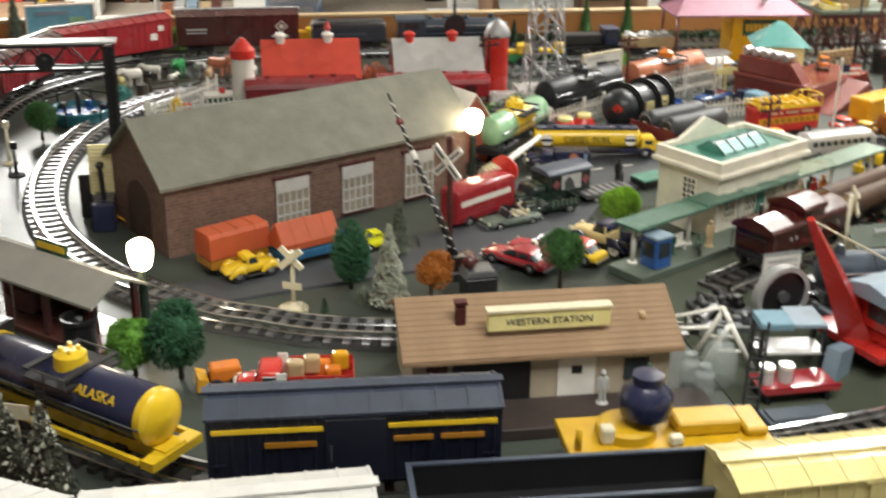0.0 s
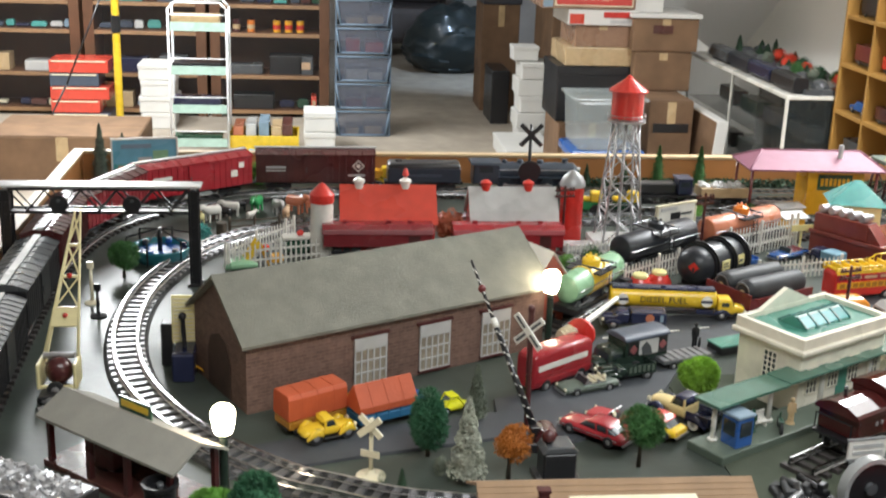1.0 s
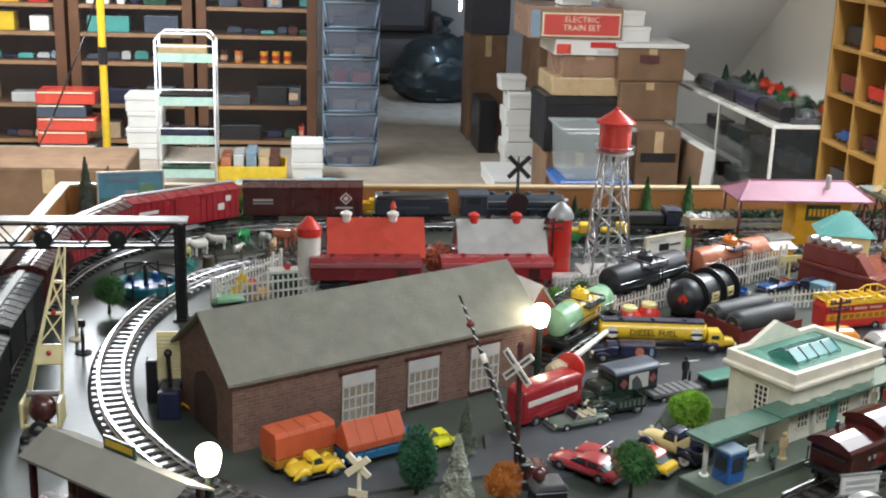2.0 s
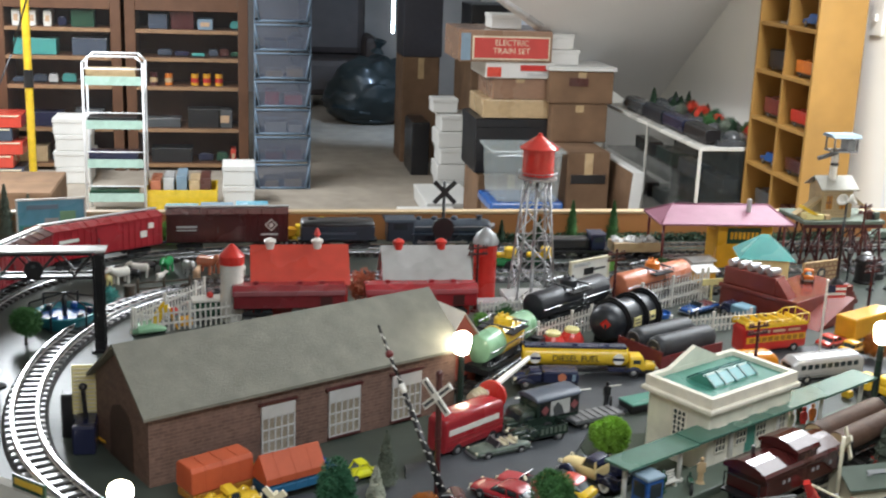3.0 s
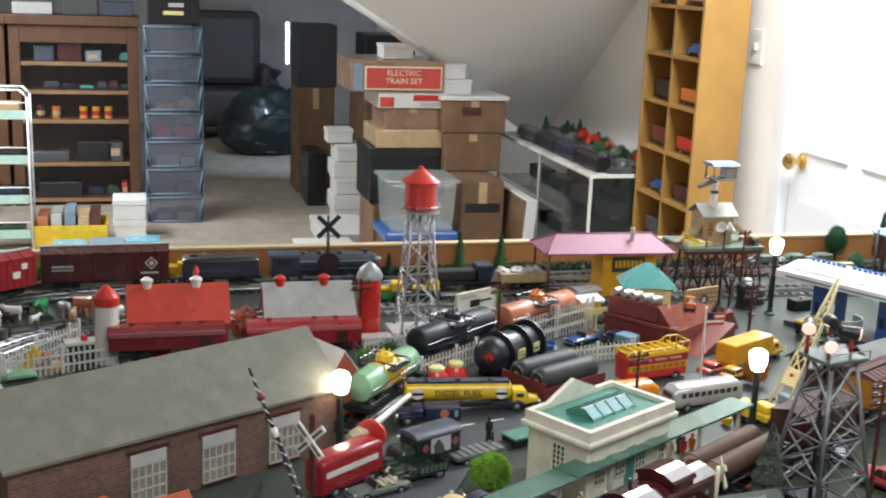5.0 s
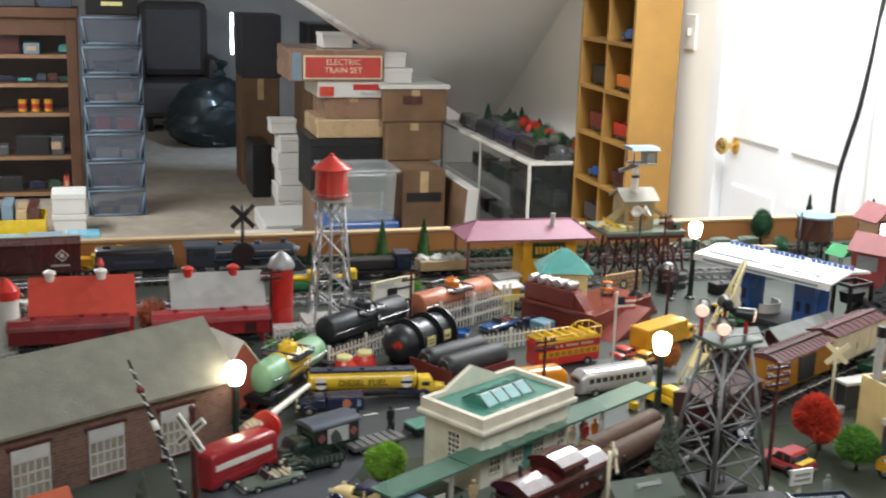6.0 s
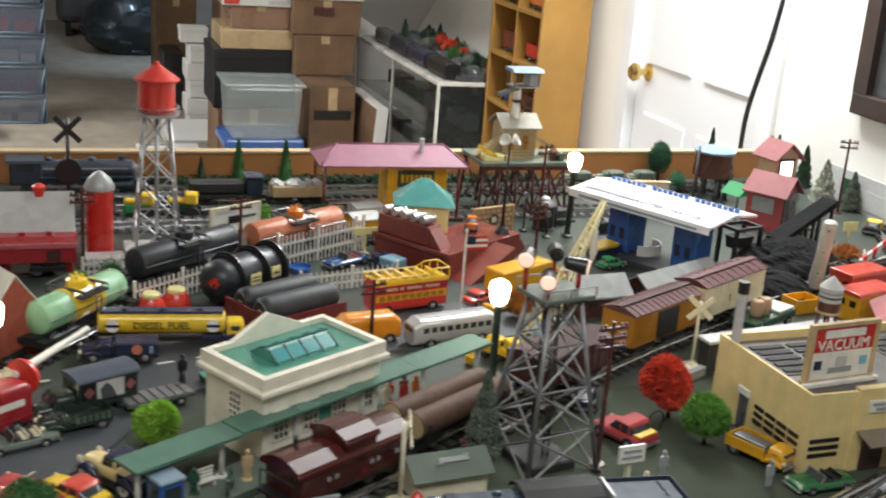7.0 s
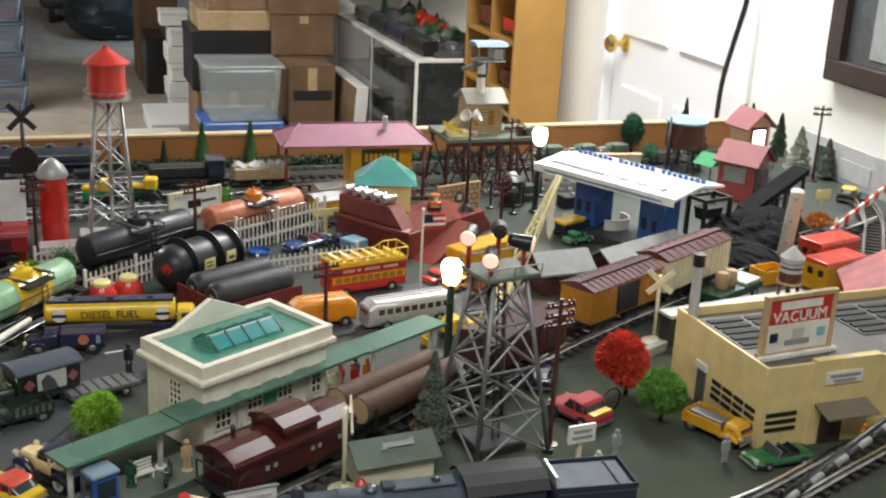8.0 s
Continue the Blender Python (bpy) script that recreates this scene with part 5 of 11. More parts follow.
def figure(x, y, m, label, h=0.03, z=0.0, lean=0.0):
    """A plain moulded statue on a small round foot."""
    k = h / 0.034
    g = G().cyl((0, 0, 0), (0, 0, 0.0012), 0.0058, 0.0052, 14)
    for s in (-1, 1):
        g.cyl((s * 0.0021, 0, 0.001), (s * 0.0018, 0, 0.0165 * k), 0.0018, 0.0021, 8)
        g.cyl((s * 0.0046, -0.0006, 0.0148 * k), (s * 0.0042, 0.0004, 0.0258 * k), 0.0012, 0.0015, 7)
    g.loft([(0.0155 * k, 0.0036, -0.0022, 0.0022), (0.02 * k, 0.0037, -0.0021, 0.0021), (0.0255 * k, 0.0046, -0.0023, 0.0023), (0.0275 * k, 0.003, -0.0017, 0.0017)], 12, 2.4, Matrix(((0, 0, 1, 0), (0, 1, 0, 0), (1, 0, 0, 0), (0, 0, 0, 1))) @ pose(0, 0, 0, 90, 0, 0))
    g.cyl((0, 0, 0.0268 * k), (0, 0, 0.029 * k), 0.0013, seg=7).ball((0, -0.0002, 0.031 * k), 0.003, 1.1, 10)
    t = tagged(link("toy_statue", g, M[m]), label, "toy statue", "toy statues")
    t.matrix_basis = pose(x, y, z, 0, lean, 0)
    return t


def crossbuck(x, y, h, label, m="cream", post_m=None, w=0.034, turn=0.0, base="disc", z=0.0):
    t = thing("crossing_sign", label, "crossing sign", x, y, z, turn, "toy crossing signs")
    part("post", G().cyl((0, 0, 0), (0, 0, h + 0.008), 0.0024, seg=10), post_m or m, t)
    if base == "disc":
        part("base", G().lathe([(0.0165, 0), (0.0165, 0.003), (0.006, 0.005), (0.003, 0.01)], 20), post_m or m, t)
    for a in (42, -42):
        b = part("blade", G().box(-w / 2, w / 2, -0.0012, 0.0012, -0.0038, 0.0038, 0.0004), m, t)
        b.matrix_basis = pose(0, -0.0032 if a > 0 else -0.0058, h, 0, a, 0)
    return t


def billboard(x0, y0, x1, y1, z0, z1, frame_m, face_m, label, shapes=()):
    d = math.hypot(x1 - x0, y1 - y0)
    t = thing("billboard", label, "billboard", x0, y0, 0, math.degrees(math.atan2(y1 - y0, x1 - x0)), "toy billboards")
    part("face", G().box(0.001, d - 0.001, 0.0, 0.003, z0 + 0.002, z1 - 0.002), face_m, t)
    b = 0.0035
    part("frame", G().box(0, d, -0.0015, 0.0045, z0, z0 + b).box(0, d, -0.0015, 0.0045, z1 - b, z1).box(0, b, -0.0014, 0.0044, z0 + b, z1 - b).box(d - b, d, -0.0014, 0.0044, z0 + b, z1 - b), frame_m, t)
    for fx in (0.12, 0.88):
        part("leg", G().box(d * fx - 0.0025, d * fx + 0.0025, 0.0046, 0.008, 0, z0 + 0.02), frame_m, t)
    k = 0
    for a, b2, c, e, m in shapes:
        part("picture_patch", G().box(d * a, d * b2, -0.0006 - k * 0.0002, 0.0002, z0 + (z1 - z0) * c, z0 + (z1 - z0) * e), m, t)
        k += 1
    return t


def crate_box(name, x0, x1, y0, y1, z0, z1, m, label, category="box", lid=True, tape=None, turn=0.0, group="stored boxes", marks=()):
    t = thing(name, label, category, (x0 + x1) / 2, (y0 + y1) / 2, z0, turn, group)
    w, d, h = (x1 - x0) / 2, (y1 - y0) / 2, z1 - z0
    part("body", G().box(-w, w, -d, d, 0, h, min(0.006, h * 0.06)), m, t)
    if lid:
        part("lid", G().box(-w - 0.003, w + 0.003, -d - 0.003, d + 0.003, h - min(0.035, h * 0.25), h + 0.002, 0.002), m, t)
    if tape:
        part("tape", G().box(-0.025, 0.025, -d - 0.0035, -d + 0.001, h * 0.55, h * 0.98), tape, t)
    if name == "carton":
        part("flap", G().box(-w + 0.004, w - 0.004, -d + 0.002, -0.002, h + 0.0003, h + 0.003, 0.0008), m, t)
        part("flap", G().box(-w + 0.004, w - 0.004, 0.002, d - 0.002, h + 0.0003, h + 0.003, 0.0008), m, t)
        part("tape_strip", G().box(-0.018, 0.018, -d - 0.0008, -d + 0.0005, h * 0.8, h - 0.002), "tan", t)
    for a, b, c, e, mm in marks:
        part("printed_patch", G().box(-w + 2 * w * a, -w + 2 * w * b, -d - 0.0045, -d + 0.001, h * c, h * e), mm, t)
    return t

# ---- white station, platform and canopy ----
st = thing("white_station", "cream white plastic station with a green flat roof and blue skylight", "model building", 0.603, 1.314, 0, 29.5)
SW, SD = 0.085, 0.05
part("wall", G().box(-SW, SW, -SD, SD, 0.0, 0.083, 0.001), "station_cream", st)
part("cornice", G().box(-SW - 0.008, SW + 0.008, -SD - 0.008, SD + 0.008, 0.0832, 0.09, 0.0015), "station_cream", st)
for a, b, c, d in ((-SW - 0.004, SW + 0.004, -SD - 0.004, -SD + 0.004), (-SW - 0.004, SW + 0.004, SD - 0.004, SD + 0.004), (-SW - 0.004, -SW + 0.004, -SD + 0.0041, SD - 0.0041), (SW - 0.004, SW + 0.004, -SD + 0.0041, SD - 0.0041)):
    part("parapet", G().box(a, b, c, d, 0.0902, 0.104), "station_cream", st)
part("flat_roof", G().box(-SW + 0.0041, SW - 0.0041, -SD + 0.0041, SD - 0.0041, 0.0902, 0.098), "roof_green", st, "green flat roof")
part("pediment", G().prism([(-0.05, 0.1042), (0.05, 0.1042), (0, 0.127)], SD - 0.0035, SD + 0.0035), "station_cream", st)
skl = part("skylight", G().prism([(-0.022, 0.0981), (0.022, 0.0981), (0.004, 0.11), (0, 0.112), (-0.004, 0.11)], -0.045, 0.045, "x"), "roof_green", st, "teal skylight with blue panes")
for i in range(4):
    g = G().box(-0.0095, 0.0095, -0.0088, 0.0088, 0, 0.001)
    p = part("pane", g, "skylight", skl)
    p.matrix_basis = pose(-0.033 + i * 0.022, -0.0135, 0.1046, 33.5, 0, 0)
    p = part("pane", G().box(-0.0095, 0.0095, -0.0088, 0.0088, 0, 0.001), "skylight", skl)
    p.matrix_basis = pose(-0.033 + i * 0.022, 0.0135, 0.1046, -33.5, 0, 0)
for i in range(5):
    for s in (-1, 1):
        part("glazing_bar", G().box(-0.001, 0.001, -0.011, 0.011, 0, 0.0022), "dark_teal", skl).matrix_basis = pose(-0.044 + i * 0.022, s * 0.0132, 0.1046, -33.5 * s, 0, 0)
part("ridge_bar", G().box(-0.046, 0.046, -0.0015, 0.0015, 0.1105, 0.1132, 0.0004), "dark_teal", skl)
for wx in (-0.062, -0.02, 0.022, 0.064):
    small_window(st, wx, -SD - 0.0002, 0.045, 0.02, 0.034, 0, "station_cream", "window", 3, 4)
small_window(st, -SW - 0.0002, -0.004, 0.055, 0.02, 0.036, -90, "station_cream", "window", 3, 5)
part("door", G().box(-0.008, 0.012, -SD - 0.001, -SD + 0.001, 0.012, 0.05), "roof_green", st)
cp = thing("platform_canopy", "long green platform canopy on white posts", "model canopy", 0.634, 1.276, 0, 30)
part("platform", G().box(-0.275, 0.26, -0.042, 0.012, 0, 0.011, 0.001), "moss", cp, "grey platform slab")
for i, (a, b) in enumerate(((-0.262, -0.135), (-0.134, 0.128), (0.129, 0.262))):
    part("roof_panel", G().box(a, b, -0.02 if i != 1 else -0.019, 0.019, 0.0575 + 0.0008 * (i == 1), 0.0612 + 0.0008 * (i == 1), 0.0005), "canopy_green", cp)
for px in (-0.25, -0.15, -0.05, 0.05, 0.15, 0.25):
    part("post", G().cyl((px, -0.004, 0.011), (px, -0.004, 0.0575), 0.0032, 0.0028, 10).cyl((px, -0.004, 0.011), (px, -0.004, 0.014), 0.006, seg=10), "white", cp)


def on_platform(u, v):
    a = radians(30)
    return 0.634 + u * math.cos(a) - v * math.sin(a), 1.276 + u * math.sin(a) + v * math.cos(a)


pb = thing("phone_booth", "blue toy phone booth on the platform", "phone booth", *on_platform(-0.232, -0.024), 0.011, 26)
part("body", G().box(-0.013, 0.013, -0.013, 0.013, 0, 0.036, 0.001), "blue", pb)
part("roof", G().box(-0.0145, 0.0145, -0.0145, 0.0145, 0.0362, 0.0405, 0.0012), "steel_blue", pb)
part("pane", G().box(-0.009, 0.009, -0.0138, -0.0128, 0.014, 0.032), "window", pb)
part("pane", G().box(-0.0138, -0.0128, -0.009, 0.009, 0.014, 0.032), "window", pb)
mc = thing("toy_motorcycle", "dark green toy motorcycle parked on the platform", "toy motorcycle", *on_platform(-0.16, -0.03), 0.011, 75)
part("wheel", G().cyl((-0.011, -0.0015, 0.007), (-0.011, 0.0015, 0.007), 0.007, seg=14), "rubber", mc)
part("wheel", G().cyl((0.011, -0.0015, 0.007), (0.011, 0.0015, 0.007), 0.007, seg=14), "rubber", mc)
part("frame", G().box(-0.01, 0.009, -0.002, 0.002, 0.007, 0.014, 0.001).cyl((0.011, 0, 0.007), (0.006, 0, 0.021), 0.001, seg=6).box(-0.012, -0.001, -0.003, 0.003, 0.0145, 0.017, 0.001), "dark_green", mc)
figure(0.531, 1.189, "tan", "yellow shirted toy statue on the platform", 0.034, 0.011)
figure(*on_platform(-0.19, -0.012), "dark_green", "green toy statue beside the platform post", 0.028, 0.011)
bn = thing("toy_bench", "white slatted toy bench on the platform", "bench", *on_platform(-0.175, -0.01), 0.011, 26)
part("seat", G().box(-0.012, 0.012, -0.004, 0.004, 0.007, 0.0085), "white", bn)
for k in range(3):
    part("slat", G().box(-0.012, 0.012, 0.004, 0.005, 0.0095 + k * 0.004, 0.012 + k * 0.004), "white", bn)
for k in (-0.01, 0.01):
    part("leg", G().box(k - 0.001, k + 0.001, -0.003, 0.0048, 0, 0.0069), "white", bn)
for k, m in ((0.2, "red"), (0.225, "dark_green"), (0.175, "cream")):
    figure(*on_platform(k - 0.07, 0.03), m, "small toy statue behind the canopy", 0.028)

# ---- western station ----
ws = thing("western_station", "cream toy station with a tan shingle roof and a name board", "model building", 0.238, 0.908, 0, 0)
house_box(ws, 0.245, 0.115, 0.06, 0.09, "eave_shade_cream", "shingle_tan", 0.01, 0.003)
for k in range(11):
    f = (k + 0.5) / 11
    part("roof_course", G().box(-0.1325, 0.1325, -0.0036, 0.0036, 0, 0.0009), "shingle_tan", ws).matrix_basis = pose(0, -0.0665 * f, 0.0934 - 0.0347 * f, 24, 0, 0)
part("doorway", G().box(-0.085, -0.012, -0.0588, -0.0565, 0.002, 0.055), "black", ws, "dark freight doorway")
part("door", G().box(0.014, 0.05, -0.059, -0.0565, 0.002, 0.05), "white", ws)
part("door_window", G().box(0.027, 0.037, -0.0595, -0.0589, 0.034, 0.042), "black", ws)
part("window", G().box(0.078, 0.102, -0.059, -0.0565, 0.024, 0.046), "window", ws)
part("window", G().box(-0.11, -0.09, -0.059, -0.0565, 0.02, 0.05), "dark_maroon", ws)
part("platform", G().box(-0.13, 0.155, -0.115, -0.06, 0, 0.012, 0.001), "platform_dark", ws, "dark brown plank platform")
sgn = part("name_board", G().box(-0.052, 0.064, -0.05, -0.04, 0.077, 0.096, 0.0008), "pale_yellow", ws, "pale yellow name board")
part("board_edge", G().box(-0.053, 0.065, -0.0515, -0.039, 0.0962, 0.0985), "cream", ws)
letters("board_lettering", "WESTERN STATION", 0.0092, "dark_grey", ws, pose(0.006, -0.0504, 0.086, 90, 0, 0), "dark lettering on the name board")
part("chimney", G().box(-0.079, -0.069, -0.033, -0.025, 0.07, 0.098, 0.001).box(-0.08, -0.068, -0.034, -0.024, 0.0982, 0.101), "dark_maroon", ws)
part("vent", G().cyl((0.1, -0.035, 0.074), (0.1, -0.035, 0.082), 0.003, seg=10), "tan", ws)
figure(0.29, 0.83, "light_grey", "grey toy statue on the western station platform", 0.034, 0.012)
figure(0.335, 0.835, "dark_green", "dark toy statue by the station window", 0.036, 0.012)
figure(0.115, 0.865, "navy", "small dark toy statue with a bucket", 0.034)
figure(0.128, 0.852, "yellow", "yellow toy statue beside the station", 0.026)
brl = thing("toy_barrel", "small tan barrel beside the western station", "barrel", 0.105, 0.85)
part("body", G().lathe([(0.006, 0), (0.0075, 0.007), (0.006, 0.015)], 12), "tan", brl)

# ---- front trains ----
fr = boxcar(0.052, 0.722, -2.5, "car_navy", "roof_slate", "dark blue boxcar with yellow stripes and grey blue roof", L=0.228, W=0.053, H=0.07,
            marks=(("stripe", -0.11, -0.025, 0.69, 0.745, "yellow"), ("stripe", 0.025, 0.11, 0.69, 0.745, "yellow"), ("lettering_bar", 0.029, 0.06, 0.52, 0.58, "ochre"), ("lettering_bar", 0.066, 0.1, 0.52, 0.58, "ochre"), ("lettering_bar", -0.07, -0.03, 0.5, 0.56, "ochre")))
tk, zc, R = tankcar(-0.178, 0.831, -40, "navy", "dark blue tank car with yellow dome, ends and frame", 0.2, 0.024, "yellow", "yellow", "yellow")
letters("tank_lettering", "ALASKA", 0.0125, "yellow", tk, pose(0.048, -R * 0.84, zc + 0.0146, 54, 0, 0), "yellow tank lettering")
hp = thing("hopper_car", "black hopper car heaped with silvery grey load", "model rail car", -0.325, 0.935, 0, -32, "model train cars")
part("body", G().prism([(-0.085, 0.06), (-0.06, 0.036), (0.06, 0.036), (0.085, 0.06), (0.085, 0.092), (-0.085, 0.092)], -0.028, 0.028), "black", hp)
rnd = random.Random(4)
lg = G().box(-0.082, 0.082, -0.025, 0.025, 0.085, 0.0935)
for i in range(420):
    a, b = rnd.uniform(-0.078, 0.078), rnd.uniform(-0.022, 0.022)
    s = rnd.uniform(0.0015, 0.0034)
    lg.box(-s, s, -s, s, -s, s, 0, pose(a, b, 0.0945, rnd.uniform(0, 90), rnd.uniform(0, 90), 0))
tagged(part("load", lg, "tin", hp, "heaped silvery load"), kind="stuff")
truck(hp, -0.055), truck(hp, 0.055)
boxcar(-0.045, 0.605, 1, "white", "roof_white", "white boxcar with a plain roof near the table edge", L=0.2, H=0.056)
boxcar(0.435, 0.605, 2, "reefer_yellow", "reefer_yellow", "cream yellow reefer with a pale yellow roof", L=0.25, H=0.056, name="reefer_car")
boxcar(-0.254, 0.652, -30, "crimson", "roof_white", "red boxcar with a white roof near the table corner", L=0.2, H=0.056)
gd = thing("gondola_car", "black open gondola with a light rim", "model rail car", 0.205, 0.64, 0, -2, "model train cars")
part("floor_plate", G().box(-0.118, 0.118, -0.028, 0.028, 0.032, 0.035), "black", gd)
for a, b in ((-0.028, -0.0262), (0.0262, 0.028)):
    part("side_wall", G().box(-0.118, 0.118, a, b, 0.0351, 0.062), "black", gd)
for a, b in ((-0.118, -0.116), (0.116, 0.118)):
    part("end_wall", G().box(a, b, -0.0261, 0.0261, 0.0351, 0.062), "black", gd)
part("rim", G().box(-0.12, 0.12, -0.0295, -0.0255, 0.0621, 0.064).box(-0.12, 0.12, 0.0255, 0.0295, 0.0621, 0.064).box(-0.12, -0.1155, -0.0254, 0.0254, 0.0621, 0.064).box(0.1155, 0.12, -0.0254, 0.0254, 0.0621, 0.064), "slate", gd)
truck(gd, -0.08), truck(gd, 0.08)
yw = thing("work_car", "yellow work car carrying a dark blue round tank", "model rail car", 0.315, 0.728, 0, -1, "model train cars")
part("deck", G().box(-0.09, 0.085, -0.029, 0.029, 0.034, 0.042, 0.001), "work_yellow", yw)
part("turret_base", G().lathe([(0.026, 0.042), (0.025, 0.05), (0.021, 0.052)], 22, pose(-0.035, 0, 0)), "work_yellow", yw)
part("round_tank", G().lathe([(0.008, 0.052), (0.021, 0.06), (0.023, 0.072), (0.021, 0.08), (0.013, 0.088), (0.013, 0.096), (0.002, 0.097)], 22, pose(-0.02, 0, 0)), "navy", yw, "dark blue ribbed tank")
part("engine_box", G().box(0.005, 0.06, -0.014, 0.014, 0.042, 0.055, 0.002), "work_yellow", yw)
part("engine_box", G().box(0.062, 0.082, -0.02, 0.02, 0.042, 0.05, 0.002), "work_yellow", yw)
part("bracket", G().box(-0.062, -0.05, -0.02, -0.008, 0.042, 0.058, 0.003), "cream", yw)
part("bracket", G().box(-0.006, 0.006, -0.028, -0.02, 0.042, 0.052, 0.002), "cream", yw)
part("stanchion", G().cyl((-0.082, -0.022, 0.042), (-0.082, -0.022, 0.062), 0.003, seg=8), "work_yellow", yw)
truck(yw, -0.06), truck(yw, 0.055)
pk = lorry(0.012, 0.905, 176, "bright_red", "red toy stake truck loaded with orange and tan cargo", 0.11, 0.04, 0.036, 0, "bright_red", "bed")
for (a, b, c, m, k) in ((-0.035, 0.006, 0.014, "orange", "b"), (-0.015, -0.006, 0.02, "tan", "c"), (-0.042, -0.008, 0.022, "gold", "b"), (0.0, 0.008, 0.022, "tan", "c"), (0.002, -0.009, 0.014, "cream", "c"), (-0.026, -0.008, 0.014, "orange", "b")):
    part("cargo", G().box(a - 0.008, a + 0.008, b - 0.006, b + 0.006, c, c + 0.018, 0.003), m, pk)
part("stake_side", G().box(-0.054, 0.006, -0.0212, -0.0202, 0.014, 0.03), "red", pk)
part("side_panel", G().box(0.008, 0.018, -0.0214, -0.0204, 0.008, 0.034, 0.0005), "white", pk, "white panel with a badge")
part("side_panel", G().box(0.008, 0.018, 0.0204, 0.0214, 0.008, 0.034, 0.0005), "white", pk, "white panel with a badge")
part("badge", G().cyl((0.013, 0.0213, 0.021), (0.013, 0.0219, 0.021), 0.0035, seg=14), "slate", pk)
part("front_bumper", G().box(0.052, 0.06, -0.018, 0.018, 0.006, 0.015, 0.0015), "white", pk)
part("stake_side", G().box(-0.054, 0.006, 0.0202, 0.0212, 0.014, 0.03), "red", pk)
ex = thing("toy_loader", "orange toy loader parked by the red truck", "toy loader", -0.056, 0.93, 0, 190)
part("body", G().box(-0.016, 0.014, -0.01, 0.01, 0.008, 0.024, 0.003), "orange", ex)
part("bucket", G().prism([(0.014, 0.004), (0.028, 0.004), (0.026, 0.018), (0.016, 0.014)], -0.013, 0.013), "gold", ex)
wheels(ex, (-0.009, 0.009), 0.013, 0.007)

# ---- left side ----
ld = thing("loading_shed", "open loading shed with a long grey sloping roof", "model building", -0.238, 1.092, 0, -41.5)
part("roof", G().prism([(-0.038, 0.058), (0.0, 0.078), (0.0, 0.081), (-0.038, 0.061)], -0.108, 0.108, "x"), "pale_felt", ld)
part("roof", G().prism([(0.038, 0.058), (0.038, 0.061), (0.0005, 0.081), (0.0005, 0.078)], -0.108, 0.108, "x"), "pale_felt", ld)
for px in (-0.095, -0.03, 0.03, 0.095):
    for s in (-1, 1):
        part("post", G().box(px - 0.003, px + 0.003, s * 0.03 - 0.003, s * 0.03 + 0.003, 0.008, 0.0615), "dark_maroon", ld)
part("floor_slab", G().box(-0.105, 0.105, -0.035, 0.035, 0, 0.008, 0.001), "brown", ld)
part("back_wall", G().box(-0.1, 0.02, 0.026, 0.029, 0.0081, 0.06), "brown", ld)
part("crate", G().box(-0.05, -0.02, -0.01, 0.015, 0.0081, 0.035, 0.002), "dark_maroon", ld)
part("roof_sign", G().box(-0.03, 0.02, 0.012, 0.014, 0.073, 0.09), "dark_green", ld, "dark green roof sign with yellow bars")
part("lettering_bar", G().box(-0.026, 0.016, 0.0112, 0.0121, 0.0795, 0.0865), "yellow", ld)
dt = thing("oil_drum", "black open topped drum with a raised rim", "drum", -0.196, 1.0)
part("drum", G().lathe([(0.016, 0), (0.016, 0.044), (0.0185, 0.046), (0.0185, 0.05), (0.0145, 0.05), (0.014, 0.042), (0.001, 0.042)], 24), "black", dt)
part("valve_wheel", G().cyl((0, 0, 0.042), (0, 0, 0.049), 0.0035, seg=10), "dark_grey", dt)
street_lamp(-0.138, 1.058, 0.088, "green toy street lamp with a bright globe")
tree(-0.142, 0.962, "leaf_bright", "round light green sponge tree", 0.07, 0.03, seed=11, n=2400)
tree(-0.098, 0.952, "leaf_dark", "round dark green sponge tree", 0.092, 0.035, seed=12, n=2600)
for k, (a, b, h, r) in enumerate(((-0.229, 0.77, 0.1, 0.028), (-0.19, 0.742, 0.096, 0.027), (-0.29, 0.85, 0.055, 0.02), (-0.262, 0.73, 0.06, 0.022))):
    tr = tree(a, b, "leaf_frost", "dark frosted pine tree beside the front track", h, r, shape="cone", seed=20 + k, n=1100)
    part("frost", leaf_cloud(G(), (0, 0, h * 0.56), r * 1.06, h * 0.47, 420, r * 0.1, random.Random(900 + k), "cone"), "leaf_snow", tr, "white frost on the branch tips")
sg = thing("small_sign", "small cream sign on a post", "sign", -0.226, 0.822, 0, -20)
part("post", G().cyl((0, 0, 0), (0, 0, 0.05), 0.0015, seg=8), "cream", sg)
part("plate", G().box(-0.014, 0.014, -0.003, -0.0015, 0.042, 0.056), "cream", sg)
cr = thing("crane_truck", "cream lattice boom crane with a dark round cab on black wheels", "toy crane", -0.362, 1.342, 0, 0)
bx = G()
tipv, basev = Vector((0.012, 0.108, 0.206)), Vector((0.0, 0.0, 0.03))
for sx in (-1, 1):
    bx.cyl(basev + Vector((sx * 0.022, 0, 0)), tipv + Vector((sx * 0.003, 0, 0)), 0.0021, 0.0013, 8)
    bx.cyl(basev + Vector((sx * 0.02, 0.014, 0)), tipv + Vector((sx * 0.003, 0.002, 0)), 0.0014, 0.001, 6)
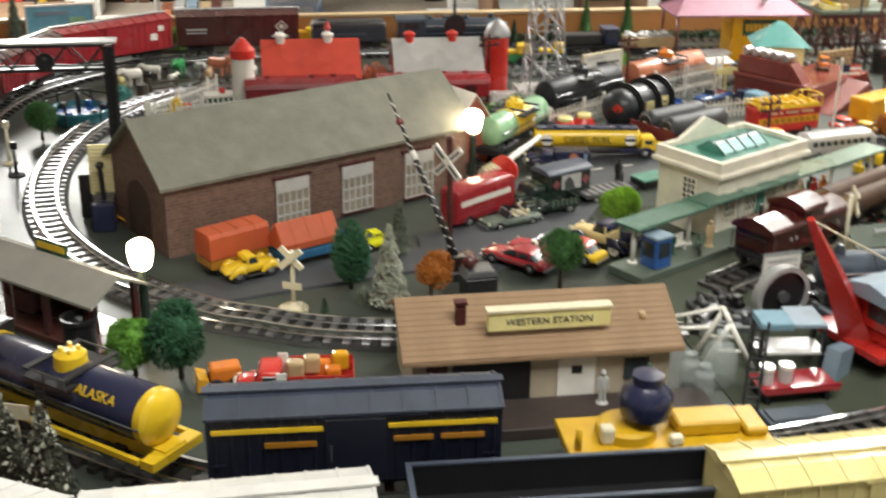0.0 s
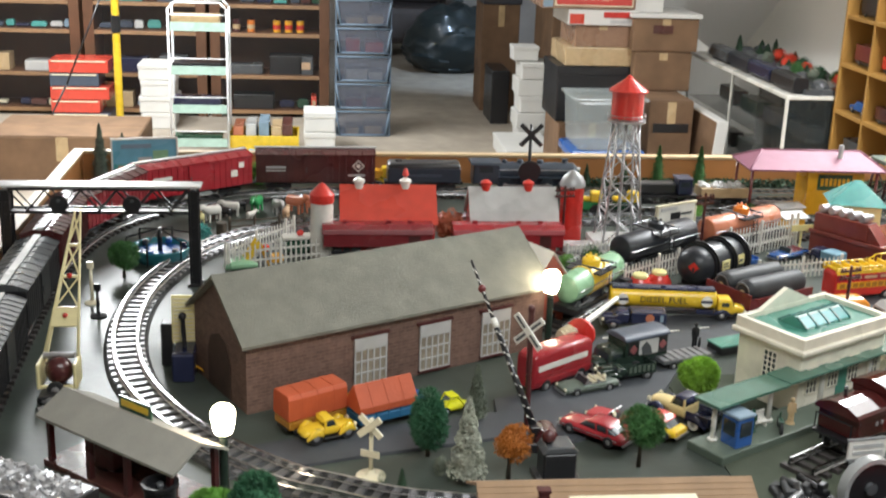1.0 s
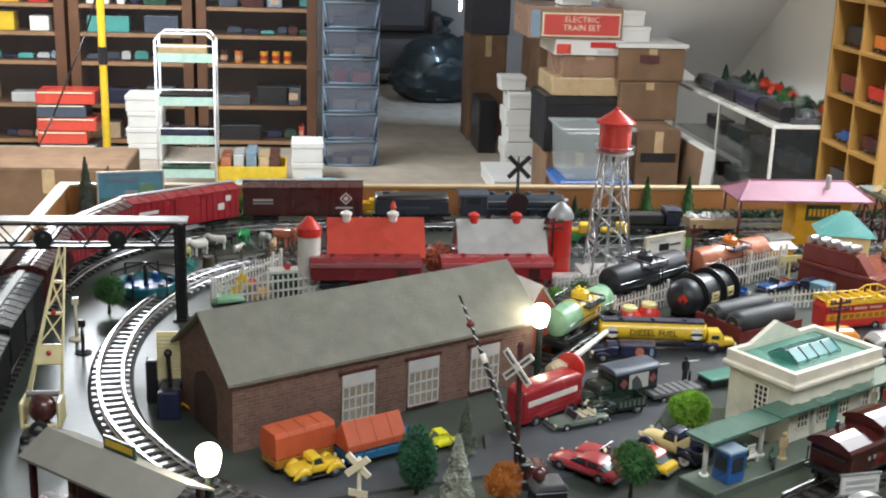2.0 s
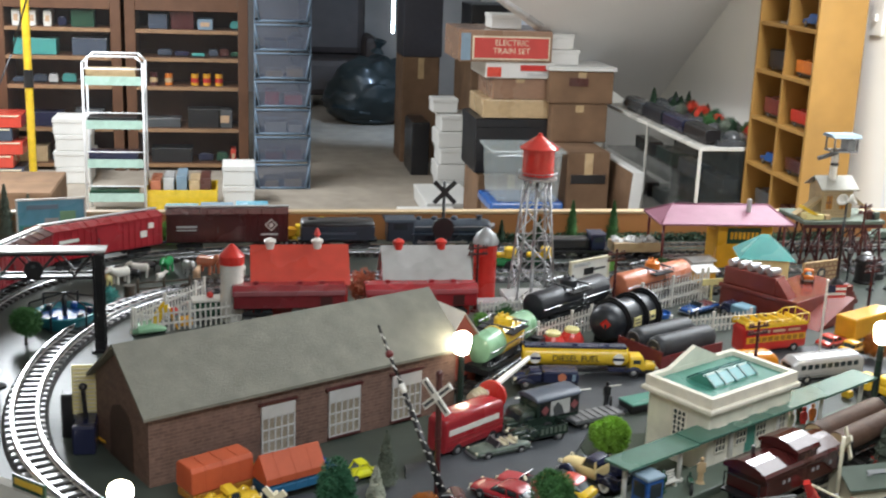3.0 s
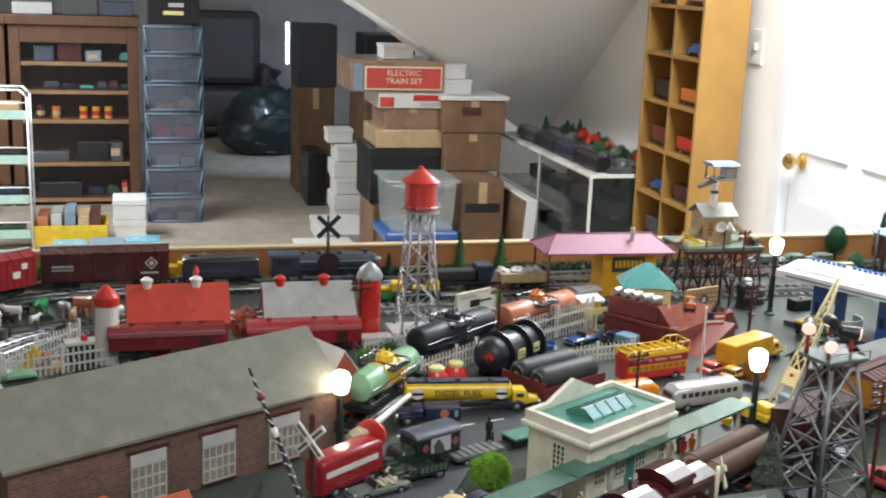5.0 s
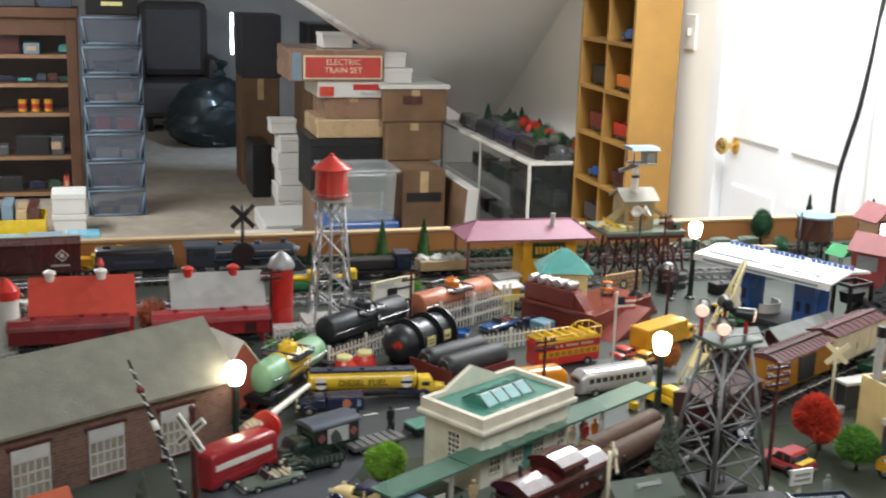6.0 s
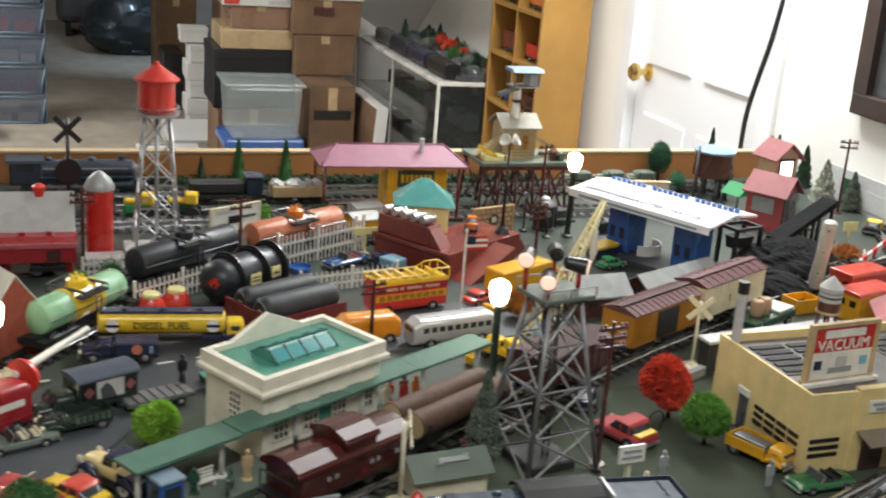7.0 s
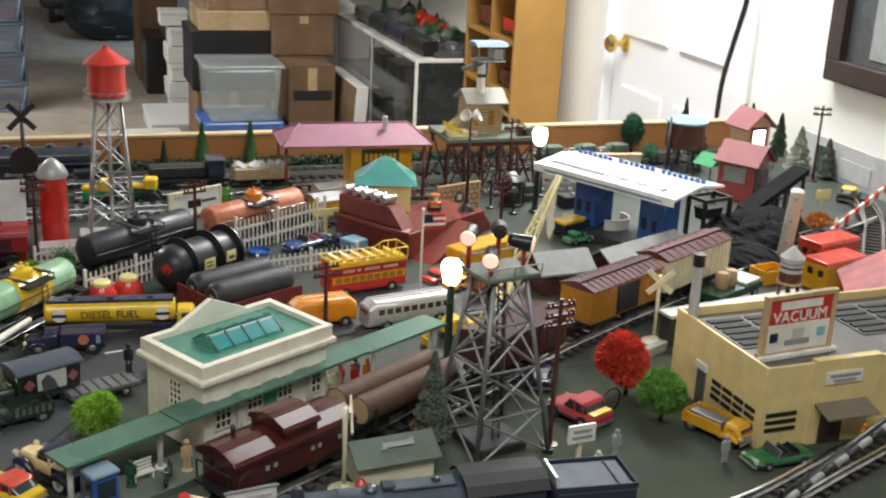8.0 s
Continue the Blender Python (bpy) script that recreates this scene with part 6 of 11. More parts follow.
for k in range(3):
    f0, f1 = 0.36 + k * 0.2, 0.36 + (k + 1) * 0.2
    w0, w1 = 0.022 - 0.019 * f0, 0.022 - 0.019 * f1
    p0, p1 = basev.lerp(tipv, f0), basev.lerp(tipv, f1)
    for q in (-1, 1):
        bx.cyl(p0 + Vector((q * w0, 0, 0)), p1 + Vector((-q * w1, 0, 0)), 0.0012, seg=6)
    bx.box(-w0, w0, -0.001, 0.001, -0.0018, 0.0018, 0, Matrix.Translation(p0))
part("boom", bx, "boom_cream", cr, "cream lattice boom")
p0 = basev.lerp(tipv, 0.3)
part("boom_plate", G().box(-0.017, 0.017, -0.0012, 0.0012, -0.012, 0.012, 0.001, Matrix.Translation(p0) @ pose(0, 0, 0, -31, 0, 0)), "boom_cream", cr)
for f in (0.31, 0.56):
    part("lamp", G().ball(basev.lerp(tipv, f) + Vector((0, -0.003, 0.002)), 0.0034, seg=10), "red", cr)
part("cab_frame", G().box(-0.0245, -0.02, -0.024, 0.012, 0.008, 0.042, 0.0015).box(0.02, 0.0245, -0.024, 0.012, 0.008, 0.042, 0.0015).box(-0.0198, 0.0198, -0.024, -0.02, 0.008, 0.014, 0.001), "boom_cream", cr)
part("cab", G().ball((0, -0.006, 0.028), 0.017, 1.05, 20), "dark_maroon", cr, "dark glossy round cab")
part("winch", G().cyl((-0.019, 0.0, 0.045), (0.019, 0.0, 0.045), 0.004, seg=12), "tin", cr)
part("base", G().box(-0.019, 0.019, -0.05, 0.02, 0.0, 0.0105, 0.002), "black", cr)
wheels(cr, (0.0,), 0.033, 0.011)
part("tow_gear", G().cyl((-0.012, -0.05, 0.004), (0.012, -0.068, 0.004), 0.003, seg=8).cyl((0.012, -0.05, 0.006), (-0.014, -0.072, 0.004), 0.003, seg=8).ball((0, -0.062, 0.008), 0.008, 0.8, 12), "gunmetal", cr)

gn = thing("signal_bridge", "black lattice signal bridge with a bright metal deck", "signal bridge", -0.375, 1.745)
for s in (-1, 1):
    lg = G()
    for a in (-0.006, 0.006):
        for b in (-0.012, 0.012):
            lg.box(s * 0.142 + a - 0.0018, s * 0.142 + a + 0.0018, b - 0.0018, b + 0.0018, 0.004, 0.155)
    for k in range(7):
        lg.box(s * 0.142 - 0.006, s * 0.142 + 0.006, -0.0125, 0.0125, 0.015 + k * 0.02, 0.0165 + k * 0.02)
    lg.box(s * 0.142 - 0.0055, s * 0.142 + 0.0055, -0.0115, 0.0115, 0.004, 0.155)
    lg.box(s * 0.142 - 0.012, s * 0.142 + 0.012, -0.018, 0.018, 0, 0.004)
    part("tower_leg", lg, "black", gn)
part("deck", G().box(-0.16, 0.155, -0.017, 0.017, 0.1605, 0.164, 0.0008), "light_grey", gn, "pale metal deck")
gr = G().box(-0.135, 0.135, -0.0145, -0.012, 0.119, 0.1235).box(-0.135, 0.135, 0.012, 0.0145, 0.119, 0.1235).box(-0.135, 0.135, -0.0145, -0.012, 0.156, 0.1604).box(-0.135, 0.135, 0.012, 0.0145, 0.156, 0.1604)
for k in range(10):
    x0 = -0.135 + k * 0.027
    for yy in (-0.013, 0.013):
        a, b = (0.1235, 0.156) if k % 2 else (0.156, 0.1235)
        gr.cyl((x0, yy, a), (x0 + 0.027, yy, b), 0.0014, seg=6)
part("girder", gr, "black", gn)
part("bottom_walk", G().box(-0.135, 0.135, -0.0118, 0.0118, 0.1195, 0.121), "light_grey", gn)
for sx in (-0.06, 0.05):
    hd = part("signal_head", G().cyl((sx, -0.02, 0.135), (sx, -0.0146, 0.135), 0.014, seg=16), "black", gn)
    part("lens", G().cyl((sx, -0.0215, 0.141), (sx, -0.02, 0.141), 0.003, seg=10), "dark_grey", hd)
bs = thing("block_signal", "block signal with a cream plate on a black post", "signal", -0.212, 1.388)
part("base", G().box(-0.014, 0.014, -0.034, 0.014, 0, 0.038, 0.002), "navy", bs)
part("post", G().cyl((0, -0.006, 0.038), (-0.002, -0.004, 0.078), 0.003, seg=10).ball((-0.002, -0.004, 0.08), 0.0055, seg=10), "black", bs)
part("plate", G().box(-0.018, 0.018, 0.0145, 0.017, 0.036, 0.102), "pale_yellow", bs, "ribbed cream back plate")
for k in range(12):
    part("plate_rib", G().box(-0.017, 0.017, 0.0132, 0.0144, 0.039 + k * 0.0052, 0.0412 + k * 0.0052), "cream", bs)
part("relay_box", G().box(-0.034, -0.0185, 0.02, 0.04, 0.0, 0.06, 0.002), "black", bs)
part("strut", G().cyl((0.01, 0.0, 0.012), (0.042, -0.03, 0.002), 0.0012, seg=6), "gold", bs)
tree(-0.35, 1.775, "leaf_mid", "round green tree beside the ride", 0.068, 0.028, seed=31)
rd = thing("carousel_ride", "toy fairground ride on a teal and blue base with dark arms", "toy ride", -0.305, 1.875)
part("base", G().lathe([(0.04, 0), (0.047, 0.008), (0.051, 0.022), (0.0495, 0.024), (0.047, 0.022), (0.043, 0.012), (0.001, 0.012)], 32), "pool_teal", rd, "round teal basin")
part("pool", G().cyl((0, 0, 0.0125), (0, 0, 0.0145), 0.043, seg=28), "blue", rd)
part("mast", G().cyl((0, 0, 0.0146), (0, 0, 0.055), 0.004, seg=10), "black", rd)
for k in range(6):
    a = radians(60 * k + 15)
    ar = part("arm", G().cyl((0, 0, 0.054), (0.055 * math.cos(a), 0.055 * math.sin(a), 0.042), 0.0014, seg=6).cyl((0.055 * math.cos(a), 0.055 * math.sin(a), 0.001), (0.055 * math.cos(a), 0.055 * math.sin(a), 0.042), 0.0016, seg=6), "black", rd)
    part("seat", G().box(0.04 * math.cos(a) - 0.005, 0.04 * math.cos(a) + 0.005, 0.04 * math.sin(a) - 0.005, 0.04 * math.sin(a) + 0.005, 0.016, 0.026, 0.002), ["navy", "blue", "dark_grey"][k % 3], ar)
for a, b, h, m, lab in ((-0.379, 1.655, 0.055, "cream", "cream signal post on a round base beside the curve"), (-0.36, 1.598, 0.04, "black", "short black lever post beside the curve")):
    lp = thing("signal_post", lab, "signal post", a, b, 0, 0, "posts beside the curve")
    part("base", G().lathe([(0.012, 0), (0.012, 0.002), (0.003, 0.005)], 18), m, lp)
    part("post", G().cyl((0, 0, 0.004), (0, 0, h), 0.0028, 0.0022, 10), m, lp)
    part("head", G().box(-0.005, 0.005, -0.003, 0.003, h, h + 0.011, 0.001), m, lp)
billboard(-0.46, 2.345, -0.328, 2.372, 0.015, 0.105, "white", "sky", "white framed billboard with a painted landscape",
          ((0.04, 0.96, 0.06, 0.4, "teal"), (0.1, 0.32, 0.12, 0.36, "terracotta"), (0.4, 0.6, 0.3, 0.55, "light_grey"), (0.62, 0.85, 0.35, 0.7, "mint"), (0.15, 0.6, 0.76, 0.86, "steel_blue")))
tree(-0.49, 2.395, "leaf_grey", "small frosted pine by the table corner", 0.125, 0.024, shape="cone", seed=41, n=1100)
tree(-0.445, 2.4, "leaf_grey", "small frosted pine behind the billboard", 0.105, 0.018, shape="cone", seed=42, n=900)
bush(-0.235, 2.375, "leaf_red", "bright red round bush by the back edge", 0.028, 0.03, 43, 0, 1500)
bush(-0.165, 2.378, "leaf_bright", "light green bush by the back edge", 0.027, 0.03, 44, 0, 1500)
bush(-0.285, 2.37, "leaf_mid", "low green bush beside the red bush", 0.024, 0.02, 45)
bush(-0.125, 2.37, "leaf_mid", "low olive bush beside the track", 0.02, 0.018, 46)
for k, (a, b, m, q) in enumerate(((-0.205, 2.15, "white", 1.3), (-0.238, 2.108, "white", 1.5), (-0.158, 2.176, "green", 1.5), (-0.116, 2.157, "light_grey", 1.4), (-0.082, 2.169, "terracotta", 1.7), (-0.05, 2.172, "terracotta", 1.2), (-0.166, 2.12, "white", 0.8), (-0.1, 2.13, "peach", 1.0), (-0.26, 2.1, "pale_yellow", 1.0), (-0.215, 2.125, "black", 1.1), (-0.19, 2.185, "black", 0.9), (-0.02, 2.15, "white", 1.0))):
    an = tagged(link("toy_statue", G().loft([(-0.012, 0.004, 0.01, 0.017), (-0.01, 0.006, 0.008, 0.02), (0.004, 0.0065, 0.008, 0.0205), (0.01, 0.005, 0.011, 0.021), (0.014, 0.003, 0.016, 0.0225)], 12, 2.4).loft([(0.011, 0.003, 0.017, 0.0235), (0.016, 0.0035, 0.0165, 0.0235), (0.0215, 0.002, 0.015, 0.019)], 10, 2.4)
                     .cyl((-0.009, 0.004, 0), (-0.009, 0.004, 0.011), 0.0016, seg=6).cyl((0.006, 0.004, 0), (0.006, 0.004, 0.011), 0.0016, seg=6)
                     .cyl((-0.009, -0.004, 0), (-0.009, -0.004, 0.011), 0.0016, seg=6).cyl((0.006, -0.004, 0), (0.006, -0.004, 0.011), 0.0016, seg=6), M[m]), "small rounded toy farm figure in the pasture", "toy statue", "farm figures")
    an.matrix_basis = pose(a, b, 0, 0, 0, 180 + 37 * k) @ Matrix.Scale(q, 4)
stp = thing("tree_stump", "dark brown toy tree stump by the pasture", "stump", -0.212, 2.0)
part("stump", G().lathe([(0.013, 0), (0.01, 0.006), (0.0095, 0.028), (0.001, 0.029)], 12), "bark", stp)
tsh = thing("teal_shelter", "small teal moulded rock by the curve", "rock", -0.245, 1.995, 0, 20)
part("rock", leaf_cloud(G(), (0, 0, 0.014), 0.02, 0.016, 720, 0.004, random.Random(8)), "teal", tsh)
rf = thing("rustic_fence", "grey split rail fence round the pasture", "fence", 0, 0)
for k in range(13):
    a0, a1 = (-0.2 + k * 0.045, 2.03 + 0.03 * min(k, 3) / 3), (-0.2 + (k + 1) * 0.045, 2.03 + 0.03 * min(k + 1, 3) / 3)
    part("post", G().cyl((*a0, 0), (*a0, 0.03), 0.0025, seg=8), "bark", rf)
    for zz in (0.011, 0.022):
        part("rail", G().cyl((*a0, zz), (*a1, zz + 0.001), 0.0015, seg=6), "bark", rf)
fence(-0.192, 1.815, -0.083, 1.985, "white picket fence round the playground", 0.042)
fence(-0.186, 1.812, -0.018, 1.868, "white picket fence beside the engine house", 0.042)
sl = thing("toy_slide", "yellow playground slide beside a mint green base", "toy slide", -0.142, 1.836, 0, 20)
part("chute", G().prism([(-0.03, 0.003), (-0.022, 0.002), (0.008, 0.038), (0.0, 0.042)], -0.008, 0.008, bevel=0.001), "yellow", sl)
part("chute_wall", G().prism([(-0.03, 0.006), (0.0, 0.046), (0.004, 0.044), (-0.024, 0.005)], -0.0095, -0.008).prism([(-0.03, 0.006), (0.0, 0.046), (0.004, 0.044), (-0.024, 0.005)], 0.008, 0.0095), "yellow", sl)
part("ladder", G().cyl((0.006, -0.007, 0.04), (0.02, -0.007, 0), 0.0014, seg=6).cyl((0.006, 0.007, 0.04), (0.02, 0.007, 0), 0.0014, seg=6).cyl((0.011, -0.007, 0.026), (0.011, 0.007, 0.026), 0.001, seg=6).cyl((0.015, -0.007, 0.013), (0.015, 0.007, 0.013), 0.001, seg=6), "gold", sl)
part("play_base", G().loft([(-0.055, 0.008, 0, 0.008), (-0.048, 0.018, 0, 0.015), (-0.022, 0.022, 0, 0.018), (-0.002, 0.015, 0, 0.01)], 14, 2.5), "mint", sl, "mint green rounded play base")
part("swing_seat", G().box(0.024, 0.045, -0.01, 0.008, 0.004, 0.018, 0.003), "gold", sl)
part("red_ball", G().ball((0.02, 0.012, 0.026), 0.007, 1, 12), "bright_red", sl)
kd = thing("sand_cart", "dark toy cart with white trim in the playground", "toy cart", -0.07, 1.9, 0, 10)
part("tub", G().box(-0.028, 0.028, -0.012, 0.012, 0.004, 0.03, 0.002), "dark_green", kd)
part("canopy", G().box(-0.032, 0.032, -0.015, 0.015, 0.0302, 0.035, 0.001), "white", kd)
part("knob", G().ball((0, 0, 0.039), 0.006, 1, 12), "bright_red", kd)
wheels(kd, (-0.018, 0.018), 0.0135, 0.006)

# ---- farm row ----
ls = thing("lighthouse_silo", "white round silo with a red cone cap", "model silo", -0.033, 1.888)
part("shaft", G().cyl((0, 0, 0), (0, 0, 0.098), 0.0205, 0.019, 24), "white", ls)
part("cap", G().lathe([(0.021, 0.098), (0.021, 0.112), (0.005, 0.13), (0.001, 0.132)], 22), "bright_red", ls)


def coach(x, y, L, m, label):
    t = thing("coach", label, "model rail car", x, y, 0, 0, "model train cars")
    part("body", G().box(-L / 2, L / 2, -0.027, 0.027, 0.03, 0.052, 0.001), m, t)
    part("roof", G().prism([(-0.029, 0.052), (0.029, 0.052), (0.026, 0.06), (0.012, 0.066), (-0.012, 0.066), (-0.026, 0.06)], -L / 2 - 0.002, L / 2 + 0.002, "x", 0.001), m, t)
    part("side_door", G().box(L * 0.28, L * 0.28 + 0.02, -0.0277, -0.0268, 0.032, 0.05), "dark_maroon", t)
    for sx in (-0.3, 0.1, 0.3):
        part("vent", G().box(L * sx - 0.004, L * sx + 0.004, -0.003, 0.003, 0.0655, 0.07), m, t)
    truck(t, -L / 2 + 0.04, 0.008), truck(t, L / 2 - 0.04, 0.008)
    return t


coach(0.062, 1.872, 0.185, "coach_maroon", "maroon coach standing before the red barn")
coach(0.287, 1.872, 0.19, "crimson", "crimson coach standing before the grey barn")


def barn(x, y, L, wall, roof, cup, label):
    t = thing("toy_barn", label, "model building", x, y, 0, 0, "toy barns")
    part("wall", G().prism([(-0.045, 0), (0.045, 0), (0.045, 0.055), (0.03, 0.074), (0, 0.108), (-0.03, 0.074), (-0.045, 0.055)], -L / 2 + 0.004, L / 2 - 0.004, "x"), wall, t)
    for s in (-1, 1):
        part("roof", G().prism([(s * 0.05, 0.055), (s * 0.032, 0.0762), (0, 0.112), (0, 0.115), (s * 0.034, 0.0792), (s * 0.053, 0.056)], -L / 2, L / 2, "x"), roof, t)
    for cx in (-0.3, 0.18):
        c = part("cupola", G().lathe([(0.008, 0.108), (0.008, 0.118), (0.0105, 0.119), (0.0105, 0.123), (0.004, 0.127), (0.001, 0.128)], 14, pose(L * cx, 0, 0)), cup, t)
    part("door", G().box(-0.014, 0.014, -0.0458, -0.0448, 0.001, 0.045), "white", t)
    return t


barn(0.083, 1.945, 0.17, "red", "tomato", "white", "red toy barn with a red roof and white cupolas")
barn(0.303, 1.935, 0.158, "bright_red", "light_grey", "bright_red", "red toy barn with a pale grey roof and red cupolas")
rw = tagged(link("weather_vane", G().lathe([(0.003, 0), (0.006, 0.004), (0.004, 0.012), (0.001, 0.016)], 10), M["bright_red"]), "red weather vane on the barn cupola", "weather vane")
rw.matrix_basis = pose(0.083 + 0.17 * 0.18, 1.945, 0.1285)
hb = thing("hay_heap", "brown tangled brush heap between the barns", "brush heap", 0.19, 1.945)
part("tangle", leaf_cloud(G(), (0, 0, 0.04), 0.03, 0.035, 900, 0.005, random.Random(50)), "terracotta", hb)
so = thing("red_silo", "red round silo with a grey dome cap", "model silo", 0.421, 1.976)
part("shaft", G().cyl((0, 0, 0), (0, 0, 0.108), 0.021, 0.021, 26), "bright_red", so)
for k in range(5):
    part("hoop", G().lathe([(0.0211, 0), (0.0213, 0.0005), (0.0213, 0.0018), (0.0211, 0.0023)], 26, pose(0, 0, 0.015 + 0.021 * k)), "bright_red", so)
part("dome", G().lathe([(0.024, 0.107), (0.024, 0.112), (0.018, 0.124), (0.008, 0.133), (0.003, 0.136), (0.001, 0.137)], 12), "silver_grey", so)

wt = thing("water_tower", "red tank water tower on silver lattice legs", "water tower", 0.508, 1.965)
part("tank", G().cyl((0, 0, 0.236), (0, 0, 0.284), 0.0285, 0.0285, 28), "bright_red", wt)
part("tank_roof", G().lathe([(0.035, 0.283), (0.035, 0.286), (0.005, 0.307), (0.004, 0.311), (0.001, 0.312)], 28), "bright_red", wt)
part("walkway", G().lathe([(0.035, 0.229), (0.035, 0.233), (0.02, 0.236), (0.02, 0.229)], 28), "tin", wt)
rg = G()
for k in range(16):
    a = radians(22.5 * k)
    b = radians(22.5 * (k + 1))
    rg.cyl((0.0345 * math.cos(a), 0.0345 * math.sin(a), 0.233), (0.0345 * math.cos(a), 0.0345 * math.sin(a), 0.242), 0.0006, seg=5)
    rg.cyl((0.0345 * math.cos(a), 0.0345 * math.sin(a), 0.242), (0.0345 * math.cos(b), 0.0345 * math.sin(b), 0.242), 0.0006, seg=5)
tagged(part("railing", rg, "tin", wt), kind="stuff")


def lattice(t, z0, z1, a0, a1, n, m, r=0.0021, rb=0.0013, turn=0.0):
    """Four leaning legs with crossed braces."""
    cs = [(1, 1), (-1, 1), (-1, -1), (1, -1)]

    def at(c, f):
        a = a0 + (a1 - a0) * f
        return Vector((c[0] * a, c[1] * a, z0 + (z1 - z0) * f))
    for c in cs:
        part("leg", G().cyl(at(c, 0), at(c, 1), r, r * 0.85, 8), m, t)
    for k in range(n):
        f0, f1 = k / n, (k + 1) / n
        for i in range(4):
            c, d = cs[i], cs[(i + 1) % 4]
            part("brace", G().cyl(at(c, f0), at(d, f1), rb, seg=6).cyl(at(d, f0), at(c, f1), rb, seg=6).cyl(at(c, f1), at(d, f1), rb, seg=6), m, t)


lattice(wt, 0.012, 0.23, 0.035, 0.0185, 4, "tin")
part("plinth", G().box(-0.05, 0.045, -0.042, 0.04, 0, 0.012, 0.001), "light_grey", wt, "pale grey plinth")
part("standpipe", G().cyl((0, 0, 0.012), (0, 0, 0.236), 0.003, seg=10), "tin", wt)
pl = thing("loading_dock", "long pale grey loading dock slab", "model dock", 0.45, 1.93, 0, 4)
part("slab", G().box(-0.055, 0.005, -0.02, 0.015, 0, 0.014, 0.001), "light_grey", pl)
sedan(0.515, 1.905, 15, "maroon", "small maroon toy car beside the water tower", 0.06, 0.026, 0.022)

# ---- far side ----
xf = thing("crossing_signal", "black crossbuck signal with a round bell disc", "crossing sign", 0.378, 2.185)
part("post", G().cyl((0, 0, 0), (0, 0, 0.178), 0.004, 0.003, 10), "black", xf)
part("disc", G().cyl((0, -0.006, 0.083), (0, -0.002, 0.083), 0.021, seg=24), "black", xf)
part("disc_rim", G().lathe([(0.021, -0.002), (0.0225, -0.002), (0.0225, 0.002), (0.021, 0.002)], 24, pose(0, -0.003, 0.083, 90, 0, 0)), "black", xf)
for a in (45, -45):
    part("blade", G().box(-0.03, 0.03, -0.0012, 0.0012, -0.0045, 0.0045), "black", xf).matrix_basis = pose(0, -0.005 - 0.001 * (a > 0), 0.157, 0, a, 0)
part("base", G().box(-0.02, 0.02, -0.02, 0.02, 0, 0.006), "black", xf)

# the train on the outer track
bc = boxcar(-0.044, 2.3, 1.5, "dark_maroon", "dark_maroon", "dark brown boxcar with a white diamond mark", L=0.24, H=0.064, marks=(("lettering_bar", -0.1, -0.06, 0.45, 0.52, "light_grey"), ("lettering_bar", -0.1, -0.06, 0.36, 0.4, "light_grey"), ("lettering_bar", 0.065, 0.1, 0.2, 0.26, "light_grey")), walk_mat="light_grey")
dm = part("diamond_mark", G().box(-0.009, 0.009, -0.0006, 0.0006, -0.009, 0.009), "white", bc)
dm.matrix_basis = pose(0.086, -0.0312, 0.07, 0, 45, 0)
dm2 = part("diamond_mark", G().box(-0.0068, 0.0068, -0.0006, 0.0006, -0.0068, 0.0068), "dark_maroon", bc)
dm2.matrix_basis = pose(0.086, -0.0316, 0.07, 0, 45, 0)
part("round_mark", G().cyl((0.086, -0.0326, 0.07), (0.086, -0.0316, 0.07), 0.0045, seg=18), "white", bc)
boxcar(-0.285, 2.215, 36, "crimson", "crimson", "red boxcar with white lettering bars", L=0.24, H=0.064, marks=(("lettering_bar", 0.07, 0.085, 0.3, 0.5, "white"), ("lettering_bar", 0.088, 0.1, 0.55, 0.72, "white"), ("lettering_bar", -0.1, -0.06, 0.5, 0.6, "white")), walk_mat="light_grey")
boxcar(-0.425, 2.025, 68, "coach_maroon", "dark_maroon", "maroon boxcar with a dark roof on the curve", L=0.22, H=0.064, walk_mat="light_grey")
boxcar(-0.46, 1.81, 90, "dark_maroon", "dark_maroon", "dark maroon boxcar with a pale roof walk", L=0.21, H=0.064, walk_mat="light_grey", panels=11)
boxcar(-0.455, 1.56, 91, "black", "dark_grey", "black car on the track by the table edge", L=0.22, H=0.064, walk_mat="light_grey")
boxcar(-0.44, 1.3, 93, "black", "dark_grey", "black stock car with a ribbed roof", L=0.22, H=0.064, panels=14, walk_mat="light_grey")
tender(0.178, 2.3, 0, "black coal tender behind a steam engine")
steamer(0.392, 2.3, 0, "navy black streamlined steam engine on the outer track", 0.225, "engine_blue")
# dark engine and scrap car on the inner siding
track([(0.46, 2.21), (0.7, 2.205), (0.95, 2.205)], "short siding of toy rail track", False)
de = thing("switcher_engine", "navy and black toy switcher engine", "model locomotive", 0.655, 2.207, 0, 0, "model locomotives")
part("hood", G().box(-0.07, 0.03, -0.016, 0.016, 0.036, 0.058, 0.003), "black", de)
part("cab", G().box(0.032, 0.062, -0.021, 0.021, 0.036, 0.066, 0.002), "navy", de)
part("cab_roof", G().box(0.03, 0.064, -0.023, 0.023, 0.0662, 0.069, 0.001), "navy", de)
part("frame", G().box(-0.078, 0.07, -0.024, 0.024, 0.03, 0.0358), "black", de)
part("cab_window", G().box(0.038, 0.056, -0.0216, -0.0208, 0.052, 0.062), "window", de)
truck(de, -0.045, 0.01), truck(de, 0.04, 0.01)
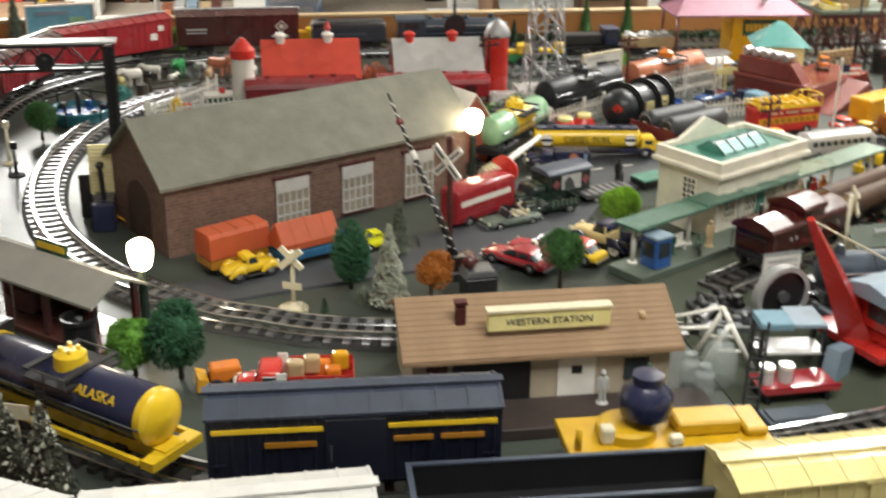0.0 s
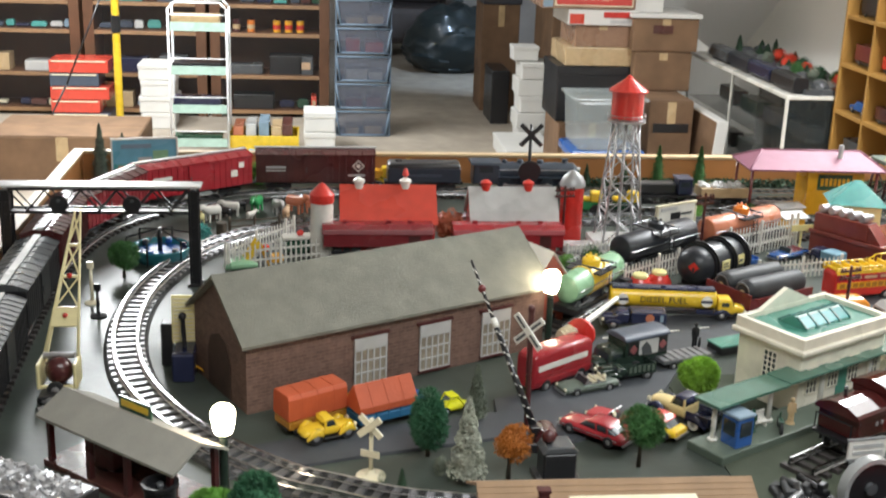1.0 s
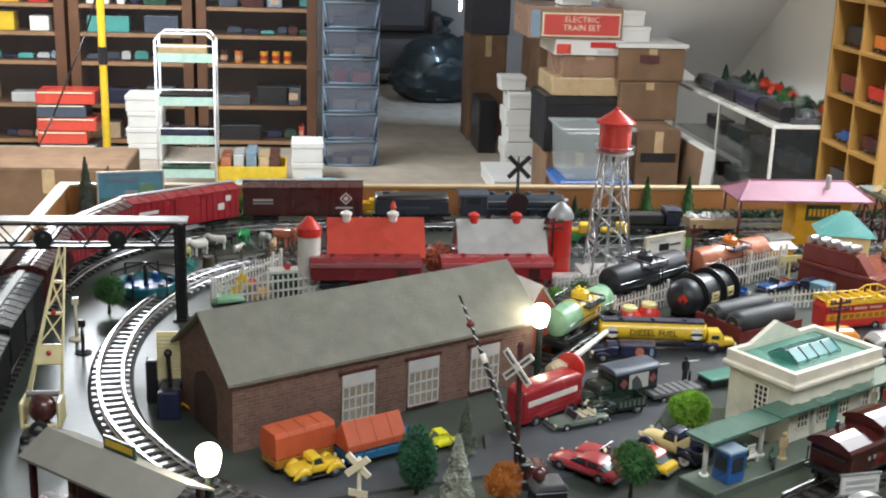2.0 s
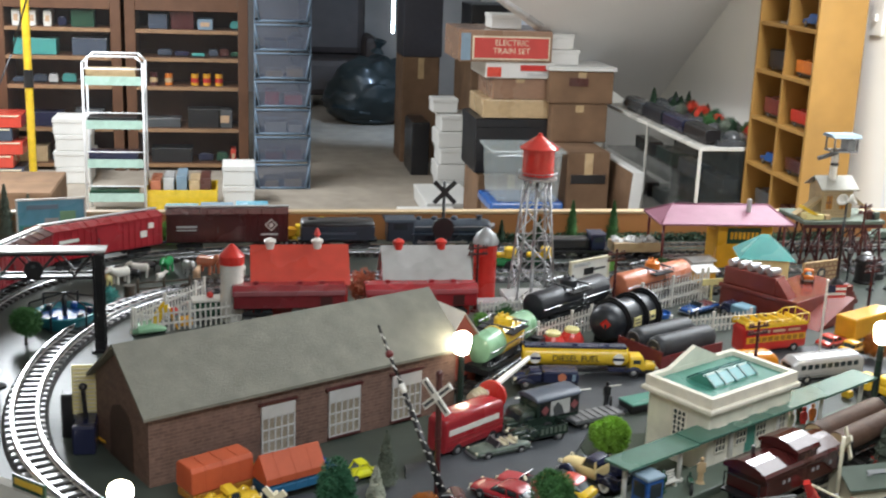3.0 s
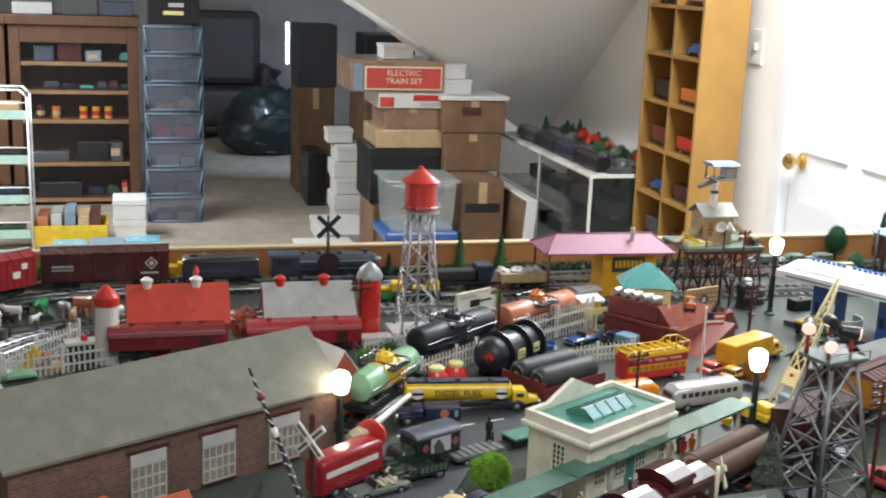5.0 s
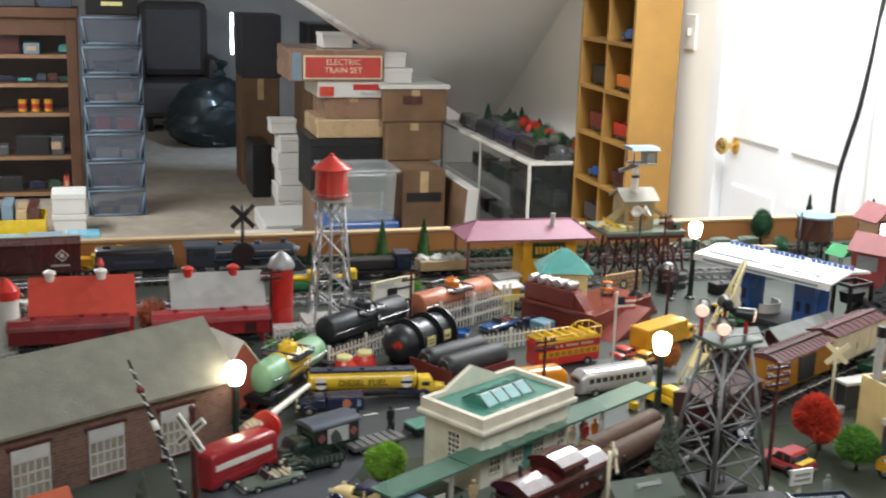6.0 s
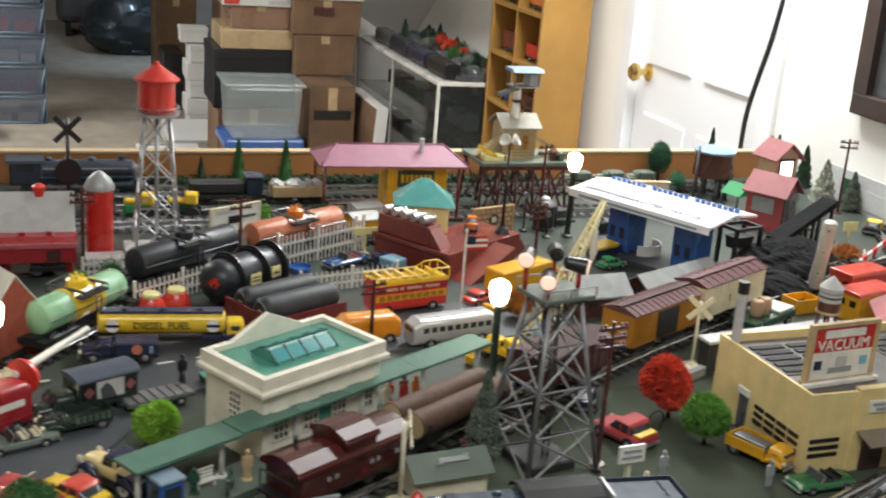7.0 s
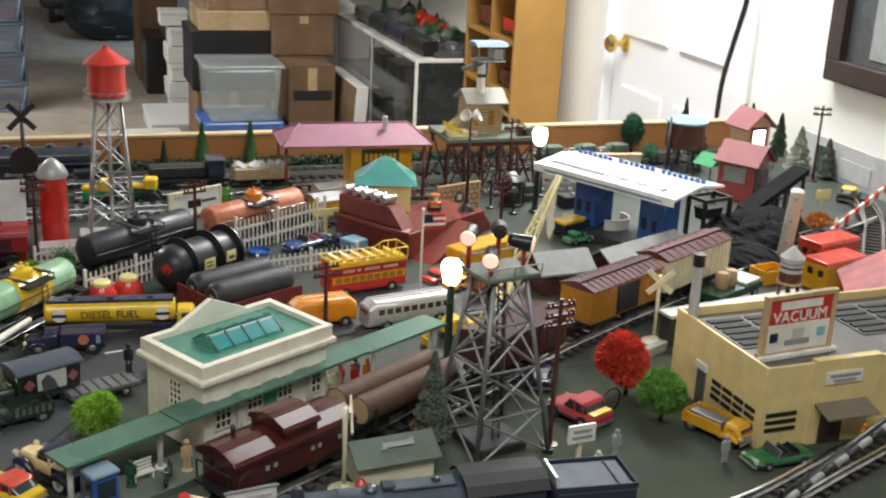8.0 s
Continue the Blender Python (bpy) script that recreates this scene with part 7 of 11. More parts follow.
sc2 = thing("scrap_car", "tan gondola loaded with grey scrap", "model rail car", 0.785, 2.207, 0, 0, "model train cars")
part("body", G().box(-0.05, 0.05, -0.022, 0.022, 0.03, 0.05, 0.001), "tan", sc2)
sg2 = G()
for i in range(60):
    s = rnd.uniform(0.002, 0.006)
    sg2.box(-s, s, -s, s, -s * 0.5, s * 0.5, 0, pose(rnd.uniform(-0.044, 0.044), rnd.uniform(-0.016, 0.016), 0.052, rnd.uniform(0, 60), rnd.uniform(0, 60), 0))
tagged(part("load", sg2, "light_grey", sc2, "grey scrap load"), kind="stuff")
truck(sc2, -0.03, 0.008), truck(sc2, 0.03, 0.008)
for a, m1, m2 in ((0.5, "yellow", "green"), (0.575, "yellow", "dark_green")):
    tr = thing("toy_tractor", "yellow and green toy tractor", "toy tractor", a, 2.15, 0, 170, "toy tractors")
    tr.scale = (1.45, 1.45, 1.45)
    part("body", G().box(-0.012, 0.022, -0.007, 0.007, 0.01, 0.022, 0.002), m2, tr)
    part("hood", G().box(0.0, 0.022, -0.006, 0.006, 0.0222, 0.028, 0.002), m1, tr)
    part("cab", G().box(-0.014, 0.002, -0.009, 0.009, 0.0222, 0.036, 0.002), m1, tr)
    for s in (-1, 1):
        part("wheel", G().cyl((-0.008, s * 0.0085, 0.01), (-0.008, s * 0.0135, 0.01), 0.01, seg=16), "rubber", tr)
        part("wheel", G().cyl((0.016, s * 0.0085, 0.006), (0.016, s * 0.0125, 0.006), 0.006, seg=14), "rubber", tr)
for k, (a, h) in enumerate(((0.63, 0.058), (0.706, 0.072), (0.8, 0.085), (0.545, 0.05))):
    tree(a, 2.392, "leaf_pine", "slim dark green cypress by the back board", h, 0.012, shape="cone", seed=60 + k, n=800)
hg = tagged(link("hedge", leaf_cloud(G(), (0, 0, 0.011), 0.0, 0.012, 1, 0.001, random.Random(3)), M["leaf_pine"]), "low green hedge along the back board", "hedge", kind="stuff")
hgm = G()
for k in range(5200):
    p = Vector((rnd.uniform(0.42, 1.35), rnd.uniform(2.385, 2.415), rnd.uniform(0.0, 0.016)))
    u = Vector((rnd.gauss(0, 1), rnd.gauss(0, 1), rnd.gauss(0, 1))).normalized()
    w = u.orthogonal().normalized() * 0.0032
    q = u.cross(w) * 0.7
    hgm.bm.faces.new([hgm.bm.verts.new(p + w), hgm.bm.verts.new(p + q), hgm.bm.verts.new(p - w), hgm.bm.verts.new(p - q)])
hgm.bm.to_mesh(hg.data)
for k, (a, b, m, kind) in enumerate(((0.055, 2.372, "gold", "dump"), (0.115, 2.372, "yellow", "dig"))):
    t = thing("toy_digger", "orange toy dump truck by the back board" if kind == "dump" else "yellow toy excavator with a raised arm", "toy digger", a, b, 0, 180 if kind == "dump" else 0)
    part("body", G().box(-0.035, 0.03, -0.012, 0.012, 0.01, 0.022, 0.002), m, t)
    wheels(t, (-0.022, 0.0, 0.02), 0.014, 0.008)
    if kind == "dump":
        part("cab", G().box(0.012, 0.032, -0.012, 0.012, 0.0222, 0.04, 0.002), m, t)
        part("tipper", G().prism([(-0.037, 0.024), (0.008, 0.024), (0.01, 0.042), (-0.044, 0.038)], -0.014, 0.014), m, t)
    else:
        part("cab", G().box(-0.02, 0.004, -0.011, 0.011, 0.0222, 0.046, 0.002), m, t)
        part("arm", G().cyl((0.002, 0, 0.03), (0.035, 0, 0.062), 0.004, 0.003, 8).cyl((0.035, 0, 0.062), (0.058, 0, 0.05), 0.003, 0.0025, 8), m, t)
        part("bucket", G().prism([(0.052, 0.03), (0.066, 0.034), (0.064, 0.052), (0.055, 0.05)], -0.008, 0.008), m, t)
# ---- middle yard ----
eb = thing("brick_shed", "small red shed with a pale gable roof", "model building", 0.285, 1.59, 0, -62)
house_box(eb, 0.075, 0.055, 0.075, 0.112, "shed_red", "white", 0.004, 0.002)
street_lamp(0.281, 1.452, 0.102, "green toy street lamp with a bright globe")
street_lamp(0.879, 1.405, 0.121, "green toy street lamp with a bright globe")
street_lamp(1.248, 2.003, 0.14, "tall green toy street lamp with a bright globe")
canvas_truck(-0.049, 1.224, 31, "ochre", "ochre", "ochre toy lorry with an orange canvas cover against the brick wall", 0.078, 0.036, 0.024, 0.053)
canvas_truck(0.036, 1.232, 27, "blue", "truck_blue", "blue toy lorry with a peaked orange canvas cover", 0.077, 0.036, 0.024, 0.056, True)
pickup(-0.03, 1.186, 25, "yellow", "yellow", "yellow", "yellow rounded toy coupe parked on the road by the engine house", 0.066, 0.03, 0.03, 0.0036, False, True)
nr = thing("toy_racer", "neon yellow toy racer with an open roll cage", "toy car", 0.125, 1.262, 0, 24, "toy cars")
part("body", G().loft([(-0.022, 0.008, 0.005, 0.009), (-0.016, 0.011, 0.003, 0.012), (0.01, 0.011, 0.003, 0.011), (0.022, 0.007, 0.004, 0.008)], 14, 3), "neon", nr)
part("roll_cage", G().cyl((-0.014, -0.009, 0.01), (-0.006, -0.008, 0.021), 0.0012, seg=6).cyl((-0.014, 0.009, 0.01), (-0.006, 0.008, 0.021), 0.0012, seg=6).cyl((0.012, -0.009, 0.009), (0.003, -0.008, 0.021), 0.0012, seg=6).cyl((0.012, 0.009, 0.009), (0.003, 0.008, 0.021), 0.0012, seg=6).box(-0.008, 0.005, -0.009, 0.009, 0.0205, 0.0225, 0.0006), "neon", nr)
wheels(nr, (-0.014, 0.014), 0.0125, 0.0052)
tree(0.049, 1.063, "leaf_pine", "tiny dark cone tree by the crossing sign", 0.026, 0.008, shape="cone", seed=77, n=300)
crossbuck(0.017, 1.093, 0.063, "cream crossing sign on a round base", turn=-25)
bx2 = part("lower_board", G().box(-0.011, 0.011, -0.0035, -0.0024, 0.026, 0.034), "cream", bpy.data.objects["crossing_sign"])
tree(0.121, 1.08, "leaf_snow", "frosted pale pine tree", 0.1, 0.025, shape="cone", seed=71, n=2600)
tree(0.151, 1.232, "leaf_grey", "slim frosted pine by the engine house wall", 0.073, 0.017, shape="cone", seed=72, n=1500)
tree(0.084, 1.142, "leaf_dark", "dark green egg shaped tree by the road", 0.087, 0.0285, seed=73, n=2600, stem=0.004)
tree(0.168, 1.085, "leaf_orange", "orange autumn tree with a ragged crown beside the road", 0.07, 0.026, seed=74, n=900, stem=0.014)
tree(0.321, 1.107, "leaf_mid", "round green tree beside the road", 0.08, 0.029, seed=75, n=1700, stem=0.022)
tree(0.452, 1.302, "leaf_lime", "bright green bushy tree in front of the station", 0.058, 0.031, seed=76, n=3600, stem=0.002)
bush(0.094, 1.093, "leaf_grey", "small grey scrub bush beside the frosted pine", 0.012, 0.018, 79, 0, 400)
bush(0.03, 1.075, "leaf_pine", "tiny dark pine sprig", 0.007, 0.012, 77, 0, 200)
bush(0.105, 1.08, "leaf_pine", "small dark sprig by the frosted pine", 0.009, 0.012, 78, 0, 250)
gt = thing("crossing_gate", "raised crossing gate with black and white bands", "crossing gate", 0.21, 1.155)
part("base", G().box(-0.018, 0.016, -0.013, 0.013, 0, 0.012, 0.001), "black", gt)
part("housing", G().box(-0.007, 0.009, -0.007, 0.007, 0.0121, 0.03, 0.001), "black", gt)
ga, gb = Vector((0.0, 0.0, 0.022)), Vector((-0.069, 0.103, 0.197))
dv = (gb - ga).normalized()
arm = part("arm", G().cyl(ga, ga.lerp(gb, 0.62), 0.0046, 0.0032, 10).cyl(ga.lerp(gb, 0.62), gb, 0.0024, 0.0015, 8), "black", gt)
near = Vector((-0.17, -0.92, 0.35)).normalized()
side = dv.cross(near).normalized()
for k in range(15):
    f = 0.08 + k * 0.061
    r0 = 0.0046 - 0.0023 * f if f < 0.62 else 0.0024 - 0.0009 * (f - 0.62) / 0.38
    for face in (1, -1):
        c0 = ga.lerp(gb, f) + near * r0 * 0.75 * face
        part("stripe", G().cyl(c0 - dv * 0.0035 + side * r0 * 0.8, c0 + dv * 0.0035 - side * r0 * 0.8, 0.0009, seg=6), "white", arm)
part("clamp", G().cyl(ga.lerp(gb, 0.6), ga.lerp(gb, 0.655), 0.0042, 0.0038, 8), "white", gt)
part("arm_lamp", G().ball(ga.lerp(gb, 0.83), 0.005, seg=10), "maroon", gt)
part("counterweight", G().cyl(ga - (gb - ga) * 0.1, ga, 0.0075, 0.005, 10), "dark_maroon", gt)
part("gear_case", G().cyl((0.012, -0.012, 0.018), (0.012, 0.012, 0.018), 0.013, seg=16), "dark_maroon", gt)
part("post", G().cyl((-0.002, 0.045, 0.0), (-0.004, 0.045, 0.155), 0.0036, seg=10).cyl((-0.002, 0.045, 0.0), (-0.002, 0.045, 0.005), 0.01, 0.007, 14).ball((-0.004, 0.045, 0.156), 0.0045, 1.2, 10), "dark_maroon", gt)
for a in (46, -44):
    bl = part("blade", G().box(-0.025, 0.025, -0.001, 0.001, -0.0042, 0.0042), "white", gt)
    bl.matrix_basis = pose(-0.0062 - 0.0015 * (a > 0), 0.042 - 0.0018 * (a > 0), 0.13, 0, a, -42)
    for q in (-0.014, 0.013):
        part("lettering_bar", G().box(q - 0.0085, q + 0.0085, -0.0014, 0.0006, -0.0016, 0.0016), "dark_grey", bl)
rb = thing("relay_box", "black relay box with a domed lid", "relay box", 0.222, 1.088, 0, 5)
part("box", G().box(-0.019, 0.019, -0.014, 0.014, 0, 0.034, 0.002), "black", rb)
part("mount", G().box(-0.026, 0.024, -0.02, 0.018, 0, 0.004, 0.001), "black", rb)
part("bell", G().ball((-0.011, -0.001, 0.05), 0.0085, 1.0, 14), "dark_maroon", rb)
part("lid", G().prism([(-0.021, 0.0342), (0.021, 0.0342), (0.015, 0.042), (-0.015, 0.042)], -0.015, 0.015, bevel=0.0015), "dark_grey", rb)
rdd = bus(0.2696, 1.345, 36, "crimson", "dark red double decker toy bus with a pale band", 0.111, 0.0355, 0.056, "white", 2, glass_m="crimson", panes=False)
sedan(0.308, 1.317, 200, "moss", "olive grey open toy car with a pale deck", 0.083, 0.031, 0.023, open_top=True, seat_m="cream")
lorry(0.377, 1.396, 205, "engine_green", "blackish green toy truck with a grey curved roof and side picture", 0.118, 0.042, 0.046, 0, "engine_green", "box", None, "slate")
dgt = bpy.data.objects["toy_truck.%03d" % (len([o for o in bpy.data.objects if o.name.startswith("toy_truck")]) - 1)]
for s in (-1, 1):
    part("side_picture", G().box(-0.056, 0.012, s * 0.0212 - 0.0005, s * 0.0212 + 0.0005, 0.02, 0.044), "black", dgt)
    part("picture_patch", G().box(-0.04, -0.006, s * 0.0218 - 0.0004, s * 0.0218 + 0.0004, 0.0215, 0.043, 0.0002), "light_grey", dgt)
    part("picture_patch", G().prism([(-0.03, 0.022), (-0.012, 0.022), (-0.01, 0.034), (-0.018, 0.041), (-0.026, 0.033)], s * 0.0222 - 0.0003, s * 0.0222 + 0.0003), "dark_grey", dgt)
    for q in (-0.048, 0.003):
        part("picture_patch", G().prism([(q - 0.007, 0.032), (q, 0.025), (q + 0.007, 0.032), (q, 0.039)], s * 0.0218 - 0.0003, s * 0.0218 + 0.0003), "rose", dgt)
jp = lorry(0.366, 1.351, 198, "engine_green", "dark green open toy army truck with slatted sides", 0.078, 0.032, 0.022, 0, "engine_green", "bed")
for s in (-1, 1):
    for k in range(6):
        part("side_slat", G().box(-0.036 + k * 0.007, -0.032 + k * 0.007, s * 0.0163 - 0.0005, s * 0.0163 + 0.0005, 0.015, 0.023), "moss", jp)
nv = lorry(0.425, 1.534, 174, "navy", "navy blue toy delivery truck with a round badge", 0.094, 0.034, 0.028, 0.0036, "navy", "box")
for s in (-1, 1):
    part("badge", G().cyl((-0.022, s * 0.0168, 0.02), (-0.022, s * 0.0178, 0.02), 0.0065, seg=18), "terracotta", nv)
    part("badge", G().box(-0.042, -0.037, s * 0.0174 - 0.0005, s * 0.0174 + 0.0005, 0.015, 0.025), "steel_blue", nv)
dtb = thing("flat_trailer", "dark grey toy flat trailer with a slatted deck near the station", "toy trailer", 0.462, 1.402, 0, 20)
part("deck", G().box(-0.045, 0.04, -0.017, 0.017, 0.01, 0.014, 0.001), "dark_grey", dtb)
for k in range(7):
    part("slat", G().box(-0.043 + k * 0.0118, -0.034 + k * 0.0118, -0.0155, 0.0155, 0.0142, 0.0155), "gunmetal", dtb)
part("post", G().cyl((0.036, 0.012, 0.014), (0.036, 0.012, 0.03), 0.002, seg=8), "black", dtb)
wheels(dtb, (-0.028, 0.02), 0.0172, 0.0065)
tbx = thing("teal_platform", "low dark platform with a pale teal top beside the station", "model platform", 0.548, 1.452, 0, 20)
part("base", G().box(-0.03, 0.028, -0.016, 0.016, 0, 0.011, 0.001), "black", tbx)
part("top", G().box(-0.031, 0.029, -0.017, 0.017, 0.0112, 0.014, 0.0008), "roof_green", tbx, "pale teal top")
bd = thing("banjo_signal", "red round stop disc on a black base", "signal", 0.314, 1.395, 0, -38)
part("post", G().cyl((0, 0, 0), (0, 0, 0.03), 0.004, seg=8), "bright_red", bd)
part("disc", G().lathe([(0.0135, -0.003), (0.0195, -0.004), (0.021, -0.001), (0.021, 0.003), (0.0005, 0.003), (0.0005, -0.0015), (0.0135, -0.0015)], 26, pose(0, 0, 0.049, 90, 0, 0)), "bright_red", bd)
part("disc_face", G().lathe([(0.008, -0.0022), (0.0095, -0.0022), (0.0095, -0.0012), (0.008, -0.0012)], 20, pose(0, 0.0, 0.049, 90, 0, 0)), "tomato", bd)
part("lettering_bar", G().box(-0.006, 0.006, -0.0024, -0.0012, 0.0465, 0.0515), "tomato", bd)
wa = thing("lowered_gate", "white tapered arm with a ribbed white drum", "crossing gate", 0.298, 1.39)
part("arm", G().cyl((0.004, 0.004, 0.05), (0.088, 0.098, 0.066), 0.0055, 0.0034, 12), "white", wa)
part("pivot", G().cyl((0, 0, 0), (0, 0, 0.045), 0.006, seg=10), "black", wa)
part("ribbed_drum", G().lathe([(0.004, -0.015), (0.011, -0.014), (0.009, -0.01), (0.013, -0.008), (0.01, -0.004), (0.0135, -0.002), (0.0105, 0.002), (0.014, 0.004), (0.0105, 0.008), (0.004, 0.01)], 20, pose(-0.002, 0.0, 0.048, 0, 82, 30)), "cream", wa)
dtk = lorry(0.504, 1.58, -7, "yellow", "yellow and blue toy tanker truck marked diesel fuel", 0.205, 0.034, 0.036, 0.0036, "yellow", "tank", "navy", name="tanker_truck", fender_m="navy")
letters("tank_lettering", "DIESEL FUEL", 0.0135, "black", dtk, pose(-0.022, -0.0162, 0.0295, 90, 0, 0), "black tank lettering")
for px in (-0.084, 0.043):
    part("badge", G().cyl((px, -0.0166, 0.0295), (px, -0.0152, 0.0295), 0.0078, seg=16), "red", dtk)
    part("badge_band", G().box(px - 0.0088, px + 0.0088, -0.0172, -0.0155, 0.0275, 0.0315), "navy", dtk)
    part("badge_rim", G().lathe([(0.0078, -0.0006), (0.0086, -0.0006), (0.0086, 0.0006), (0.0078, 0.0006)], 16, pose(px, -0.0163, 0.0295, 90, 0, 0)), "white", dtk)
figure(0.494, 1.452, "black", "black toy statue standing on the road", 0.038, 0.0036)
dash = thing("road_marking", "white dashed road markings", "road marking", 0, 0, 0, kind="structure")
for k in range(5):
    part("dash", G().box(-0.011, 0.011, -0.0018, 0.0018, 0.0041, 0.0049), "white", dash).matrix_basis = pose(0.33 + k * 0.05, 1.478 + k * 0.012, 0, 0, 0, 12)
rdp = G()
road = smooth_path([(-0.16, 1.12), (-0.02, 1.165), (0.12, 1.2), (0.25, 1.24), (0.34, 1.33), (0.42, 1.45), (0.56, 1.53), (0.75, 1.58), (1.0, 1.62)], 0.015)
prev = None
for x0, y0, h in road:
    n = Vector((-math.sin(radians(h)), math.cos(radians(h))))
    wd = 0.034 if x0 < 0.2 else 0.07
    ring = [rdp.bm.verts.new((x0 + n.x * d, y0 + n.y * d, dz)) for d, dz in ((-wd, 0.0002), (-wd + 0.001, 0.0035), (wd - 0.001, 0.0035), (wd, 0.0002))]
    if prev:
        for i in range(3):
            rdp.bm.faces.new((prev[i], prev[i + 1], ring[i + 1], ring[i]))
    prev = ring
bmesh.ops.recalc_face_normals(rdp.bm, faces=rdp.bm.faces)
structure("road", rdp, "asphalt", "dark grey toy asphalt road", "road")
pickup(0.406, 1.219, 129, "butter", "navy", "navy", "cream and navy rounded toy pickup with spoked whitewall wheels", 0.09, 0.038, 0.037, 0.0036)
sedan(0.288, 1.178, 134, "crimson", "glossy dark red toy coupe on the road", 0.09, 0.035, 0.025, 0.0036)
sedan(0.322, 1.2, 136, "dull_red", "dusty red open toy sports car", 0.084, 0.033, 0.023, 0.0036, open_top=True, seat_m="crimson")
sedan(0.362, 1.19, 133, "yellow", "yellow toy coupe with a red roof", 0.075, 0.034, 0.025, 0.0036, roof="tomato")
tk2, z2, r2 = tankcar(0.377, 1.62, 50, "mint", "pale green tank car with a yellow centre band", 0.158, 0.0225, "black", "yellow", None, "yellow", z0=0.031)
tankcar(0.535, 1.818, 37, "slate_black", "black tank car with a caged dome", 0.19, 0.0235, z0=0.03)
tankcar(0.725, 1.93, 31, "terracotta", "orange brown tank car beside the fence", 0.185, 0.022, "black", "orange", z0=0.03)
lorry(0.285, 1.675, 60, "gold", "small yellow open toy wagon behind the shed", 0.07, 0.034, 0.03, 0, "yellow", "bed")
track([(0.3, 1.52), (0.395, 1.645), (0.52, 1.8), (0.68, 1.905), (0.86, 2.0), (1.0, 2.04)], "toy rail siding under the tank cars", False)
for k, (a, b) in enumerate(((0.476, 1.687), (0.512, 1.703))):
    vt = thing("red_vat", "red round vat with a yellow ridged lid", "vat", a, b, 0, 0, "red vats")
    part("body", G().lathe([(0.0185, 0), (0.021, 0.008), (0.02, 0.02), (0.013, 0.03), (0.001, 0.03)], 22), "bright_red", vt)
    part("lid", G().lathe([(0.0125, 0.03), (0.013, 0.034), (0.011, 0.036), (0.001, 0.036)], 18), "pale_yellow", vt)
bt = thing("storage_tank", "large black oil tank held by three black hoops", "storage tank", 0.618, 1.745, 0, 37)
part("tank", G().lathe([(0.001, -0.08), (0.012, -0.0785), (0.022, -0.074), (0.0285, -0.066), (0.031, -0.056), (0.031, 0.044), (0.0285, 0.054), (0.02, 0.06), (0.001, 0.063)], 32, pose(0, 0, 0.041, 0, 90, 0)), "slate_black", bt)
for hx in (-0.04, 0.01, 0.048):
    part("hoop", G().lathe([(0.0311, -0.005), (0.0345, -0.005), (0.0345, -0.0018), (0.0385, -0.0018), (0.0385, 0.0018), (0.0345, 0.0018), (0.0345, 0.005), (0.0311, 0.005)], 32, pose(hx, 0, 0.041, 0, 90, 0)), "black", bt)
    part("foot", G().box(hx - 0.005, hx + 0.005, -0.032, 0.032, 0, 0.0095, 0.001), "black", bt)
part("end_mark", G().prism([(-0.009, 0.0), (0.0, -0.0095), (0.009, 0.0), (0.0, 0.0095)], -0.0006, 0.0006, "x"), "red", bt, "red diamond mark").matrix_basis = pose(-0.0775, -0.012, 0.045, 0, 0, 18)
part("label_plate", G().box(-0.024, -0.004, -0.0325, -0.0305, 0.034, 0.05), "pale_yellow", bt)
part("lettering_bar", G().box(-0.021, -0.007, -0.033, -0.0324, 0.0385, 0.0405), "dark_grey", bt)
part("lettering_bar", G().box(-0.021, -0.009, -0.033, -0.0324, 0.044, 0.046), "dark_grey", bt)
part("label_plate", G().box(0.019, 0.037, -0.0325, -0.0305, 0.036, 0.052), "pale_yellow", bt)
part("lettering_bar", G().box(0.023, 0.033, -0.033, -0.0324, 0.04, 0.0445), "dark_grey", bt)
ft = thing("tank_flatcar", "maroon flatcar carrying two black cylinders", "model rail car", 0.668, 1.645, 0, 27, "model train cars")
part("tray", G().box(-0.08, 0.058, -0.047, 0.047, 0.012, 0.018).box(-0.08, 0.058, -0.047, -0.044, 0.0181, 0.032).box(-0.08, 0.058, 0.044, 0.047, 0.0181, 0.032).box(-0.083, -0.0801, -0.047, 0.047, 0.012, 0.04), "maroon", ft)
for s in (-1, 1):
    cyd = part("cylinder", G().lathe([(0.001, -0.075), (0.015, -0.074), (0.0188, -0.069), (0.0194, -0.064), (0.0194, 0.042), (0.0188, 0.047), (0.015, 0.052), (0.001, 0.053)], 26, pose(0, s * 0.0222, 0.0375, 0, 90, 0)), "dusty_black", ft)
    part("end_ring", G().lathe([(0.0125, -0.0004), (0.0145, -0.0004), (0.0145, 0.0004), (0.0125, 0.0004)], 22, pose(-0.0752, s * 0.0222, 0.0375, 0, 90, 0)), "gunmetal", cyd)
    part("end_plate", G().box(-0.0762, -0.0752, s * 0.0222 - 0.004, s * 0.0222 + 0.004, 0.0345, 0.0405), "tan", cyd)
truck(ft, -0.055, 0.0), truck(ft, 0.036, 0.0)
fence(0.686, 1.868, 0.849, 1.965, "white picket fence beside the orange tank car", 0.055)
fence(0.455, 1.706, 0.57, 1.792, "white picket fence behind the red vats", 0.042)
fence(0.7, 1.755, 0.86, 1.79, "white picket fence round the car lot", 0.033)
fence(0.39, 1.85, 0.49, 1.895, "white picket fence by the water tower", 0.033)
bush(0.43, 1.83, "leaf_mid", "green bush behind the green tank car", 0.022, 0.022, 81)
bush(0.385, 1.815, "leaf_bright", "light green bush behind the green tank car", 0.018, 0.018, 82)
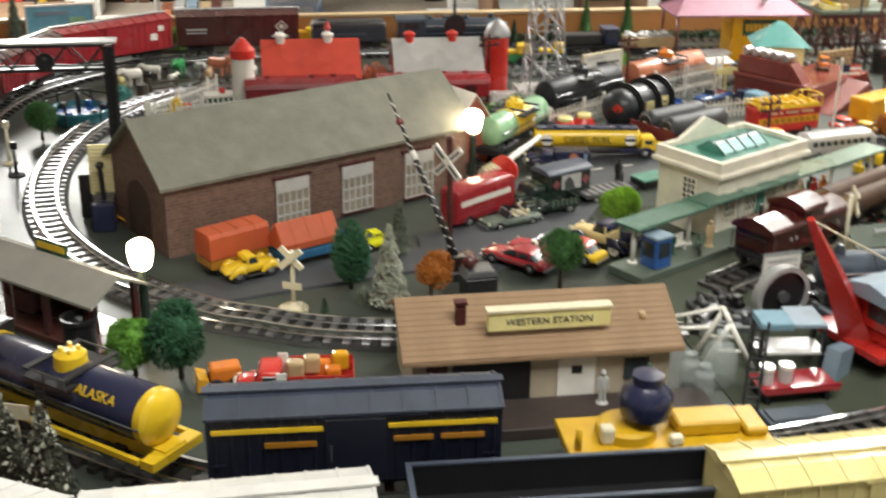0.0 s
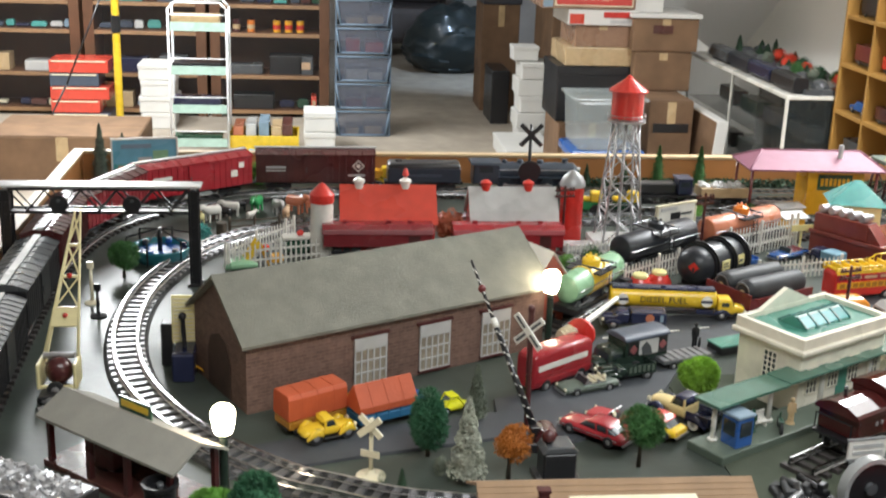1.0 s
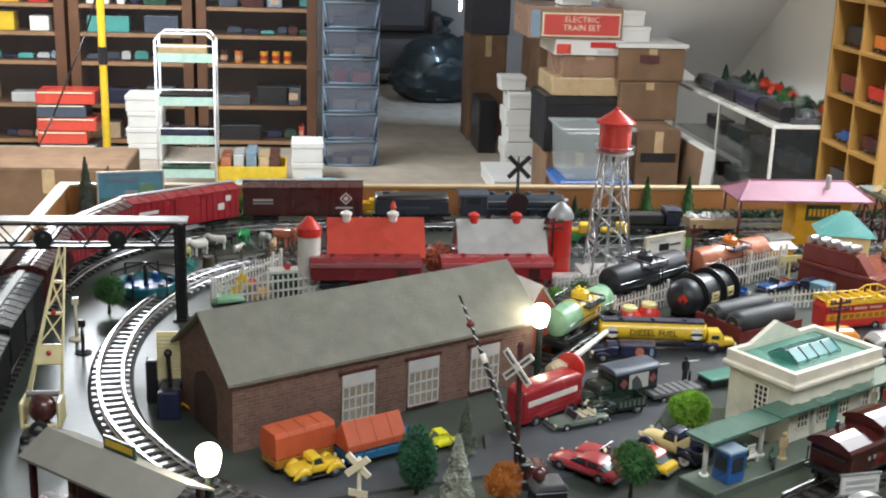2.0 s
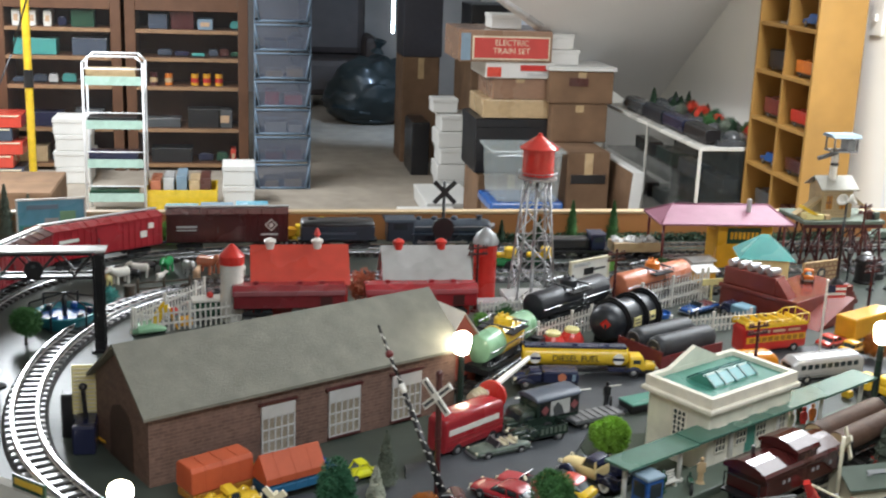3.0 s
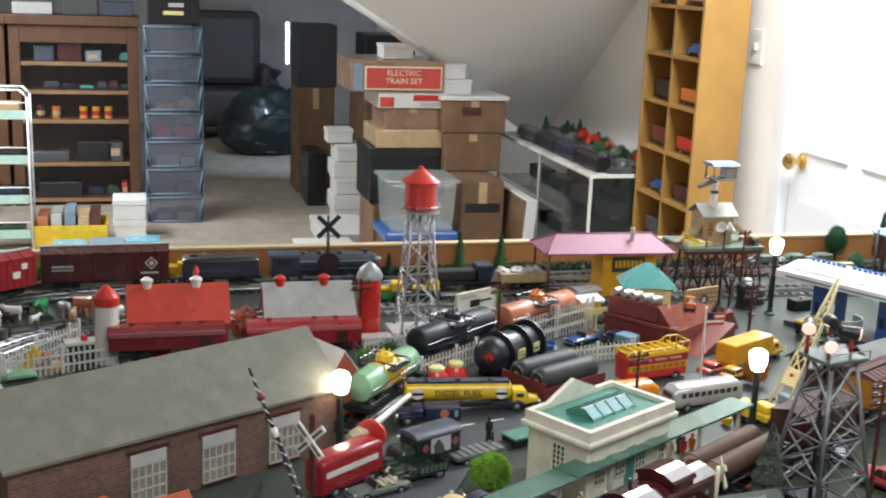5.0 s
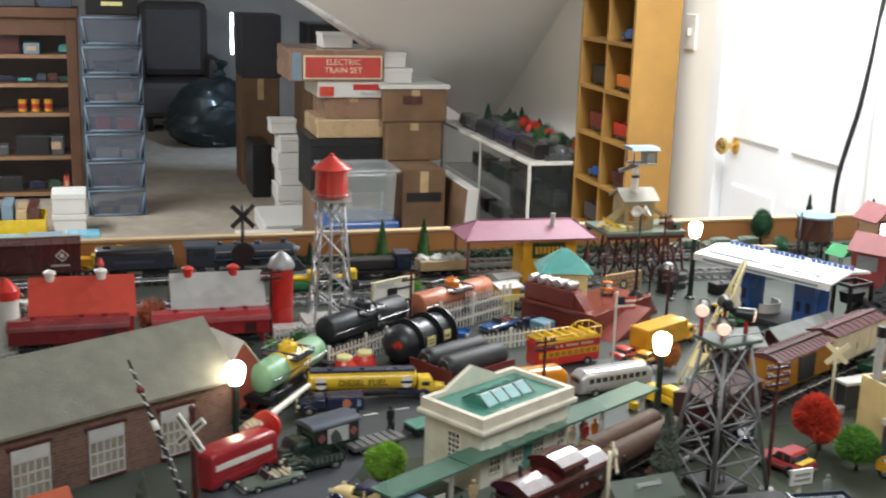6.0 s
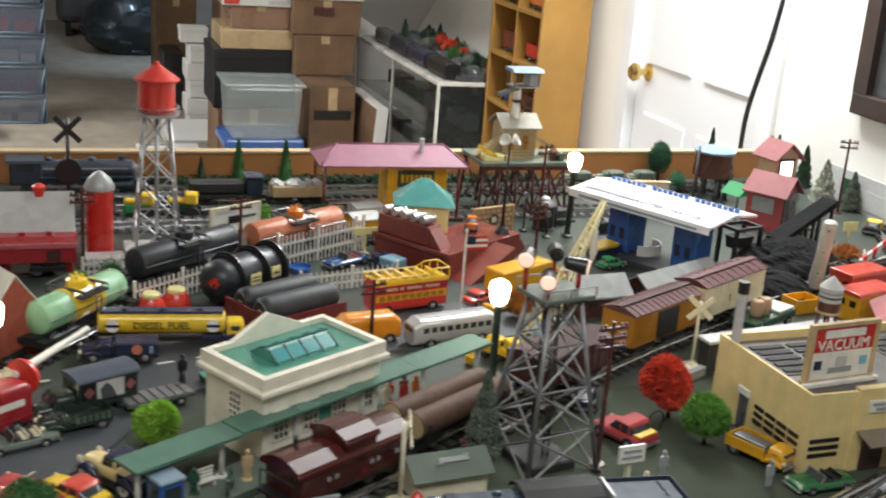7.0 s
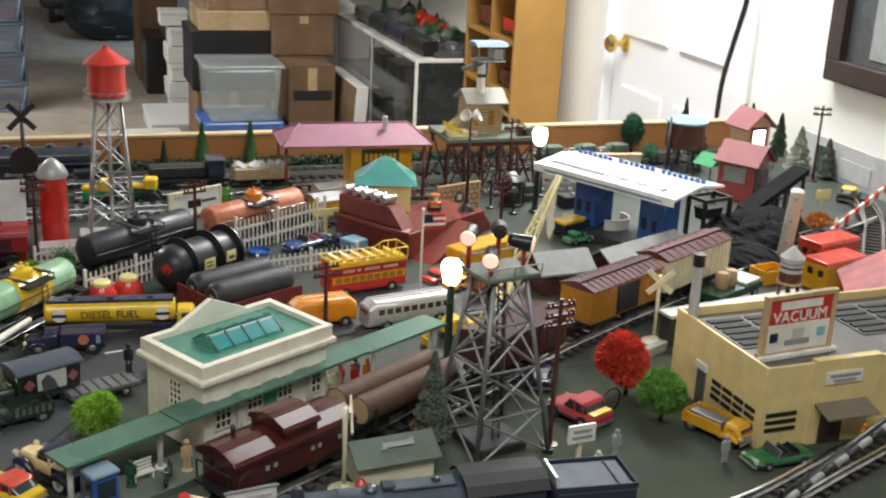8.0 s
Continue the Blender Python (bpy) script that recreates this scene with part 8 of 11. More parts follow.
sedan(0.803, 1.882, 208, "lot_blue", "glossy blue open toy car inside the fence", 0.084, 0.032, 0.022, open_top=True, seat_m="rose")
pn = thing("paddling_pool", "small blue round tub", "tub", 0.722, 1.86)
part("tub", G().lathe([(0.016, 0), (0.018, 0.008), (0.0165, 0.008), (0.0155, 0.003), (0.001, 0.003)], 20), "blue", pn)
lorry(0.862, 1.848, 118, "navy", "small toy van with a pale blue box", 0.058, 0.032, 0.026, 0, "sky_dull", "box", nose=False)
otb = bus(0.84, 1.672, 12, "bright_red", "red open top double decker toy bus with yellow seats", 0.124, 0.037, 0.052, None, 2, True, panes=False)
for s in (-1, 1):
    part("lower_band", G().box(-0.058, 0.058, s * 0.0186 - 0.0006, s * 0.0186 + 0.0006, 0.023, 0.0335), "gold", otb)
    for k in range(9):
        part("pane", G().box(-0.053 + k * 0.0122, -0.044 + k * 0.0122, s * 0.0192 - 0.0005, s * 0.0192 + 0.0005, 0.0245, 0.032), "ochre", otb)
    part("name_band", G().box(-0.06, 0.06, s * 0.0186 - 0.0006, s * 0.0186 + 0.0006, 0.0365, 0.0455), "crimson", otb)
    for a0, a1 in ((-0.042, -0.024), (-0.02, -0.014), (-0.008, 0.016), (0.022, 0.046)):
        part("lettering_bar", G().box(a0, a1, s * 0.0192 - 0.0005, s * 0.0192 + 0.0005, 0.039, 0.0432), "peach", otb)
    part("top_band", G().box(-0.061, 0.061, s * 0.0186 - 0.0006, s * 0.0186 + 0.0006, 0.0475, 0.0525), "yellow", otb)
part("upper_deck", G().box(-0.058, 0.058, -0.0165, 0.0165, 0.0518, 0.0535, 0.0005), "yellow", otb)
vw = bus(0.752, 1.556, 8, "orange_van", "orange rounded toy panel van", 0.09, 0.036, 0.043, None, 1, False, True, panes=False)
part("roof_stripe", G().box(-0.03, 0.026, -0.0012, 0.0012, 0.0425, 0.0436, 0.0004), "cream", vw)
part("windscreen", G().box(-0.0452, -0.0425, -0.0115, 0.0115, 0.023, 0.033, 0.001), "window", vw)
sv = bus(0.868, 1.541, 11, "silver_bus", "silver streamlined toy bus with a dark window row", 0.134, 0.036, 0.043, None, 1, False, True)
for q in (0.0145, 0.0185):
    part("side_moulding", G().box(-0.058, 0.058, -0.0186, 0.0186, q, q + 0.0012), "tin", sv)
part("roof_rib", G().box(-0.05, 0.05, -0.006, -0.0045, 0.0425, 0.0437).box(-0.05, 0.05, 0.0045, 0.006, 0.0425, 0.0437), "silver_bus", sv)
fp = thing("flagpole", "white flagpole with a small striped flag", "flagpole", 0.919, 1.648)
part("pole", G().cyl((0, 0, 0), (0, 0, 0.126), 0.002, 0.0016, 10).ball((0, 0, 0.127), 0.003, seg=8), "white", fp)
for k in range(5):
    part("flag_stripe", G().box(0.002, 0.034, -0.0004 - 0.0003 * (k % 2), 0.0006, 0.098 + k * 0.0042, 0.1022 + k * 0.0042), "red" if k % 2 == 0 else "white", fp)
part("flag_canton", G().box(0.002, 0.015, -0.0012, 0.001, 0.1065, 0.119), "navy", fp)
lorry(1.058, 1.732, 27, "gold", "long yellow box toy truck", 0.16, 0.04, 0.048, 0, "gold", "box")
sedan(0.965, 1.69, 25, "tomato", "coral red toy car by the ramp", 0.06, 0.03, 0.02)
sedan(0.985, 1.655, 30, "gold", "yellow toy taxi behind the bus", 0.06, 0.028, 0.022)
telegraph(0.62, 1.827, 0.134, "brown telegraph pole by the tank cars", 20)
telegraph(0.751, 1.53, 0.1, "brown telegraph pole by the buses", 15)
telegraph(0.393, 1.908, 0.124, "brown telegraph pole by the red silo", 10)
telegraph(0.918, 1.17, 0.172, "brown telegraph pole beside the floodlight tower", 10, 3)
telegraph(1.13, 1.873, 0.105, "brown telegraph pole by the loading platform", 15, 3)
telegraph(1.92, 2.115, 0.16, "dark telegraph pole by the wall", -20, 2)
billboard(0.604, 2.045, 0.697, 2.095, 0.005, 0.05, "cream", "white", "cream framed small billboard with a dark vehicle picture", ((0.35, 0.6, 0.3, 0.6, "black"), (0.62, 0.9, 0.45, 0.55, "dark_grey"), (0.1, 0.5, 0.72, 0.85, "light_grey")))
bush(0.705, 2.135, "leaf_bright", "light green bush by the billboard", 0.024, 0.02, 91)
bush(0.812, 2.115, "leaf_mid", "green bush behind the tank car", 0.026, 0.022, 92)

# ---- freight platform ----
fpn = thing("freight_platform", "maroon freight platform with a raised wall, deck and ramp", "model platform", 0.947, 1.793, 0, 33)
part("deck", G().prism([(0, 0), (0.195, 0), (0.195, 0.1), (0.13, 0.1), (0.13, 0.16), (0, 0.16)], 0, 0.042, "z", 0.001), "platform_red", fpn)
part("ledge", G().box(-0.005, -0.0002, -0.002, 0.162, 0.036, 0.0435, 0.001), "platform_red", fpn)
part("raised_wall", G().box(0.004, 0.036, 0.05, 0.158, 0.0422, 0.074, 0.001), "platform_red", fpn)
part("wall_wedge", G().prism([(0.022, 0.0423), (0.049, 0.0423), (0.049, 0.072)], 0.006, 0.034, "x"), "platform_red", fpn)
rmp = part("ramp", G().prism([(0.004, 0.0005), (0.122, 0.0005), (0.122, 0.041)], -0.043, -0.0005), "platform_red", fpn, "smooth glossy maroon ramp")
for k in range(4):
    part("step", G().box(0.1955 + k * 0.008, 0.2032 + k * 0.008, 0.004, 0.085, 0, 0.034 - k * 0.009), "platform_red", fpn)
for k in range(5):
    part("milk_can", G().lathe([(0.0008, -0.0135), (0.007, -0.0128), (0.0075, 0.003), (0.0045, 0.0075), (0.0048, 0.01), (0.0062, 0.0105), (0.0062, 0.013), (0.0008, 0.0135)], 14, pose(0.02, 0.064 + k * 0.0205, 0.0818, 0, 90, -8)), "tin", fpn)
th = thing("ticket_hut", "yellow toy hut with a teal hip roof", "model building", 0.949, 1.95, 0.0422, -15)
part("wall", G().box(-0.042, 0.042, -0.034, 0.034, 0, 0.048, 0.001), "pale_yellow", th)
g = G()
a = [g.bm.verts.new(v) for v in ((-0.052, -0.043, 0.046), (0.052, -0.043, 0.046), (0.052, 0.043, 0.046), (-0.052, 0.043, 0.046), (-0.006, 0, 0.086), (0.006, 0, 0.086))]
for f in ((0, 1, 5, 4), (1, 2, 5), (2, 3, 4, 5), (3, 0, 4), (3, 2, 1, 0)):
    g.bm.faces.new([a[i] for i in f])
part("roof", g, "teal", th, "teal hip roof")
sedan(1.03, 1.925, 70, "orange", "orange toy tractor on the freight platform", 0.034, 0.02, 0.026, 0.042)
lmp = thing("yard_lamp", "black yard lamp with two white reflectors", "street lamp", 1.078, 1.903, 0.042, 0, "toy street lamps")
part("base", G().lathe([(0.014, 0), (0.012, 0.006), (0.005, 0.012), (0.003, 0.02)], 14), "black", lmp)
part("post", G().cyl((0, 0, 0.018), (0, 0, 0.158), 0.0028, 0.002, 10), "black", lmp)
for s in (-1, 1):
    part("reflector", G().lathe([(0.002, 0), (0.01, 0.008), (0.011, 0.012), (0.009, 0.012), (0.002, 0.004)], 14, pose(s * 0.003, 0, 0.158, 60, 0, s * 60)), "white", lmp)
tbb = billboard(1.06, 2.0, 1.15, 2.03, 0.002, 0.056, "tan", "clay", "tan framed billboard of brick pattern with a dark oval picture", ((0.3, 0.72, 0.2, 0.3, "dull_dark"), (0.46, 0.56, 0.46, 0.64, "cream")))
part("oval_picture", G().cyl((0.048, -0.0006, 0.031), (0.048, 0.0004, 0.031), 0.0115, seg=26), "dark_grey", tbb)
for k in range(5):
    for q in range(7):
        part("brick_mark", G().box(0.006 + q * 0.012 + 0.005 * (k % 2), 0.0148 + q * 0.012 + 0.005 * (k % 2), -0.0003, 0.0002, 0.008 + k * 0.0092, 0.014 + k * 0.0092), "tan", tbb)
yh = thing("yellow_hut", "small yellow hut with a pale blue roof", "model building", 0.872, 2.06, 0, 15)
house_box(yh, 0.045, 0.045, 0.03, 0.036, "gold", "light_grey", 0.006, 0.002)
yh2 = thing("white_hut", "small white flat roofed hut", "model building", 0.895, 2.13, 0, 15)
house_box(yh2, 0.05, 0.04, 0.03, 0.034, "white", "light_grey", 0.005, 0.002)
sg3 = thing("small_sign", "pale yellow sign on two posts", "sign", 0.845, 1.93, 0, 10)
part("plate", G().box(-0.022, 0.022, -0.001, 0.001, 0.036, 0.048), "pale_yellow", sg3)
part("post", G().cyl((0, 0.002, 0), (0, 0.002, 0.047), 0.0022, seg=8).cyl((0, 0.002, 0), (0, 0.002, 0.003), 0.009, seg=12), "pale_yellow", sg3)

# ---- mauve roofed kiosk ----
kk = thing("kiosk_station", "yellow station kiosk with a wide mauve hip roof", "model building", 0.945, 2.175, 0, -3)
g = G()
a = [g.bm.verts.new(v) for v in ((-0.134, -0.062, 0.106), (0.143, -0.062, 0.106), (0.143, 0.062, 0.106), (-0.134, 0.062, 0.106), (-0.094, 0, 0.134), (0.108, 0, 0.134))]
for f in ((0, 1, 5, 4), (1, 2, 5), (2, 3, 4, 5), (3, 0, 4), (3, 2, 1, 0)):
    g.bm.faces.new([a[i] for i in f])
rfk = part("roof", g, "mauve", kk, "mauve hip roof")
part("hip_cap", G().cyl((-0.134, -0.062, 0.1068), (-0.094, 0, 0.1345), 0.0016, seg=8).cyl((-0.134, 0.062, 0.1068), (-0.094, 0, 0.1345), 0.0016, seg=8).cyl((0.143, -0.062, 0.1068), (0.108, 0, 0.1345), 0.0016, seg=8).cyl((-0.094, 0, 0.1345), (0.108, 0, 0.1345), 0.0016, seg=8), "mauve", rfk)
part("eave_board", G().box(-0.135, 0.144, -0.0635, -0.0605, 0.103, 0.1065).box(-0.135, -0.132, -0.0604, 0.0635, 0.103, 0.1065).box(0.141, 0.144, -0.0604, 0.0635, 0.103, 0.1065), "mauve", rfk)
part("wall", G().box(-0.005, 0.11, -0.034, 0.034, 0, 0.106, 0.001), "gold", kk)
part("window", G().box(0.015, 0.085, -0.0352, -0.0338, 0.06, 0.092), "dark_green", kk)
for q in range(7):
    part("lettering_bar", G().box(0.021 + q * 0.0088, 0.0265 + q * 0.0088, -0.0362, -0.0351, 0.069, 0.084), "gold", kk)
part("chimney", G().cyl((0.06, -0.02, 0.115), (0.06, -0.02, 0.15), 0.005, seg=12), "light_grey", kk)
for px in (-0.125, 0.128):
    for s in (-1, 1):
        part("post", G().cyl((px, s * 0.05, 0), (px, s * 0.05, 0.106), 0.003, seg=8), "maroon", kk)
part("floor_slab", G().box(-0.14, 0.14, -0.058, 0.058, 0, 0.006), "brown", kk)
for k, (ax, m) in enumerate(((-0.11, "brown"), (-0.09, "tan"), (-0.07, "dark_green"), (-0.045, "tan"), (-0.03, "pale_yellow"), (-0.098, "brown"), (-0.06, "brown"))):
    b = thing("toy_barrel", "small brown barrel under the kiosk roof", "barrel", 0.945 + ax, 2.135 + 0.012 * (k % 3), 0.006, 0, "barrels by the kiosk")
    part("body", G().lathe([(0.0055, 0), (0.007, 0.009), (0.0055, 0.018)], 12), m, b)

# ---- log loader tower ----
ob_ = thing("sawmill_tower", "tan toy mill on a green deck over dark trestle legs", "model building", 1.185, 2.2)
part("deck", G().box(-0.063, 0.119, -0.06, 0.06, 0.098, 0.106, 0.001), "moss", ob_)
for q in (-0.053, 0.053):
    part("deck_beam", G().box(-0.06, 0.116, q - 0.003, q + 0.003, 0.09, 0.0978), "dark_maroon", ob_)
TRESTLE = (-0.055, -0.021, 0.013, 0.047, 0.081, 0.111)
for ax in TRESTLE:
    for s in (-1, 1):
        part("leg", G().cyl((ax + (ax - 0.028) * 0.1, s * 0.058, 0), (ax, s * 0.05, 0.09), 0.003, seg=8), "dark_maroon", ob_)
    part("brace", G().cyl((ax, -0.054, 0.01), (ax, 0.049, 0.088), 0.0017, seg=6).cyl((ax, 0.054, 0.01), (ax, -0.049, 0.088), 0.0017, seg=6), "dark_maroon", ob_)
for a0, a1 in zip(TRESTLE, TRESTLE[1:]):
    part("brace", G().cyl((a0, -0.056, 0.012), (a1, -0.052, 0.088), 0.0017, seg=6).cyl((a1, -0.056, 0.012), (a0, -0.052, 0.088), 0.0017, seg=6).cyl((a0, -0.054, 0.05), (a1, -0.054, 0.05), 0.0015, seg=6), "dark_maroon", ob_)
mw = part("mill_wall", G().prism([(-0.028, 0.1062), (0.032, 0.1062), (0.032, 0.166), (0.002, 0.184), (-0.028, 0.166)], -0.012, 0.056, "x"), "mill_tan", ob_)
for k in range(9):
    part("board_joint", G().box(-0.0115, 0.0555, -0.0284, -0.0279, 0.112 + k * 0.006, 0.1126 + k * 0.006), "brown", mw)
for q0, q1 in (((-0.037, 0.1645), (0.002, 0.187)), ((0.041, 0.1645), (0.002, 0.187))):
    part("mill_roof", G().prism([q0, q1, (q1[0], q1[1] + 0.003), (q0[0], q0[1] + 0.003)], -0.02, 0.064, "x"), "mill_roof", ob_)
for wx in (-0.002, 0.028):
    wn = part("window", G().box(wx, wx + 0.013, -0.0288, -0.0278, 0.124, 0.152), "ochre", ob_)
    part("window_frame", G().box(wx + 0.0055, wx + 0.0072, -0.0295, -0.0287, 0.124, 0.152).box(wx, wx + 0.013, -0.0294, -0.0286, 0.137, 0.1388), "dark_maroon", wn)
part("column", G().cyl((0.018, -0.004, 0.18), (0.018, -0.004, 0.242), 0.0085, 0.007, 14), "white", ob_, "white round column")
part("cabin_floor", G().box(0.0, 0.056, -0.028, 0.014, 0.242, 0.2455, 0.001), "gunmetal", ob_)
for a in (0.003, 0.053):
    for b in (-0.025, 0.011):
        part("cabin_post", G().cyl((a, b, 0.2455), (a, b, 0.272), 0.002, seg=8), "gunmetal", ob_)
part("cabin", G().box(0.034, 0.052, -0.022, 0.01, 0.2456, 0.268, 0.001), "grey", ob_)
part("cabin_roof", G().prism([(-0.032, 0.272), (0.02, 0.272), (0.012, 0.279), (-0.024, 0.279)], -0.004, 0.06, "x", 0.001), "steel_blue", ob_, "pale blue cabin roof")
part("arm", G().box(-0.022, 0.022, -0.004, 0.004, -0.004, 0.004, 0.001), "dark_grey", ob_).matrix_basis = pose(-0.004, -0.014, 0.235, 0, -18, 0)
part("arm_bracket", G().box(0.01, 0.024, -0.014, -0.002, 0.212, 0.218, 0.001), "black", ob_)
part("log_chute", G().prism([(-0.063, 0.11), (-0.05, 0.1065), (-0.0125, 0.14), (-0.0125, 0.147)], -0.022, 0.0), "mill_tan", ob_)
part("yellow_trough", G().prism([(-0.066, 0.13), (-0.03, 0.112), (-0.03, 0.119), (-0.064, 0.137)], -0.05, -0.036), "yellow", ob_)
part("saw_table", G().box(-0.055, -0.015, -0.05, -0.026, 0.1062, 0.118, 0.001), "pale_yellow", ob_)
part("outlet_chute", G().prism([(0.0562, 0.155), (0.118, 0.114), (0.118, 0.107), (0.0562, 0.146)], -0.012, 0.01), "mill_tan", ob_)
for k, (ax, m) in enumerate(((-0.005, "tan"), (0.095, "black"), (0.104, "moss"), (0.088, "brown"))):
    part("crate", G().box(ax - 0.006, ax + 0.006, -0.05, -0.036, 0.1062, 0.116 + 0.003 * k, 0.001), m, ob_)
# ---- diagonal train ----
cb = thing("caboose", "dark maroon caboose with a cupola", "model rail car", 0.614, 1.148, 0, 30, "model train cars")
part("body", G().box(-0.07, 0.075, -0.0275, 0.0275, 0.034, 0.0597, 0.001), "caboose_red", cb)
part("roof", G().prism([(0.03, 0.0597), (0.0295, 0.064), (0.0265, 0.067), (0.011, 0.0735), (0.0, 0.0752), (-0.011, 0.0735), (-0.0265, 0.067), (-0.0295, 0.064), (-0.03, 0.0597)], -0.076, 0.08, "x", 0.0004), "caboose_red", cb, "glossy rounded roof")
part("cupola", G().box(-0.012, 0.03, -0.0262, 0.0262, 0.06, 0.0755, 0.001), "caboose_red", cb)
part("cupola_roof", G().prism([(0.0285, 0.0757), (0.028, 0.079), (0.0252, 0.0815), (0.0105, 0.087), (0.0, 0.0885), (-0.0105, 0.087), (-0.0252, 0.0815), (-0.028, 0.079), (-0.0285, 0.0757)], -0.014, 0.032, "x", 0.0004), "caboose_red", cb, "glossy rounded cupola roof")
for s in (-1, 1):
    for xx in (-0.036, -0.026, 0.022, 0.031, 0.058):
        part("pane", G().box(xx - 0.0021, xx + 0.0021, s * 0.0278 - 0.0006, s * 0.0278 + 0.0006, 0.047, 0.0515), "grey", cb)
    part("end_rail", G().cyl((s * 0.079, -0.024, 0.036), (s * 0.079, -0.024, 0.055), 0.0009, seg=6).cyl((s * 0.079, 0.024, 0.036), (s * 0.079, 0.024, 0.055), 0.0009, seg=6).cyl((s * 0.079, -0.024, 0.055), (s * 0.079, 0.024, 0.055), 0.0009, seg=6), "black", cb)
part("platform", G().box(-0.081, 0.082, -0.026, 0.026, 0.031, 0.0338), "black", cb)
part("smoke_jack", G().cyl((-0.045, 0.012, 0.07), (-0.045, 0.012, 0.083), 0.0025, seg=8), "black", cb)
truck(cb, -0.05), truck(cb, 0.05)
lc = thing("log_car", "log car carrying two thick brown logs", "model rail car", 0.766, 1.252, 0, 31.5, "model train cars")
part("deck", G().box(-0.085, 0.085, -0.022, 0.022, 0.032, 0.036), "black", lc)
for s in (-1, 1):
    lgp = part("log", G().cyl((-0.076, s * 0.016, 0.0512), (0.076, s * 0.016, 0.0512), 0.0152, 0.0146, 22), "log", lc)
    part("log_end", G().cyl((-0.0768, s * 0.016, 0.0512), (-0.0759, s * 0.016, 0.0512), 0.0137, seg=22), "tan", lgp)
for xx in (-0.066, 0.066):
    part("stake", G().box(xx - 0.002, xx + 0.002, -0.032, -0.03, 0.03, 0.056), "black", lc), part("stake", G().box(xx - 0.002, xx + 0.002, 0.03, 0.032, 0.03, 0.056), "black", lc)
truck(lc, -0.055), truck(lc, 0.055)
mg = thing("gondola_car", "maroon gondola with low sides", "model rail car", 0.945, 1.352, 0, 28.5, "model train cars")
part("body", ribs(G(), 0.14, 0.056, 0.034, 0.072, 9), "dark_maroon", mg)
part("cover", G().prism([(-0.03, 0.0722), (0.03, 0.0722), (0.0, 0.08)], -0.072, 0.072, "x"), "dull_maroon", mg)
truck(mg, -0.045), truck(mg, 0.045)
boxcar(1.131, 1.461, 28, "ochre", "car_roof", "orange yellow boxcar with a maroon roof", L=0.16, W=0.052, H=0.051, door="black", panels=13, walk_mat="dull_maroon")
boxcar(1.293, 1.552, 28, "cream", "car_roof", "cream reefer car with a maroon roof", L=0.17, W=0.052, H=0.053, name="reefer_car")
# ---- floodlight tower ----
fl = thing("floodlight_tower", "silver lattice floodlight tower with four lamps", "floodlight tower", 0.855, 1.19, 0, 12)
lattice(fl, 0.003, 0.198, 0.046, 0.0195, 4, "gunmetal", 0.0028, 0.0015)
for a in (-0.046, 0.046):
    for b in (-0.046, 0.046):
        part("foot", G().cyl((a, b, 0), (a, b, 0.006), 0.006, 0.005, 12), "black", fl)
part("floor_box", G().box(-0.03, 0.03, -0.03, 0.03, 0, 0.012, 0.002), "dull_dark", fl)
part("platform", G().box(-0.033, 0.033, -0.027, 0.027, 0.198, 0.203, 0.001), "moss", fl)
ld2 = G()
for s in (-1, 1):
    ld2.cyl((s * 0.004, -0.012, 0.004), (s * 0.004, -0.004, 0.2), 0.0008, seg=6)
for k in range(24):
    ld2.cyl((-0.004, -0.012 + 0.008 * k / 24, 0.008 + k * 0.008), (0.004, -0.012 + 0.008 * k / 24, 0.008 + k * 0.008), 0.0006, seg=5)
part("ladder", ld2, "black", fl)
part("core_pipe", G().cyl((-0.012, 0, 0.004), (-0.012, 0, 0.198), 0.0028, seg=10), "black", fl)
for q in (-0.027, 0.027):
    part("railing", G().cyl((-0.033, q, 0.213), (0.033, q, 0.213), 0.0009, seg=6).cyl((-0.033, q, 0.203), (-0.033, q, 0.213), 0.0009, seg=6).cyl((0.033, q, 0.203), (0.033, q, 0.213), 0.0009, seg=6).cyl((0, q, 0.203), (0, q, 0.213), 0.0009, seg=6), "tin", fl)
for ax, ay, az, tx, ty in ((-0.03, 0.016, 0.238, -0.7, -0.7), (-0.022, -0.014, 0.222, -0.6, -0.8), (0.006, 0.016, 0.24, 0.5, 0.86), (0.028, 0.0, 0.228, 0.75, -0.66)):
    d = Vector((tx, ty, -0.12)).normalized()
    c = Vector((ax, ay, az))
    br = part("bracket", G().cyl((ax, ay, 0.203), (ax, ay, az), 0.0026, seg=8), "red", fl)
    lm = part("lamp_drum", G().cyl(c - d * 0.014, c + d * 0.008, 0.007, 0.0092, 16).cyl(c - d * 0.018, c - d * 0.014, 0.004, 0.0075, 12), "black", br)
    part("lamp_glass", G().cyl(c + d * 0.0081, c + d * 0.0105, 0.0086, 0.007, 16), "flood_glow", br, "softly glowing lamp glass")

